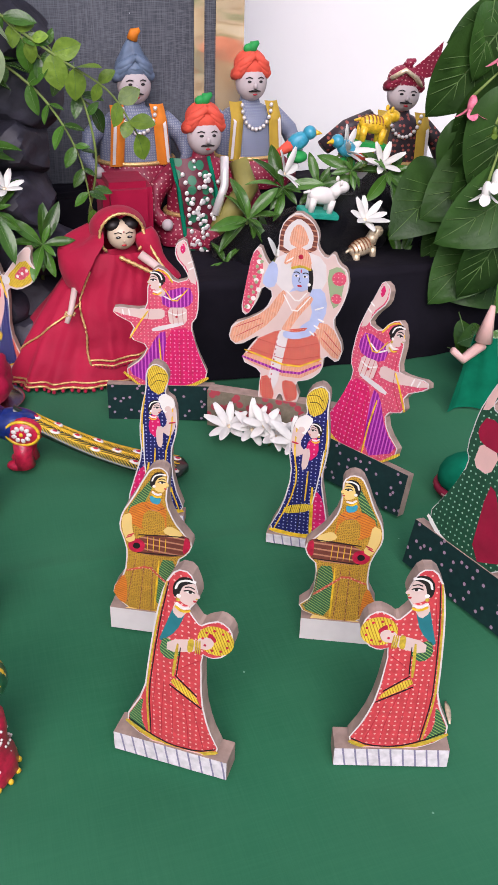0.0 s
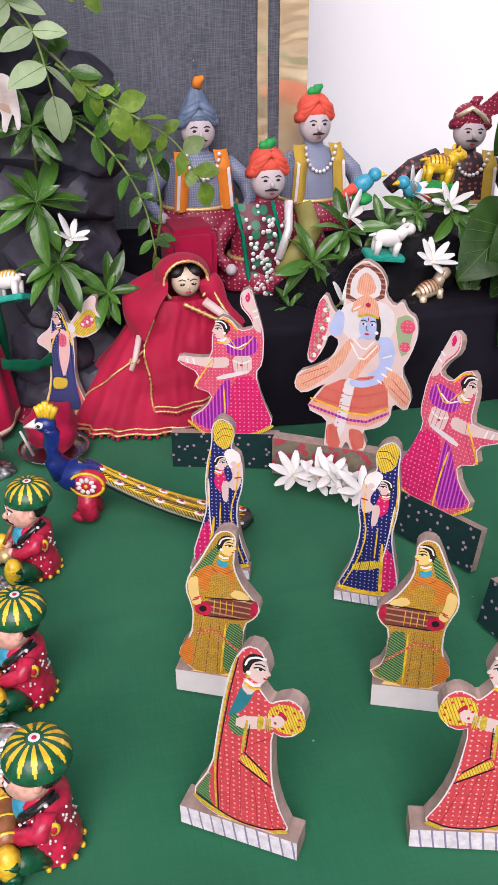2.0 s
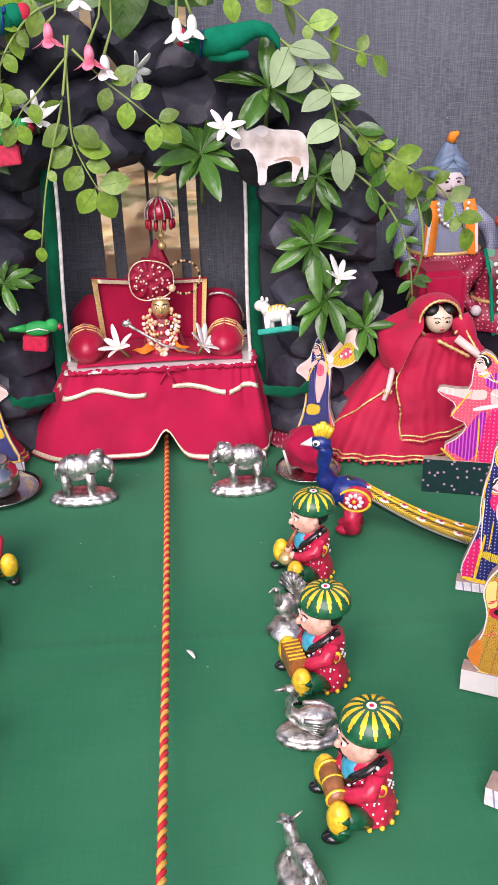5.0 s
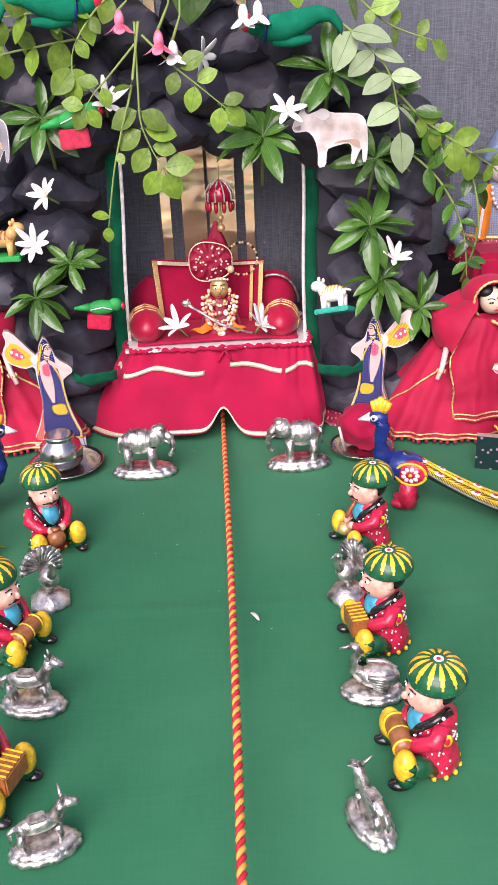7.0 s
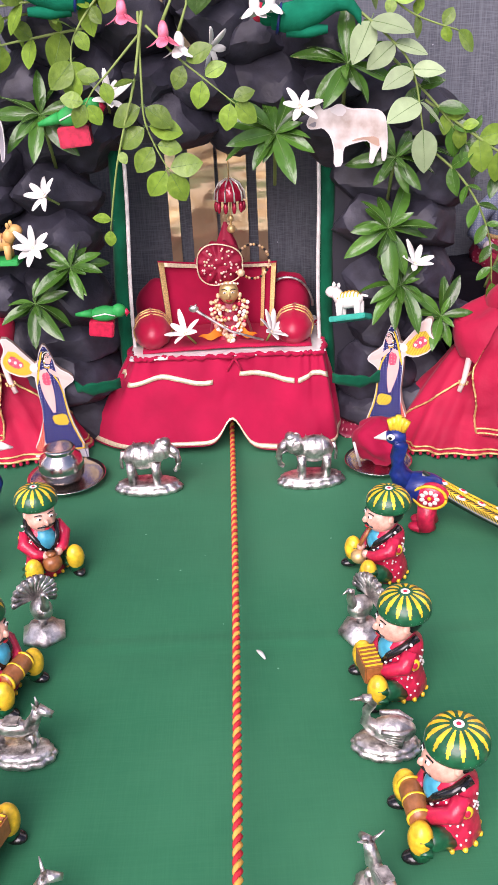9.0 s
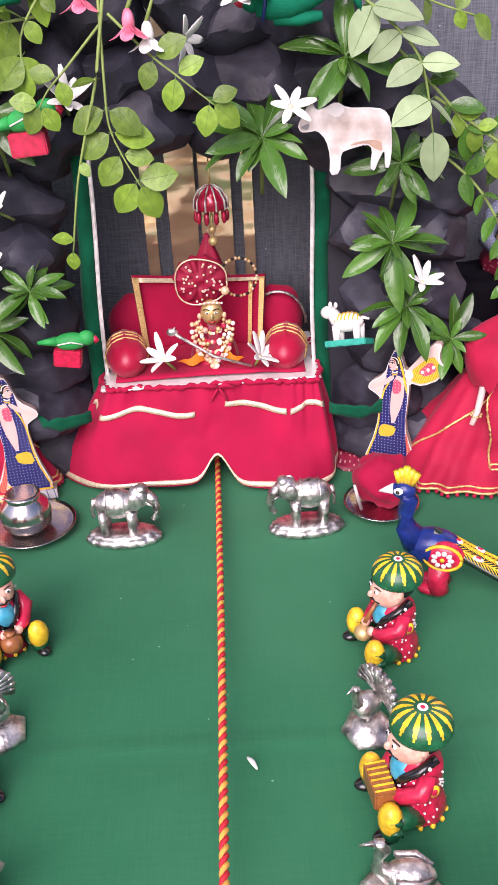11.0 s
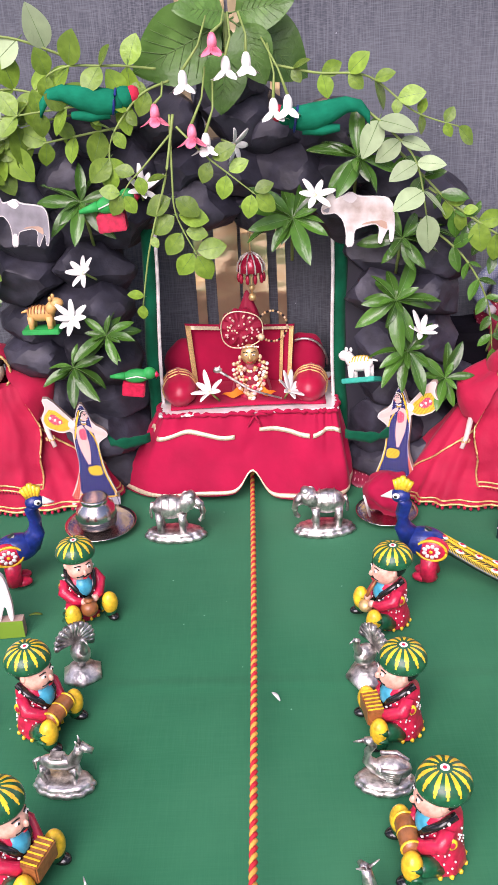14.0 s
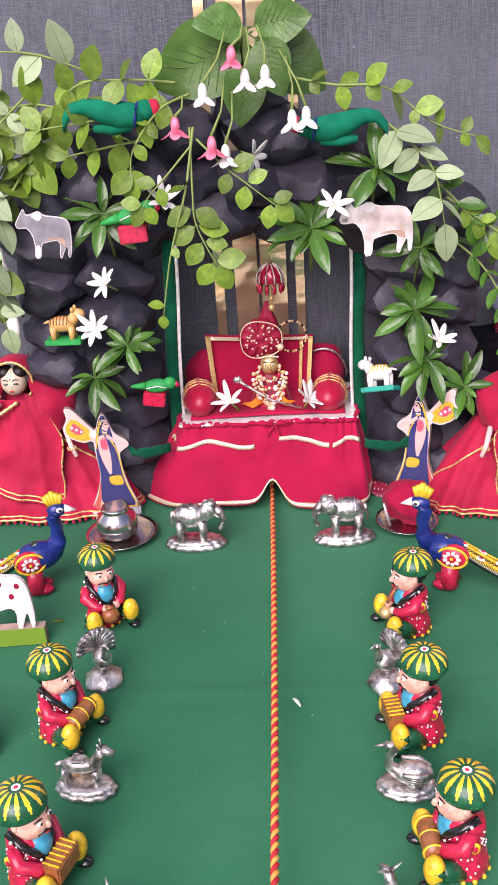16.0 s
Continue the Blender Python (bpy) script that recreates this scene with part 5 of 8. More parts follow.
FLUTE_IN += [(ellipse(7.4, 13.95, 0.72, 0.98), SKIN_BLUE), (line([(8.05, 14.9), (8.2, 14.0), (8.1, 13.0)], 0.16), HAIR), (disc(8.05, 13.6, 0.14, 8), GLOSS_WHITE),
             ([(6.5, 14.7), (6.7, 15.6), (7.3, 16.5), (8.0, 15.7), (8.2, 14.7), (7.4, 14.95)], PEACH_PRINT), (line([(6.6, 14.75), (7.4, 15.0), (8.15, 14.75)], 0.1), GOLD_LINE), (disc(7.3, 15.7, 0.2, 8), GLOSS_RED),
             (line([(6.8, 14.42), (7.05, 14.52), (7.3, 14.4)], 0.04), HAIR), (line([(7.5, 14.4), (7.75, 14.52), (7.95, 14.42)], 0.04), HAIR),
             (ellipse(7.05, 14.2, 0.2, 0.1, 10), GLOSS_WHITE), (ellipse(7.72, 14.2, 0.2, 0.1, 10), GLOSS_WHITE), (disc(7.02, 14.2, 0.09, 8), HAIR), (disc(7.68, 14.2, 0.09, 8), HAIR),
             (line([(7.3, 14.1), (7.22, 13.75), (7.4, 13.7)], 0.03), HAIR), (ellipse(7.32, 13.42, 0.2, 0.08, 10), LIP_RED), (ellipse(7.38, 14.6, 0.05, 0.16, 8), LIP_RED)]
figure("flute_player_cutout", "wooden cutout of a blue flute player in orange robes", "", pose(0.312, -0.262, 0, 0, 0, -32.7), FLUTE, FLUTE_IN, SKIN_PALE, (0.1093, 0.034, GARDEN_PRINT, 0.01), 0.006, 0.11)

# ---- seated painted musicians ----
mo = Mold()
mo.lathe([(0.0135, 0.0), (0.0155, 0.004), (0.0145, 0.012), (0.0115, 0.02), (0.0125, 0.03), (0.012, 0.038), (0.007, 0.043), (0.005, 0.046)], GLOSS_RED, seg=28, fold=0.04, count=9, squash=1.05)
mo.ball((-0.0062, 0, 0.032), (0.0095, 0.0092, 0.0105), TURQUOISE)
mo.ball((-0.0052, 0, 0.0512), (0.0122, 0.0112, 0.0122), GLOSS_PINK)
mo.ball((0.002, 0, 0.0545), (0.0098, 0.0108, 0.0095), GLOSS_BLACK)
mo.ball((-0.0172, 0, 0.0508), (0.0026, 0.0017, 0.0028), GLOSS_PINK, 8, 6)
for s in (-1, 1):
    mo.ball((-0.0156, s * 0.0046, 0.0548), (0.0012, 0.0022, 0.0012), GLOSS_WHITE, 8, 6)
    mo.ball((-0.0164, s * 0.0045, 0.0548), (0.0008, 0.001, 0.001), GLOSS_BLACK, 6, 5)
    mo.tube([(-0.0158, s * 0.0022, 0.0568), (-0.0156, s * 0.0045, 0.0578), (-0.0138, s * 0.0072, 0.0568)], 0.0005, GLOSS_BLACK, 5)
mo.ball((-0.0164, 0, 0.0452), (0.0012, 0.0022, 0.0009), LIP_RED, 8, 6)
mo.tube([(-0.0142, -0.0065, 0.0468), (-0.0175, 0, 0.0482), (-0.0142, 0.0065, 0.0468)], [0.0006, 0.0013, 0.0006], GLOSS_BLACK, 6)
for s in (-1, 1):
    mo.ball((-0.002, s * 0.0105, 0.0535), (0.0025, 0.0018, 0.0035), GLOSS_PINK, 8, 6)
    mo.tube([(0, s * 0.012, 0.038), (-0.004, s * 0.0165, 0.03), (-0.013, s * 0.011, 0.024), (-0.017, s * 0.006, 0.024)], [0.005, 0.0052, 0.0042, 0.003], GLOSS_RED, 10)
    mo.ball((-0.0185, s * 0.005, 0.024), 0.0032, GLOSS_PINK, 8, 6)
    mo.tube([(-0.004, s * 0.010, 0.006), (-0.014, s * 0.0155, 0.013), (-0.019, s * 0.0165, 0.0145)], [0.0065, 0.0065, 0.0062], GLOSS_GREEN, 12)
    mo.ball((-0.0205, s * 0.0165, 0.0155), (0.0066, 0.007, 0.0105), GLOSS_YELLOW)
    for k in range(7):
        a = k * 0.9
        mo.tube([(-0.0165, s * 0.0165 + 0.0068 * math.sin(a), 0.0135 + 0.0068 * math.cos(a)), (-0.0225, s * 0.0165 + 0.0076 * math.sin(a), 0.0142 + 0.0082 * math.cos(a))], [0.0026, 0.0003], GLOSS_GREEN, 5)
    mo.tube([(-0.019, s * 0.0165, 0.012), (-0.0205, s * 0.017, 0.004)], 0.0055, GLOSS_GREEN, 10)
    mo.ball((-0.0225, s * 0.017, 0.0032), (0.0075, 0.0048, 0.0034), GLOSS_BLACK)
    for k in range(7):
        v = k / 6
        mo.ball((-0.0142 + 0.0145 * v ** 1.3, s * (0.0038 + 0.0098 * v ** 0.7), 0.0245 + 0.0195 * v), 0.0012, GLOSS_WHITE, 6, 5)
    mo.tube([(-0.0128, s * 0.002, 0.0235), (-0.0112, s * 0.0075, 0.033), (-0.004, s * 0.0112, 0.0405), (0.006, s * 0.0085, 0.0445)], 0.0026, GLOSS_BLACK, 8)
    for k in range(34):
        a = random.uniform(0.2, 2.6) * s
        z = random.uniform(0.006, 0.036)
        r = 0.0150 if z < 0.014 else 0.0128
        mo.ball((r * math.cos(a), r * 1.05 * math.sin(a), z), 0.0008, GLOSS_WHITE, 5, 4)
    mo.ball((0.002, s * 0.0168, 0.031), (0.0034, 0.0012, 0.0045), GLOSS_YELLOW, 8, 6)
    mo.ball((0.002, s * 0.0176, 0.031), (0.0018, 0.0008, 0.0026), GLOSS_RED, 8, 6)
for k in range(14):
    mo.ball((0.0155 * math.cos(k * 0.449), 0.0162 * math.sin(k * 0.449), 0.0025), (0.0016, 0.0016, 0.0018), GLOSS_YELLOW, 6, 5)


def stripes(a, j):
    w = (a * 13 / (2 * math.pi)) % 1
    if j >= 17:
        return GLOSS_WHITE
    if 4 <= j < 16 and abs(w - 0.5) < 0.24 * math.sin(math.pi * (j - 3.6) / 15) ** 0.7:
        return GLOSS_YELLOW
    return None


dome = [(0.0164 * math.cos(t) ** 0.75 + 0.00001, 0.0615 + 0.0125 * math.sin(t)) for t in (math.pi / 2 * k / 17 for k in range(18))]
mo.lathe([(0.008, 0.0592), (0.0145, 0.0588), (0.016, 0.06)] + dome, GLOSS_GREEN, seg=156, pick=lambda a, j: stripes(a, j - 2))
for k in range(34):
    a = 2 * math.pi * k / 34
    mo.ball((0.0158 * math.cos(a), 0.0158 * math.sin(a), 0.0618), 0.0007, GLOSS_WHITE, 5, 4)
mo.ball((0, 0, 0.0738), (0.0014, 0.0014, 0.0008), GLOSS_RED, 8, 6)
plain = mo.mesh("musician")


def musician(m, label, extra):
    """Extra adds the instrument in the lap to the figure's one mesh."""
    bm = bmesh.new()
    bm.from_mesh(plain)
    add = Mold()
    add.bm.free()
    add.bm = bm
    add.mats = list(plain.materials)
    extra(add)
    return thing("seated_musician", add, m, label, "figurine", "painted musicians")


def drum_lap(mo):
    mo.tube([(-0.019, -0.012, 0.022), (-0.0195, -0.008, 0.022), (-0.0195, 0.008, 0.022), (-0.019, 0.012, 0.022)], [0.0055, 0.0065, 0.0065, 0.0055], GLOSS_BROWN, 14)
    for y in (-0.0105, 0.0, 0.0105):
        mo.tube([(-0.0195, y, 0.022), (-0.0195, y + 0.0012, 0.022)], 0.0068, GLOSS_YELLOW, 14)


def pot_lap(mo):
    mo.ball((-0.021, 0.002, 0.018), (0.0075, 0.0075, 0.007), GLOSS_BROWN)
    mo.tube([(-0.021, 0.002, 0.0245), (-0.021, 0.002, 0.027)], [0.003, 0.004], GLOSS_BROWN, 12)


def box_lap(mo):
    mo.box((-0.021, 0, 0.022), (0.012, 0.022, 0.013), GLOSS_BROWN, bev=0.001)
    for k in range(6):
        mo.box((-0.021, -0.009 + 0.0036 * k, 0.0288), (0.011, 0.0008, 0.0008), GLOSS_YELLOW)


def flute_lap(mo):
    mo.tube([(-0.012, 0.0, 0.0455), (-0.022, -0.002, 0.030)], 0.0014, GLOSS_BROWN, 8)
    mo.ball((-0.021, 0.003, 0.017), (0.006, 0.006, 0.0055), BRASS)


L = "painted musician in red coat and green turban "
musician(pose(0.1116, -0.5743, 0, 0, 0, 3), L + "with a small drum", drum_lap)
musician(pose(0.1052, -0.4676, 0, 0, 0, 8), L + "with a lap drum", box_lap)
musician(pose(0.1158, -0.3465, 0, 0, 0, 12), L + "with a pipe", flute_lap)
musician(pose(-0.1447, -0.576, 0, 0, 0, 160), L + "with a squeezebox", box_lap)
musician(pose(-0.1548, -0.4527, 0, 0, 0, 158), L + "with a drum", drum_lap)
musician(pose(-0.145, -0.318, 0, 0, 0, 122), L + "with cymbals", pot_lap)


# ---- cast metal figurines ----
def wavy_base(mo, rx, ry, h, lobes=14, c=(0, 0)):
    n = 84
    prof = [(1.0, 0.0), (1.05, h * 0.25), (0.98, h * 0.5), (0.9, h * 0.6), (0.94, h * 0.8), (0.8, h), (0.0, h)]
    verts, rows = [], []
    for r, z in prof:
        for i in range(n):
            a = 2 * math.pi * i / n
            w = 1 + 0.07 * abs(math.sin(lobes * a / 2)) * (1 if r > 0.85 else 0)
            verts.append((c[0] + rx * r * w * math.cos(a), c[1] + ry * r * w * math.sin(a), z))
    for j in range(len(prof) - 1):
        for i in range(n):
            rows.append((j * n + i, j * n + (i + 1) % n, (j + 1) * n + (i + 1) % n, (j + 1) * n + i))
    mo.faces(verts, rows, SILVER)


mo = Mold()
wavy_base(mo, 0.028, 0.0135, 0.009, 16)
mo.ball((0.003, 0, 0.034), (0.0175, 0.0105, 0.0125), SILVER, 20, 14)
mo.ball((-0.0155, 0, 0.040), (0.009, 0.0078, 0.0095), SILVER, 16, 12)
mo.ball((-0.018, 0, 0.047), (0.005, 0.006, 0.004), SILVER, 12, 8)
mo.tube([(-0.021, 0, 0.041), (-0.0265, 0, 0.036), (-0.0285, 0, 0.028), (-0.0275, 0, 0.021), (-0.0245, 0, 0.018)], [0.0048, 0.004, 0.0032, 0.0026, 0.002], SILVER, 10)
for s in (-1, 1):
    mo.ball((-0.0125, s * 0.0085, 0.039), (0.0055, 0.0016, 0.0075), SILVER, 12, 8)
    mo.tube([(-0.021, s * 0.004, 0.036), (-0.0265, s * 0.006, 0.0335)], [0.0014, 0.0006], SILVER, 6)
    for x in (-0.009, 0.013):
        mo.tube([(x, s * 0.0062, 0.03), (x + 0.001, s * 0.0062, 0.018), (x, s * 0.0062, 0.008)], [0.0045, 0.0031, 0.0036], SILVER, 10)
mo.tube([(0.02, 0, 0.039), (0.0225, 0, 0.03), (0.022, 0, 0.022)], [0.0018, 0.0013, 0.0015], SILVER, 6)
for x in (-0.004, 0.003, 0.010):
    mo.tube([(x, 0.0108 * math.cos(a), 0.034 + 0.0126 * math.sin(a)) for a in [k * math.pi / 8 - 0.4 for k in range(10)]], 0.0005, SILVER, 5)
ele = thing("metal_elephant", mo, pose(0.072, -0.204, 0, 0, 0, 2), "silver-coloured cast metal elephant on a scalloped base", "figurine", "metal elephants")
ele2 = copy_thing(ele, pose(-0.074, -0.202, 0, 0, 0, 178))


def metal(name, m, label, fn):
    mo = Mold()
    fn(mo)
    thing(name, mo, m, label, "figurine", "cast metal animals")


def peacock_metal(mo):
    n = 6
    mo.lathe([(0.0165, 0), (0.0165, 0.003), (0.012, 0.006), (0.009, 0.010), (0.0, 0.010)], SILVER, seg=n)
    mo.tube([(0, -0.001, 0.009), (0, 0, 0.018)], 0.003, SILVER, 8)
    mo.ball((0, -0.002, 0.023), (0.0075, 0.0095, 0.0085), SILVER)
    mo.tube([(0, -0.007, 0.026), (0, -0.0105, 0.033), (0, -0.0095, 0.039), (0, -0.012, 0.0405)], [0.0042, 0.0026, 0.0024, 0.0018], SILVER, 8)
    mo.tube([(0, -0.012, 0.0405), (0, -0.017, 0.039)], [0.0014, 0.0003], SILVER, 6)
    for k in range(13):
        a = math.pi * (k - 1) / 11 - 0.1
        d = Vector((math.cos(a), 0, math.sin(a)))
        mo.tube([Vector((0, 0.006, 0.028)), Vector((0, 0.007, 0.028)) + d * 0.010, Vector((0, 0.006, 0.028)) + d * 0.0165], [0.001, 0.0022, 0.0028], SILVER, 6)
        mo.ball(Vector((0, 0.005, 0.028)) + d * 0.0155, (0.0026, 0.001, 0.0026), SILVER, 8, 6)


def swan_metal(mo):
    wavy_base(mo, 0.0205, 0.013, 0.007, 12)
    mo.ball((0.004, 0, 0.0155), (0.0145, 0.009, 0.0085), SILVER, 18, 12)
    mo.tube([(-0.007, 0, 0.016), (-0.013, 0, 0.022), (-0.0125, 0, 0.031), (-0.009, 0, 0.036), (-0.0115, 0, 0.0405), (-0.0155, 0, 0.0405)], [0.0055, 0.004, 0.003, 0.0028, 0.003, 0.0026], SILVER, 10)
    mo.tube([(-0.0155, 0, 0.0405), (-0.023, 0, 0.0385)], [0.0018, 0.0005], SILVER, 6)
    for s in (-1, 1):
        for k in range(5):
            mo.tube([(-0.004 + 0.001 * k, s * 0.0085, 0.021 - 0.002 * k), (0.008, s * 0.0095, 0.020 - 0.0022 * k), (0.0165 - 0.0015 * k, s * 0.004, 0.0195 - 0.0022 * k)], [0.0016, 0.0022, 0.0008], SILVER, 6)


def beast(neck, ears):
    def build(mo):
        wavy_base(mo, 0.0215, 0.0125, 0.008, 12)
        mo.ball((0.002, 0, 0.024), (0.0145, 0.0055, 0.0062), SILVER, 16, 10)
        mo.tube([(-0.010, 0, 0.026), (-0.0145, 0, 0.034), neck], [0.0052, 0.004, 0.0036], SILVER, 10)
        mo.tube([neck, (neck[0] - 0.009, 0, neck[2] - 0.004)], [0.0038, 0.0022], SILVER, 10)
        for s in (-1, 1):
            mo.tube([(neck[0] + 0.001, s * 0.002, neck[2] + 0.002), (neck[0] + 0.002, s * (0.003 + ears * 0.5), neck[2] + 0.007)], [0.0015, 0.0004], SILVER, 6)
            mo.tube([(-0.009, s * 0.0035, 0.021), (-0.0115, s * 0.0035, 0.014), (-0.0095, s * 0.0035, 0.007)], [0.0028, 0.0019, 0.0018], SILVER, 8)
            mo.tube([(0.012, s * 0.0035, 0.022), (0.0145, s * 0.0035, 0.014), (0.0125, s * 0.0035, 0.007)], [0.003, 0.002, 0.0018], SILVER, 8)
        mo.tube([(0.015, 0, 0.026), (0.0195, 0, 0.023), (0.02, 0, 0.015)], [0.0015, 0.0019, 0.0008], SILVER, 6)
        mo.box((0.002, 0, 0.0295), (0.011, 0.0085, 0.003), SILVER, bev=0.001)
    return build


metal("metal_peacock", pose(0.088, -0.414, 0, 0, 0, -60), "silver-coloured cast peacock with fanned tail on hexagonal base", peacock_metal)
metal("metal_peacock", pose(-0.133, -0.398, 0, 0, 0, 40), "silver-coloured cast peacock with fanned tail on hexagonal base", peacock_metal)
metal("metal_swan", pose(0.0875, -0.517, 0, 0, 0, -6) @ Matrix.Scale(0.92, 4), "silver-coloured cast swan on a shell-shaped base", swan_metal)
metal("metal_horse", pose(-0.1265, -0.509, 0, 0, 0, 172) @ Matrix.Scale(0.92, 4), "silver-coloured cast horse on a scalloped base", beast((-0.017, 0, 0.041), 0.0))
metal("metal_deer", pose(-0.102, -0.617, 0, 0, 0, 196) @ Matrix.Scale(0.82, 4), "silver-coloured cast deer on a scalloped base", beast((-0.016, 0, 0.037), 0.012))
metal("metal_deer", pose(0.069, -0.616, 0, 0, 0, -68) @ Matrix.Scale(0.82, 4), "silver-coloured cast deer on a scalloped base", beast((-0.016, 0, 0.037), 0.012))


# ---- painted peacocks ----
def painted_peacock(m, s):
    mo = Mold()
    for y in (-0.006, 0.006):
        mo.tube([(0, y, 0.026), (-0.001, y, 0.012), (0.0, y, 0.004)], [0.008, 0.007, 0.008], GLOSS_RED, 12)
        mo.ball((-0.006 * s, y, 0.004), (0.009, 0.006, 0.0042), GLOSS_RED)
    mo.ball((-0.006 * s, 0, 0.037), (0.021, 0.0135, 0.0135), GLOSS_BLUE, 22, 14)
    mo.ball((0.002 * s, -0.0075, 0.036), (0.015, 0.0075, 0.0115), GLOSS_RED, 16, 10)
    for k in range(9):
        a = 2 * math.pi * k / 9
        mo.ball((0.002 * s + 0.0058 * math.cos(a), -0.0142, 0.0365 + 0.0052 * math.sin(a)), (0.0024, 0.0012, 0.0018), GLOSS_WHITE, 8, 6, turn=Matrix.Rotation(-a, 3, "Y"))
    mo.ball((0.002 * s, -0.0148, 0.0365), (0.0017, 0.001, 0.0017), GLOSS_YELLOW, 8, 6)
    mo.tube([(0.002 * s + 0.0128 * math.cos(k * 0.2618), -0.0116, 0.036 + 0.0098 * math.sin(k * 0.2618)) for k in range(25)], 0.0013, GLOSS_YELLOW, 6)
    mo.tube([(-0.018 * s, 0, 0.039), (-0.0255 * s, 0, 0.05), (-0.0265 * s, 0, 0.063), (-0.0245 * s, 0, 0.073), (-0.027 * s, 0, 0.079)], [0.011, 0.0078, 0.006, 0.0062, 0.0066], GLOSS_BLUE, 14)
    mo.ball((-0.0285 * s, 0, 0.080), (0.0085, 0.0065, 0.0068), GLOSS_BLUE)
    mo.tube([(-0.035 * s, 0, 0.080), (-0.0455 * s, 0, 0.0765)], [0.0042, 0.0006], GLOSS_WHITE, 10)
    mo.ball((-0.031 * s, -0.0055, 0.0815), (0.0035, 0.0015, 0.0028), GLOSS_WHITE, 10, 6)
    mo.ball((-0.0315 * s, -0.0068, 0.0815), (0.0015, 0.0008, 0.0015), GLOSS_BLACK, 8, 5)
    for k in range(5):
        x = (-0.0335 + 0.0035 * k) * s
        mo.tube([(x * 0.6 - 0.0115 * s, 0, 0.085), (x, 0, 0.0945 + 0.002 * (2 - abs(k - 2)))], [0.0022, 0.0026], GLOSS_YELLOW, 8)
    # the long tail, flattened and bending down to the cloth
    n = 26

    def tail(u, v):
        x = (-0.006 + 0.132 * u) * s
        w = (0.0085 + 0.0085 * u) * min(1, 0.45 + 5 * u) if u < 0.9 else 0.01615 * math.sqrt(max(0.0, 1 - ((u - 0.9) / 0.1) ** 2)) + 0.0005
        z = 0.041 * (1 - u) ** 1.25 + 0.006 - 0.006 * math.sin(math.pi * u)
        a = 2 * math.pi * v
        return (x, w * math.cos(a), z + 0.0052 * math.sin(a) * (1.2 - 0.6 * u))

    mo.grid(n, 20, tail, FEATHER)

    def barb(u, y):
        w = (0.0085 + 0.0085 * u) * min(1, 0.45 + 5 * u) if u < 0.9 else 0.01615 * math.sqrt(max(0.0, 1 - ((u - 0.9) / 0.1) ** 2))
        z = 0.041 * (1 - u) ** 1.25 + 0.006 - 0.006 * math.sin(math.pi * u) + 0.0052 * (1.2 - 0.6 * u) * math.sqrt(max(0.0, 1 - y * y))
        return ((-0.006 + 0.132 * u) * s, y * w, z + 0.0002)

    for line_y in (-0.62, 0.0, 0.62):
        mo.tube([barb(0.08 + 0.03 * k, line_y) for k in range(30)], 0.0005, GLOSS_YELLOW, 5)
    for k in range(44):
        u = 0.06 + 0.0195 * k
        for y0, y1 in ((-0.62, -0.95), (-0.62, -0.3), (0.0, -0.26), (0.0, 0.26), (0.62, 0.3), (0.62, 0.95)):
            mo.tube([barb(u, y0), barb(u + 0.018, (y0 + y1) / 2), barb(min(0.985, u + 0.034), y1)], [0.0005, 0.00045, 0.0002], GLOSS_YELLOW, 4)
    for k in range(8):
        u = 0.12 + 0.115 * k
        for y in (-0.55, 0.45) if k % 2 else (0.0,):
            x, _, _ = tail(u, 0)
            w = 0.0085 + 0.0085 * u
            z = 0.041 * (1 - u) ** 1.25 + 0.006 - 0.006 * math.sin(math.pi * u) + 0.0052 * (1.2 - 0.6 * u) * math.sqrt(1 - y * y)
            mo.ball((x, y * w, z), (0.0046, 0.0028, 0.0011), GLOSS_WHITE, 10, 6, turn=Matrix.Rotation(0.28 * s, 3, "Y"))
            mo.ball((x, y * w, z + 0.0006), (0.0026, 0.0016, 0.001), GLOSS_RED, 8, 6)
    thing("painted_peacock", mo, m, "glossy painted blue and red peacock with long yellow tail", "figurine", "painted peacocks")


painted_peacock(pose(0.159, -0.289, 0, 0, 0, -21), 1)
painted_peacock(pose(-0.216, -0.270, 0, 0, 0, 17), -1)

# ---- plates ----
def plate(m, r):
    ob = holder("steel_plate", m, "small round steel plate on the green cloth", "plate", "plates")
    mo = Mold()
    mo.lathe([(0.0, 0.0012), (r * 0.75, 0.0012), (r * 0.92, 0.004), (r, 0.0065), (r * 0.99, 0.0072), (r * 0.9, 0.0052), (r * 0.74, 0.0026), (0, 0.0026)], STEEL, seg=48)
    part("dish", mo, ob)
    return ob


plate(pose(-0.151, -0.18, 0), 0.036)
plate(pose(0.136, -0.18, 0), 0.031)
pot = holder("steel_pot", pose(-0.154, -0.181, 0.003, 0, 0, 0) @ Matrix.Scale(0.87, 4), "small polished round steel pot on a plate", "pot")
mo = Mold()
mo.lathe([(0.0, 0.0), (0.017, 0.0), (0.0225, 0.007), (0.0238, 0.017), (0.0215, 0.027), (0.0155, 0.0325), (0.0148, 0.034), (0.0165, 0.0365), (0.0155, 0.0385), (0.013, 0.0388), (0.0, 0.0382)], STEEL, seg=40)
part("bowl", mo, pot)
mo = Mold()
mo.ball((0, 0, 0.02), (0.0225, 0.022, 0.019), RED_CLOTH, 40, 24, fn=lambda v: v * (1 + 0.3 * noise.noise(v * 75) + 0.16 * abs(noise.noise(v * 160)) + 0.25 * max(0, v.z / 0.021) ** 3))
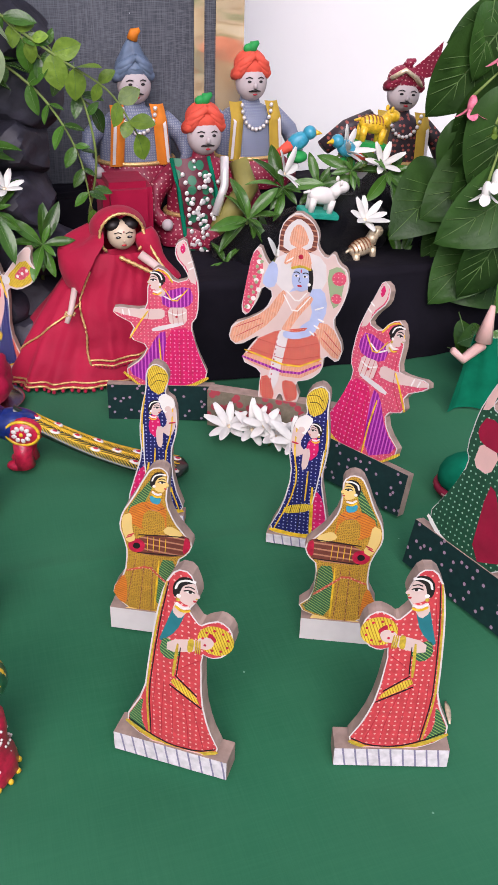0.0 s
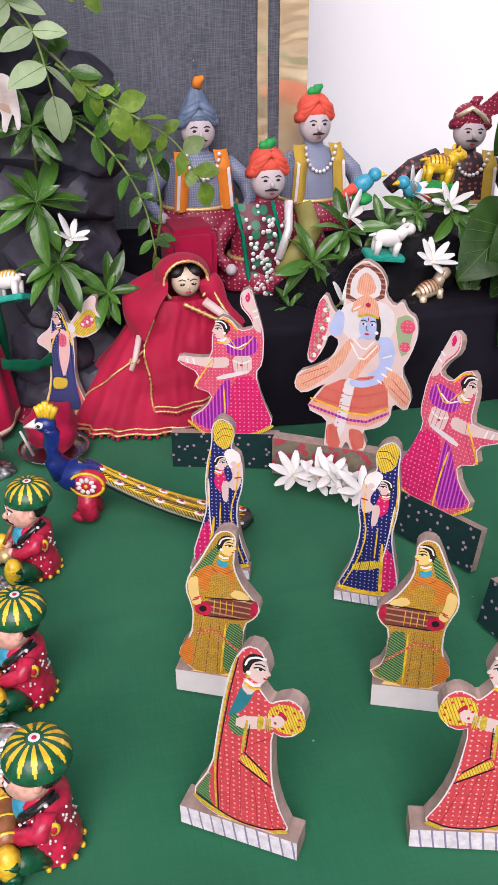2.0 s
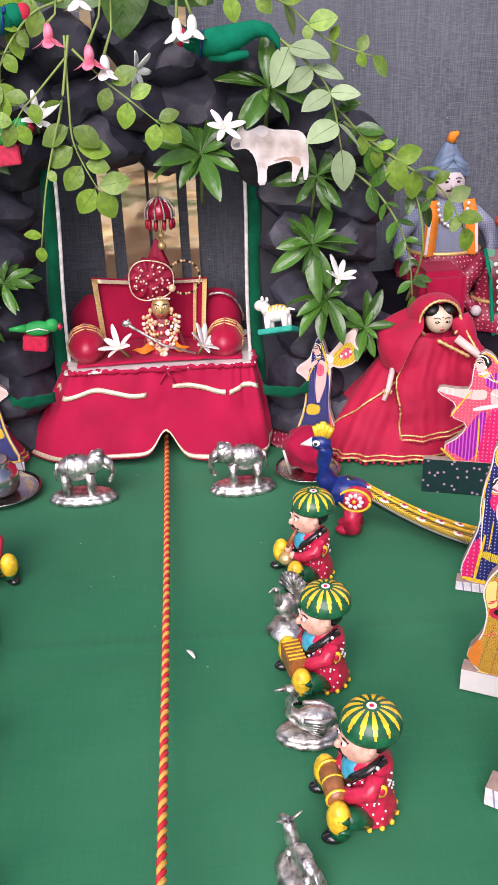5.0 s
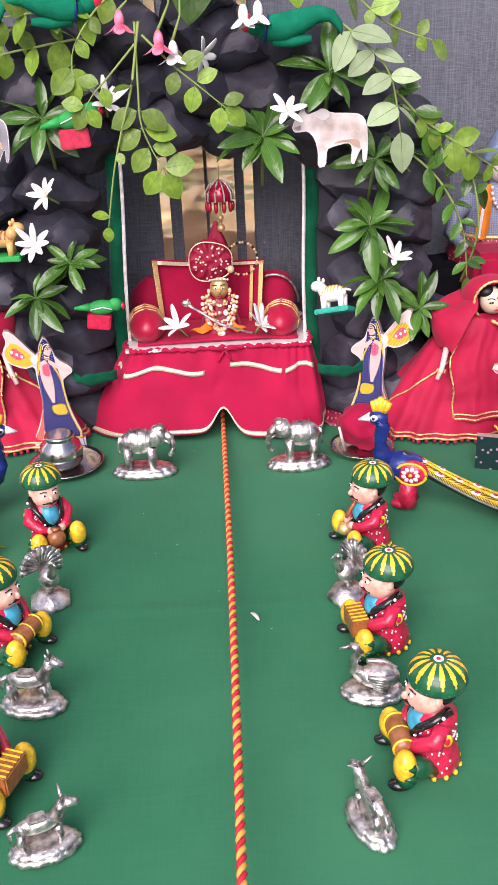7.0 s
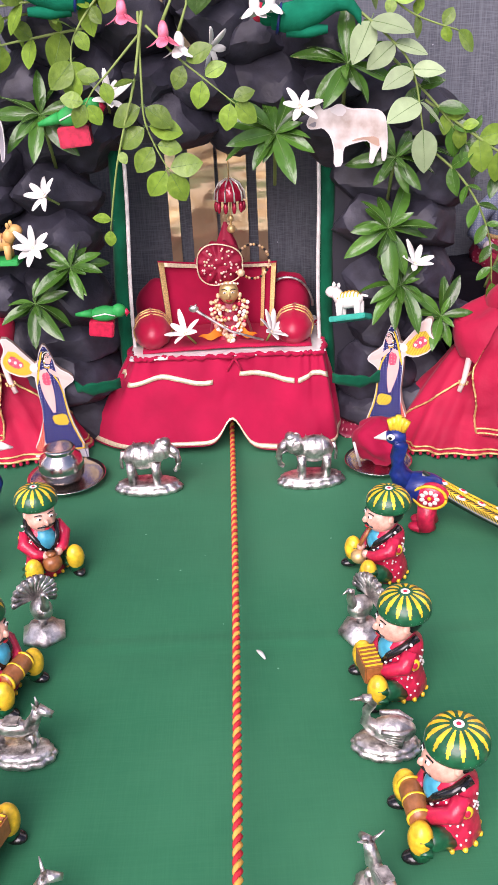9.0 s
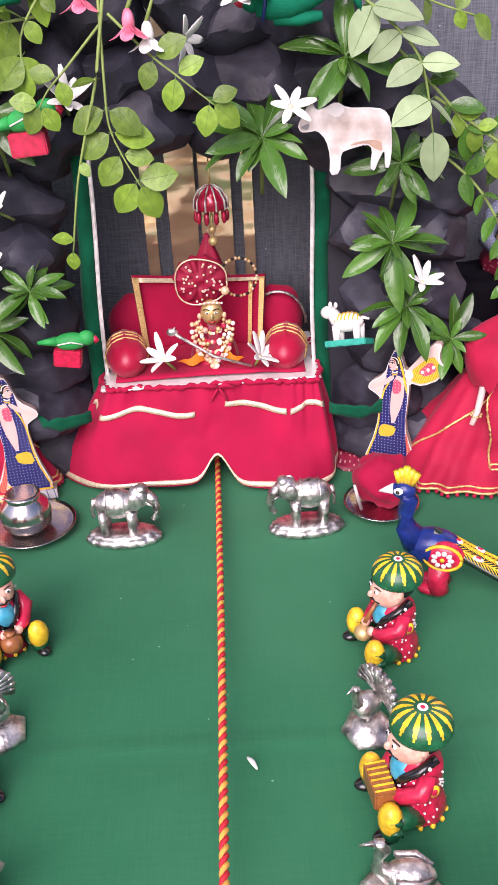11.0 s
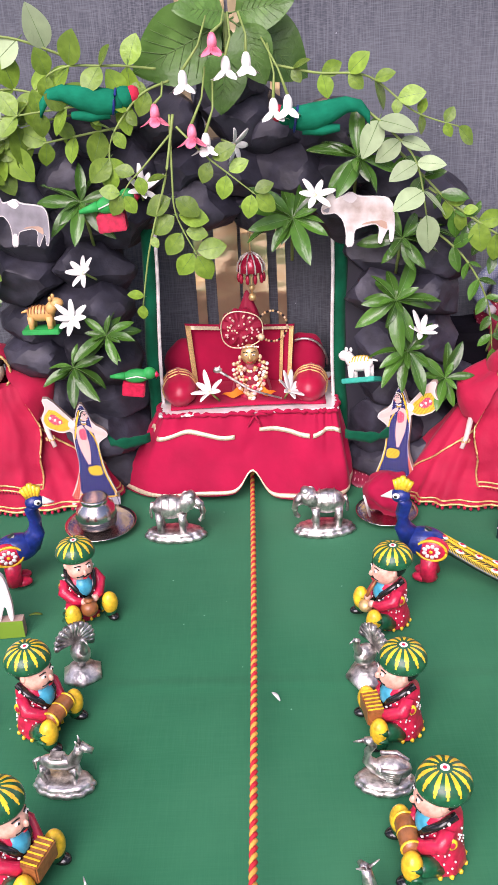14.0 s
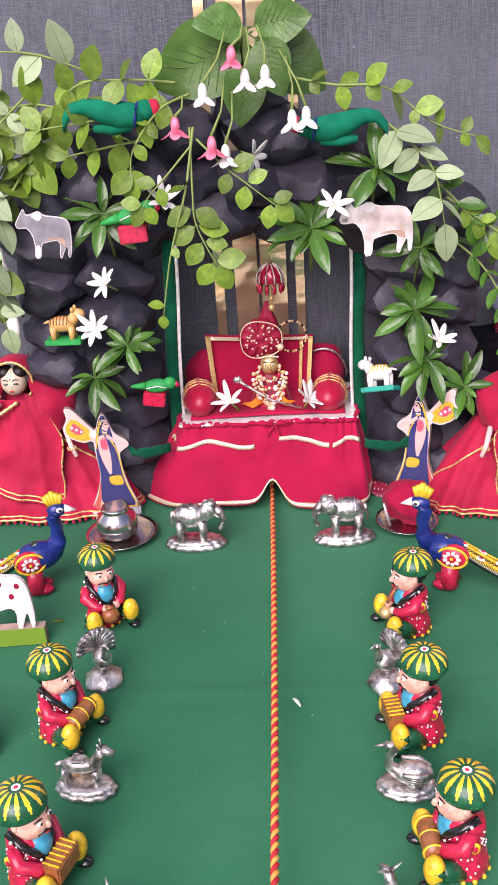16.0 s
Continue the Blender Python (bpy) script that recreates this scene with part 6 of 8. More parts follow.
thing("wrapped_pot", mo, pose(0.138, -0.176, 0.004), "pot wrapped in crumpled dark red cloth on a plate", "pot")


mo = Mold()
mo.tube([(0, 0, 0), (-0.004, -0.006, 0.016), (-0.0075, -0.011, 0.03)], [0.0014, 0.0013, 0.0011], PAPER, 8)
thing("paper_stick", mo, pose(0.118, -0.19, 0.006), "thin white paper stick leaning on the plate", "stick")

# ---- leaves and flowers ----
def leaf_mesh(name, m, wide, tip=1.0, sag=0.25, fold=0.25, n=10, wave=0.0):
    """A leaf one unit long along x, folded along its midrib."""
    mo = Mold()
    cols = 4

    def at(u, v):
        w = wide * (math.sin(math.pi * u ** tip) ** 0.8) * 0.5 + 0.004
        s = 2 * v - 1
        return (u, s * w, -sag * u * u + fold * abs(s) * w + wave * math.sin(9 * u + 2 * s) * abs(s))

    mo.grid(n, cols, at, m)
    mo.tube([(u / 6, 0, -sag * (u / 6) ** 2 + 0.002) for u in range(-1, 7)], [0.012 - 0.0014 * k for k in range(8)], VEIN, 5)
    if wide > 0.7 and n > 12:
        for k in range(1, 7):
            for q in (-1, 1):
                u0, u1 = 0.1 * k, min(0.97, 0.1 * k + 0.24)
                w = wide * 0.5 * math.sin(math.pi * u1 ** tip) ** 0.8 * 0.86
                mo.tube([(u0 + (u1 - u0) * t, q * w * t, -sag * (u0 + (u1 - u0) * t) ** 2 + fold * w * t + 0.003) for t in (0, 0.35, 0.7, 1)], [0.006, 0.005, 0.004, 0.002], VEIN, 4)
    return mo.mesh(name)


LANCE = leaf_mesh("leaf", LEAF_DARK, 0.3, 1.2, 0.3, 0.4, 12, 0.01)
LANCE_MID = leaf_mesh("leaf", LEAF_MID, 0.3, 0.85, 0.3)
OVAL = leaf_mesh("leaf", LEAF_MID, 0.72, 0.95, 0.15, 0.12)
OVAL_DARK = leaf_mesh("leaf", LEAF_DARK, 0.5, 0.9, 0.2, 0.2)
PALE = leaf_mesh("leaf", LEAF_PALE, 0.6, 0.8, 0.15, 0.12)
BIG = leaf_mesh("leaf", LEAF_BIG, 0.72, 0.75, 0.25, 0.2, 16, 0.02)
BROAD = leaf_mesh("leaf", LEAF_BROAD, 0.78, 0.75, 0.2, 0.2, 16, 0.02)
lr = random.Random(11)


def put_leaf(parent, me, p, d, size, roll=0.0, up=Vector((0, -0.7, 0.7))):
    """A leaf from p along d, its face towards up."""
    d = Vector(d).normalized()
    z = (up - d * up.dot(d)).normalized()
    y = z.cross(d)
    r = Matrix((d, y, z)).transposed().to_4x4() @ Matrix.Rotation(roll, 4, "X")
    ob = new("leaf", me)
    ob.parent = parent
    ob.matrix_basis = Matrix.Translation(p) @ r @ Matrix.Diagonal((size, size, size, 1))
    return ob


def whorl(p, size, n=9, me=LANCE, aim=(0, -0.8, 0.6), label="sprig of glossy dark green pointed leaves between paper rocks"):
    """A rosette of pointed leaves on a short twig."""
    aim = Vector(aim).normalized()
    side = aim.cross(Vector((0, 0, 1))).normalized()
    over = side.cross(aim)
    ob = holder("leaf_sprig", Matrix.Translation(p), label, "leaf sprig", "leaf sprigs")
    mo = Mold()
    mo.tube([Vector((0, 0, 0)), -aim * 0.02 + Vector((0, 0, -0.006)), -aim * 0.045 + Vector((0, 0, -0.02))], 0.0016, STEM, 6)
    part("twig", mo, ob)
    a0 = lr.uniform(0, 6)
    for k in range(n + 3):
        inner = k >= n
        a = a0 + 2 * math.pi * k / (3 if inner else n) + lr.uniform(-0.4, 0.4)
        d = side * math.cos(a) + over * math.sin(a) + aim * (1.1 if inner else lr.uniform(-0.05, 0.75)) + Vector((0, 0, -0.15))
        put_leaf(ob, me, aim * 0.002, d, size * (lr.uniform(0.4, 0.6) if inner else lr.uniform(0.55, 1.2)), lr.uniform(-0.6, 0.6), aim + Vector((0, 0, 0.3)))
    return ob


def vine(pts, me, size, gap=0.018, label="trailing vine with small oval green leaves", pair=True, spread=0.8, thick=0.0011):
    """A stem through pts with leaves along it."""
    pts = [Vector(p) for p in pts]
    ob = holder("vine", Matrix.Translation(pts[0]), label, "vine", "vines")
    path = []
    for i in range(len(pts) - 1):
        p0, p1, p2, p3 = pts[max(i - 1, 0)], pts[i], pts[i + 1], pts[min(i + 2, len(pts) - 1)]
        for k in range(8):
            t = k / 8
            path.append(0.5 * ((2 * p1) + (p2 - p0) * t + (2 * p0 - 5 * p1 + 4 * p2 - p3) * t * t + (3 * p1 - p0 - 3 * p2 + p3) * t ** 3) - pts[0])
    path.append(pts[-1] - pts[0])
    mo = Mold()
    mo.tube(path, [thick * (1.2 - 0.6 * k / len(path)) for k in range(len(path))], STEM, 6)
    part("stem", mo, ob)
    run, side = 0.0, 1
    for k in range(1, len(path)):
        run += (path[k] - path[k - 1]).length
        if run > gap:
            run = 0.0
            d = (path[k] - path[k - 1]).normalized()
            s = d.cross(Vector((0, -1, 0)))
            s = s.normalized() if s.length > 0.01 else Vector((1, 0, 0))
            for q in (1, -1) if pair else (side,):
                way = d * lr.uniform(-0.1, 0.9) + s * q * spread + Vector((lr.uniform(-0.3, 0.3), lr.uniform(-0.6, 0.1), lr.uniform(-0.6, 0.3)))
                put_leaf(ob, me, path[k], way, size * lr.uniform(0.55, 1.2), lr.uniform(-0.8, 0.8))
            side = -side
    put_leaf(ob, me, path[-1], path[-1] - path[-2] + Vector((0, 0, -0.002)), size)
    return ob


for x, z, s, n, y in ((0.111, 0.339, 0.048, 9, -0.132), (0.152, 0.265, 0.042, 8, -0.13), (0.148, 0.206, 0.046, 9, -0.13), (0.16, 0.155, 0.042, 8, -0.132), (0.052, 0.289, 0.044, 13, -0.134), (-0.138, 0.312, 0.04, 8, -0.13), (-0.13, 0.186, 0.037, 9, -0.132), (-0.166, 0.154, 0.04, 7, -0.13), (0.199, 0.122, 0.036, 6, -0.125)):
    whorl((x, y, z), 0.95 * s, n + 3)
S = "leafy sprig stuck into the black heap among the dolls"
for x, y, z, s, n in ((0.43, -0.1, 0.152, 0.04, 8), (0.392, -0.112, 0.128, 0.036, 8), (0.405, -0.115, 0.105, 0.03, 7), (0.365, -0.13, 0.092, 0.028, 7), (0.47, -0.09, 0.15, 0.034, 7), (0.538, -0.1, 0.16, 0.036, 7), (0.5, -0.1, 0.165, 0.03, 6), (0.545, -0.135, 0.085, 0.036, 7)):
    whorl((x, y, z), s, n, label=S, aim=(-0.1, -0.75, 0.65))

# the vine that hangs over the arch, and those at both sides
def pinnate(pts, size, pairs, label="hanging compound leaf with paired oval green leaflets", from_u=0.25):
    """A thin stalk with leaflets set in pairs along it and one at its end."""
    ob = holder("compound_leaf", Matrix.Translation(pts[0]), label, "leaf stalk", "compound leaves")
    base = Vector(pts[0])
    path = [thread(pts, k / 30) - base for k in range(31)]
    mo = Mold()
    mo.tube(path, [0.0011 - 0.0006 * k / 30 for k in range(31)], STEM, 6)
    part("stalk", mo, ob)
    for k in range(pairs):
        u = from_u + (0.94 - from_u) * k / max(1, pairs - 1)
        p, q = thread(pts, u) - base, thread(pts, min(1, u + 0.04)) - thread(pts, u - 0.04)
        d = q.normalized()
        side = d.cross(Vector((0, -1, 0))).normalized()
        for w in (1, -1):
            way = d * lr.uniform(0.3, 0.6) + side * w + Vector((0, lr.uniform(-0.2, 0.1), lr.uniform(-0.15, 0.1)))
            put_leaf(ob, OVAL, p + way * 0.002, way, size * lr.uniform(0.8, 1.15), lr.uniform(-0.25, 0.25), Vector((0, -0.9, 0.4)))
    put_leaf(ob, OVAL, path[-1], path[-1] - path[-3], size * 1.05, 0.0, Vector((0, -0.9, 0.4)))
    return ob


pinnate([(-0.05, -0.15, 0.385), (-0.051, -0.163, 0.334), (-0.051, -0.165, 0.31), (-0.045, -0.166, 0.291), (-0.034, -0.166, 0.268)], 0.024, 4, from_u=0.38)
pinnate([(-0.045, -0.15, 0.375), (-0.021, -0.163, 0.352), (-0.004, -0.165, 0.338), (0.02, -0.165, 0.318)], 0.021, 3, from_u=0.4)
pinnate([(-0.05, -0.15, 0.37), (-0.075, -0.16, 0.345), (-0.088, -0.16, 0.333), (-0.096, -0.16, 0.322)], 0.019, 2, from_u=0.45)
vine([(-0.047, -0.15, 0.385), (-0.056, -0.165, 0.338), (-0.066, -0.166, 0.308), (-0.077, -0.166, 0.272), (-0.087, -0.165, 0.225)], OVAL, 0.014, 0.05, pair=False)
for k, (a, b, c, d) in enumerate((
    ((-0.06, -0.13, 0.42), (-0.1, -0.14, 0.425), (-0.15, -0.14, 0.42), (-0.2, -0.13, 0.36)),
    ((-0.07, -0.13, 0.4), (-0.13, -0.145, 0.395), (-0.18, -0.145, 0.39), (-0.25, -0.13, 0.38)),
    ((-0.1, -0.12, 0.39), (-0.15, -0.13, 0.385), (-0.2, -0.13, 0.375), (-0.26, -0.12, 0.345)),
    ((-0.13, -0.12, 0.43), (-0.18, -0.13, 0.45), (-0.23, -0.13, 0.45), (-0.29, -0.12, 0.42)),
    ((-0.19, -0.12, 0.42), (-0.23, -0.14, 0.38), (-0.25, -0.14, 0.32), (-0.25, -0.13, 0.25)),
    ((-0.16, -0.12, 0.41), (-0.22, -0.13, 0.36), (-0.245, -0.13, 0.31), (-0.25, -0.125, 0.24)))):
    vine([a, b, c, d], (OVAL, OVAL, LANCE_MID, PALE, PALE, OVAL)[k], (0.034, 0.03, 0.034, 0.038, 0.034, 0.028)[k], 0.019, pair=k not in (2, 3))
for a, b, c, d, s, me in (((-0.14, -0.12, 0.395), (-0.19, -0.125, 0.41), (-0.24, -0.125, 0.395), (-0.28, -0.12, 0.35), 0.036, OVAL), ((-0.09, -0.125, 0.375), (-0.13, -0.13, 0.37), (-0.18, -0.13, 0.36), (-0.23, -0.12, 0.33), 0.024, OVAL), ((-0.2, -0.13, 0.36), (-0.235, -0.14, 0.31), (-0.25, -0.14, 0.27), (-0.245, -0.13, 0.21), 0.03, PALE), ((-0.05, -0.13, 0.41), (-0.075, -0.145, 0.4), (-0.1, -0.15, 0.37), (-0.105, -0.15, 0.345), 0.022, OVAL)):
    vine([a, b, c, d], me, s, 0.02, pair=me is OVAL)
vine([(0.03, -0.11, 0.42), (0.075, -0.125, 0.41), (0.12, -0.13, 0.405), (0.16, -0.13, 0.375), (0.2, -0.125, 0.36)], OVAL, 0.022, 0.022)
vine([(0.11, -0.13, 0.385), (0.14, -0.145, 0.36), (0.16, -0.15, 0.335), (0.17, -0.15, 0.29)], PALE, 0.036, 0.022)
vine([(0.14, -0.13, 0.35), (0.18, -0.135, 0.31), (0.215, -0.13, 0.27), (0.25, -0.12, 0.235)], OVAL_DARK, 0.026, 0.016)
vine([(0.17, -0.12, 0.28), (0.21, -0.13, 0.245), (0.235, -0.13, 0.2), (0.245, -0.12, 0.15)], OVAL_DARK, 0.022, 0.016)
vine([(0.175, -0.13, 0.31), (0.225, -0.14, 0.275), (0.262, -0.14, 0.25), (0.285, -0.135, 0.215)], OVAL, 0.024, 0.017)
vine([(0.245, -0.1, 0.14), (0.25, -0.13, 0.2), (0.235, -0.13, 0.26), (0.2, -0.13, 0.3)], OVAL_DARK, 0.018, 0.03, pair=False)


# the large leaves over the arch and at the side
def leaf_spray(name_label, p, rows, me=BIG, twig=((0, 0, 0), (0, 0.02, -0.05))):
    ob = holder("leaf_branch", Matrix.Translation(p), name_label, "leaf branch", "leaf branches")
    mo = Mold()
    mo.tube([Vector(t) for t in twig], 0.0022, STEM, 6)
    part("twig", mo, ob)
    for q, d, s in rows:
        put_leaf(ob, me, Vector(q), d, s, lr.uniform(-0.3, 0.3), Vector((lr.uniform(-0.2, 0.2), -1, 0.35)))
    return ob


leaf_spray("large veined dark green leaves standing above the paper arch", (0.0, -0.1, 0.43), [((-0.005, 0, 0.02), (-0.8, -0.1, -0.35), 0.085), ((0.0, 0.01, 0.02), (-0.35, 0, -0.8), 0.06), ((0.01, 0, 0.02), (0.75, -0.1, -0.5), 0.075), ((0.01, -0.01, 0.03), (0.8, -0.4, 0.1), 0.05), ((0.0, -0.01, 0.03), (-0.7, -0.4, 0.15), 0.045), ((0.015, -0.02, 0.02), (0.3, -0.3, -0.9), 0.05), ((0.0, -0.02, 0.0), (-0.1, -0.3, -0.9), 0.05)], BROAD, twig=((0, 0, 0.03), (0, 0.005, -0.03), (0, 0.02, -0.08)))
rows = []
for k in range(64):
    h = lr.random()
    q = (lr.uniform(0.0, 0.1) + 0.02 * h * h, lr.uniform(-0.02, 0.04), 0.012 + 0.25 * h)
    rows.append((q, (lr.uniform(-0.7, 0.45), lr.uniform(-0.5, 0.0), lr.uniform(-1.1, -0.1)), lr.uniform(0.06, 0.1)))
rows += [((0.02, -0.045, 0.2), (-0.35, -0.1, -1), 0.1), ((0.04, -0.05, 0.12), (-0.9, -0.2, -0.5), 0.1), ((0.05, -0.045, 0.26), (-0.3, -0.2, -1), 0.1), ((0.03, -0.045, 0.09), (-0.5, -0.2, -1), 0.09), ((0.09, -0.05, 0.17), (-0.4, -0.2, -0.9), 0.11)]
leaf_spray("branch of broad dark green leaves with drooping buds", (0.584, -0.165, 0.06), rows, twig=((0.05, 0, -0.058), (0.055, 0, 0.08), (0.08, -0.01, 0.25)))
rows = [((lr.uniform(-0.03, 0.06), lr.uniform(-0.03, 0.02), lr.uniform(0.0, 0.09)), (lr.uniform(-0.8, 0.8), -0.5, lr.uniform(-0.7, 0.3)), lr.uniform(0.035, 0.06)) for _ in range(16)]
leaf_spray("low branch of green leaves beside the steps", (0.59, -0.235, 0.02), rows, OVAL_DARK, ((0, 0, -0.018), (0.01, 0, 0.09)))


def petals(mo, m, n, length, width, cup):
    for k in range(n):
        a = 2 * math.pi * k / n + lr.uniform(-0.15, 0.15)
        l = length * lr.uniform(0.85, 1.1)
        for_z = cup * lr.uniform(0.6, 1.3)
        c, s = math.cos(a), math.sin(a)

        def at(u, v):
            w = width * math.sin(math.pi * (0.08 + 0.86 * u)) ** 0.7 * (v - 0.5)
            r = l * u
            return (c * r - s * w, s * r + c * w, for_z * u * l - 0.5 * l * u * u * 0.5 + 0.3 * abs(v - 0.5) * width)

        mo.grid(6, 2, at, m)


def white_flower(p, aim=(0, -0.8, 0.5), size=0.02, label="fallen white star-shaped jasmine flower"):
    ob = holder("white_flower", look(p, Vector(p) - Vector(aim)), label, "flower", "white flowers")
    mo = Mold()
    petals(mo, PETAL_WHITE, lr.choice((6, 7, 8)), size, size * 0.36, lr.uniform(0.5, 1.3))
    part("petals", mo, ob, solid=0.0004)
    mo = Mold()
    mo.ball((0, 0, 0.001), size * 0.12, PALE_GOLD, 8, 6)
    mo.tube([(0, 0, 0), (0.001, 0, -0.006), (0.003, 0, -0.014)], 0.0011, STEM, 6)
    part("calyx", mo, ob)


for x, z, y in ((0.002, 0.358, -0.145), (0.072, 0.31, -0.142), (-0.08, 0.322, -0.145), (-0.143, 0.248, -0.132), (-0.16, 0.205, -0.132), (0.172, 0.173, -0.13)):
    white_flower((x, y, z), (lr.uniform(-0.9, 0.9), -0.6, lr.uniform(-0.3, 0.9)), 0.017)
white_flower((-0.036, -0.098, 0.107), (-0.5, -0.5, 0.9), 0.018, "white jasmine flower laid on the throne")
white_flower((0.044, -0.1, 0.105), (0.5, -0.4, 0.9), 0.018, "white jasmine flower laid on the throne")
for x, y, z in ((0.322, -0.292, 0.012), (0.338, -0.304, 0.013), (0.352, -0.318, 0.012), (0.366, -0.330, 0.013), (0.346, -0.312, 0.02)):
    white_flower((x, y, z), (lr.uniform(-0.7, 0.7), -0.5, 0.8), 0.02, "white jasmine flower laid before the cutout base")
for x, y, z in ((0.497, -0.085, 0.18), (0.537, -0.09, 0.166), (0.5, -0.14, 0.128), (0.405, -0.16, 0.105), (0.43, -0.1, 0.165)):
    white_flower((x, y, z), (lr.uniform(-0.6, 0.6), -0.6, 0.6), 0.02, "white jasmine flower among the leaves")


def bell(p, m, top, size=0.0135):
    """A drooping flower on a long tube."""
    pink = m is PETAL_PINK
    ob = holder("hanging_flower", Matrix.Translation(p), ("pink" if pink else "white") + " creeper flower drooping on a long thin stalk", "flower", "hanging flowers")
    mo = Mold()
    t = Vector(top) - Vector(p)
    mo.tube([t, t * 0.5 + Vector((0.003, -0.004, 0)), (0, 0, 0.004)], [0.0009, 0.0009, 0.0014], STEM, 6)
    part("stalk", mo, ob)
    mo = Mold()
    mo.ball((0, 0, -size * 0.25), (size * 0.3, size * 0.3, size * 0.6), m, 12, 8)
    for k in range(5):
        a = k * 1.257 + lr.random()
        c, s = math.cos(a), math.sin(a)
        mo.grid(5, 2, lambda u, v: (c * size * (0.15 + 0.85 * u) - s * size * 0.7 * (v - 0.5) * math.sin(math.pi * (0.15 + 0.8 * u)), s * size * (0.15 + 0.85 * u) + c * size * 0.7 * (v - 0.5) * math.sin(math.pi * (0.15 + 0.8 * u)), -size * (0.4 + 1.0 * u - 0.4 * u * u)), m)
    part("bloom", mo, ob)


for (x, y, z), m, top in (((-0.036, -0.155, 0.415), PETAL_WHITE, (-0.015, -0.13, 0.458)), ((-0.01, -0.155, 0.442), PETAL_PINK, (0.0, -0.13, 0.462)), ((0.0, -0.155, 0.424), PETAL_WHITE, (0.003, -0.13, 0.46)), ((0.017, -0.15, 0.426), PETAL_WHITE, (0.012, -0.13, 0.46)), ((0.05, -0.155, 0.392), PETAL_WHITE, (0.03, -0.13, 0.44)), ((0.038, -0.155, 0.39), PETAL_WHITE, (0.035, -0.13, 0.435)), ((-0.031, -0.165, 0.374), PETAL_PINK, (-0.018, -0.14, 0.42)), ((-0.02, -0.16, 0.366), PETAL_WHITE, (-0.012, -0.14, 0.41)), ((-0.062, -0.15, 0.39), PETAL_PINK, (-0.055, -0.135, 0.41))):
    bell(p=(x, y, z), m=m, top=top)
for (x, y, z), m, top in (((0.562, -0.2, 0.245), PETAL_PINK, (0.6, -0.19, 0.29)), ((0.585, -0.2, 0.285), PETAL_PINK, (0.6, -0.19, 0.295)), ((0.578, -0.23, 0.19), PETAL_WHITE, (0.59, -0.2, 0.24)), ((0.57, -0.23, 0.18), PETAL_WHITE, (0.59, -0.2, 0.235)), ((0.575, -0.22, 0.225), LEAF_MID, (0.585, -0.2, 0.26))):
    bell(p=(x, y, z), m=m, top=top, size=0.014 if m is not LEAF_MID else 0.007)

# ---- heap under the sprigs ----
GLOSSY_BLACK = mat("black_plastic", (0.008, 0.008, 0.011), 0.25, var=0.3, grain=30, bump=0.9, bump_scale=60, dist=0.005)
heap = holder("black_heap", pose(0, 0, 0), "heap of crumpled shiny black plastic on the steps", "plastic heap")
for k, (x, y, z, s) in enumerate(((0.4, -0.11, 0.09, 0.045), (0.45, -0.09, 0.1, 0.05), (0.5, -0.1, 0.105, 0.05), (0.55, -0.08, 0.115, 0.05), (0.6, -0.07, 0.12, 0.045), (0.48, -0.14, 0.07, 0.04), (0.54, -0.14, 0.07, 0.04), (0.42, -0.15, 0.07, 0.035), (0.59, -0.14, 0.07, 0.05))):
    me = ROCKS[k % 9].copy()
    me.materials.clear()
    me.materials.append(GLOSSY_BLACK)
    ob = new("plastic_fold", me)
    ob.parent = heap
    ob.matrix_basis = pose(x, y, z, 20 * k, 31 * k, 47 * k) @ Matrix.Diagonal((s, s * 0.8, s * 0.85, 1))

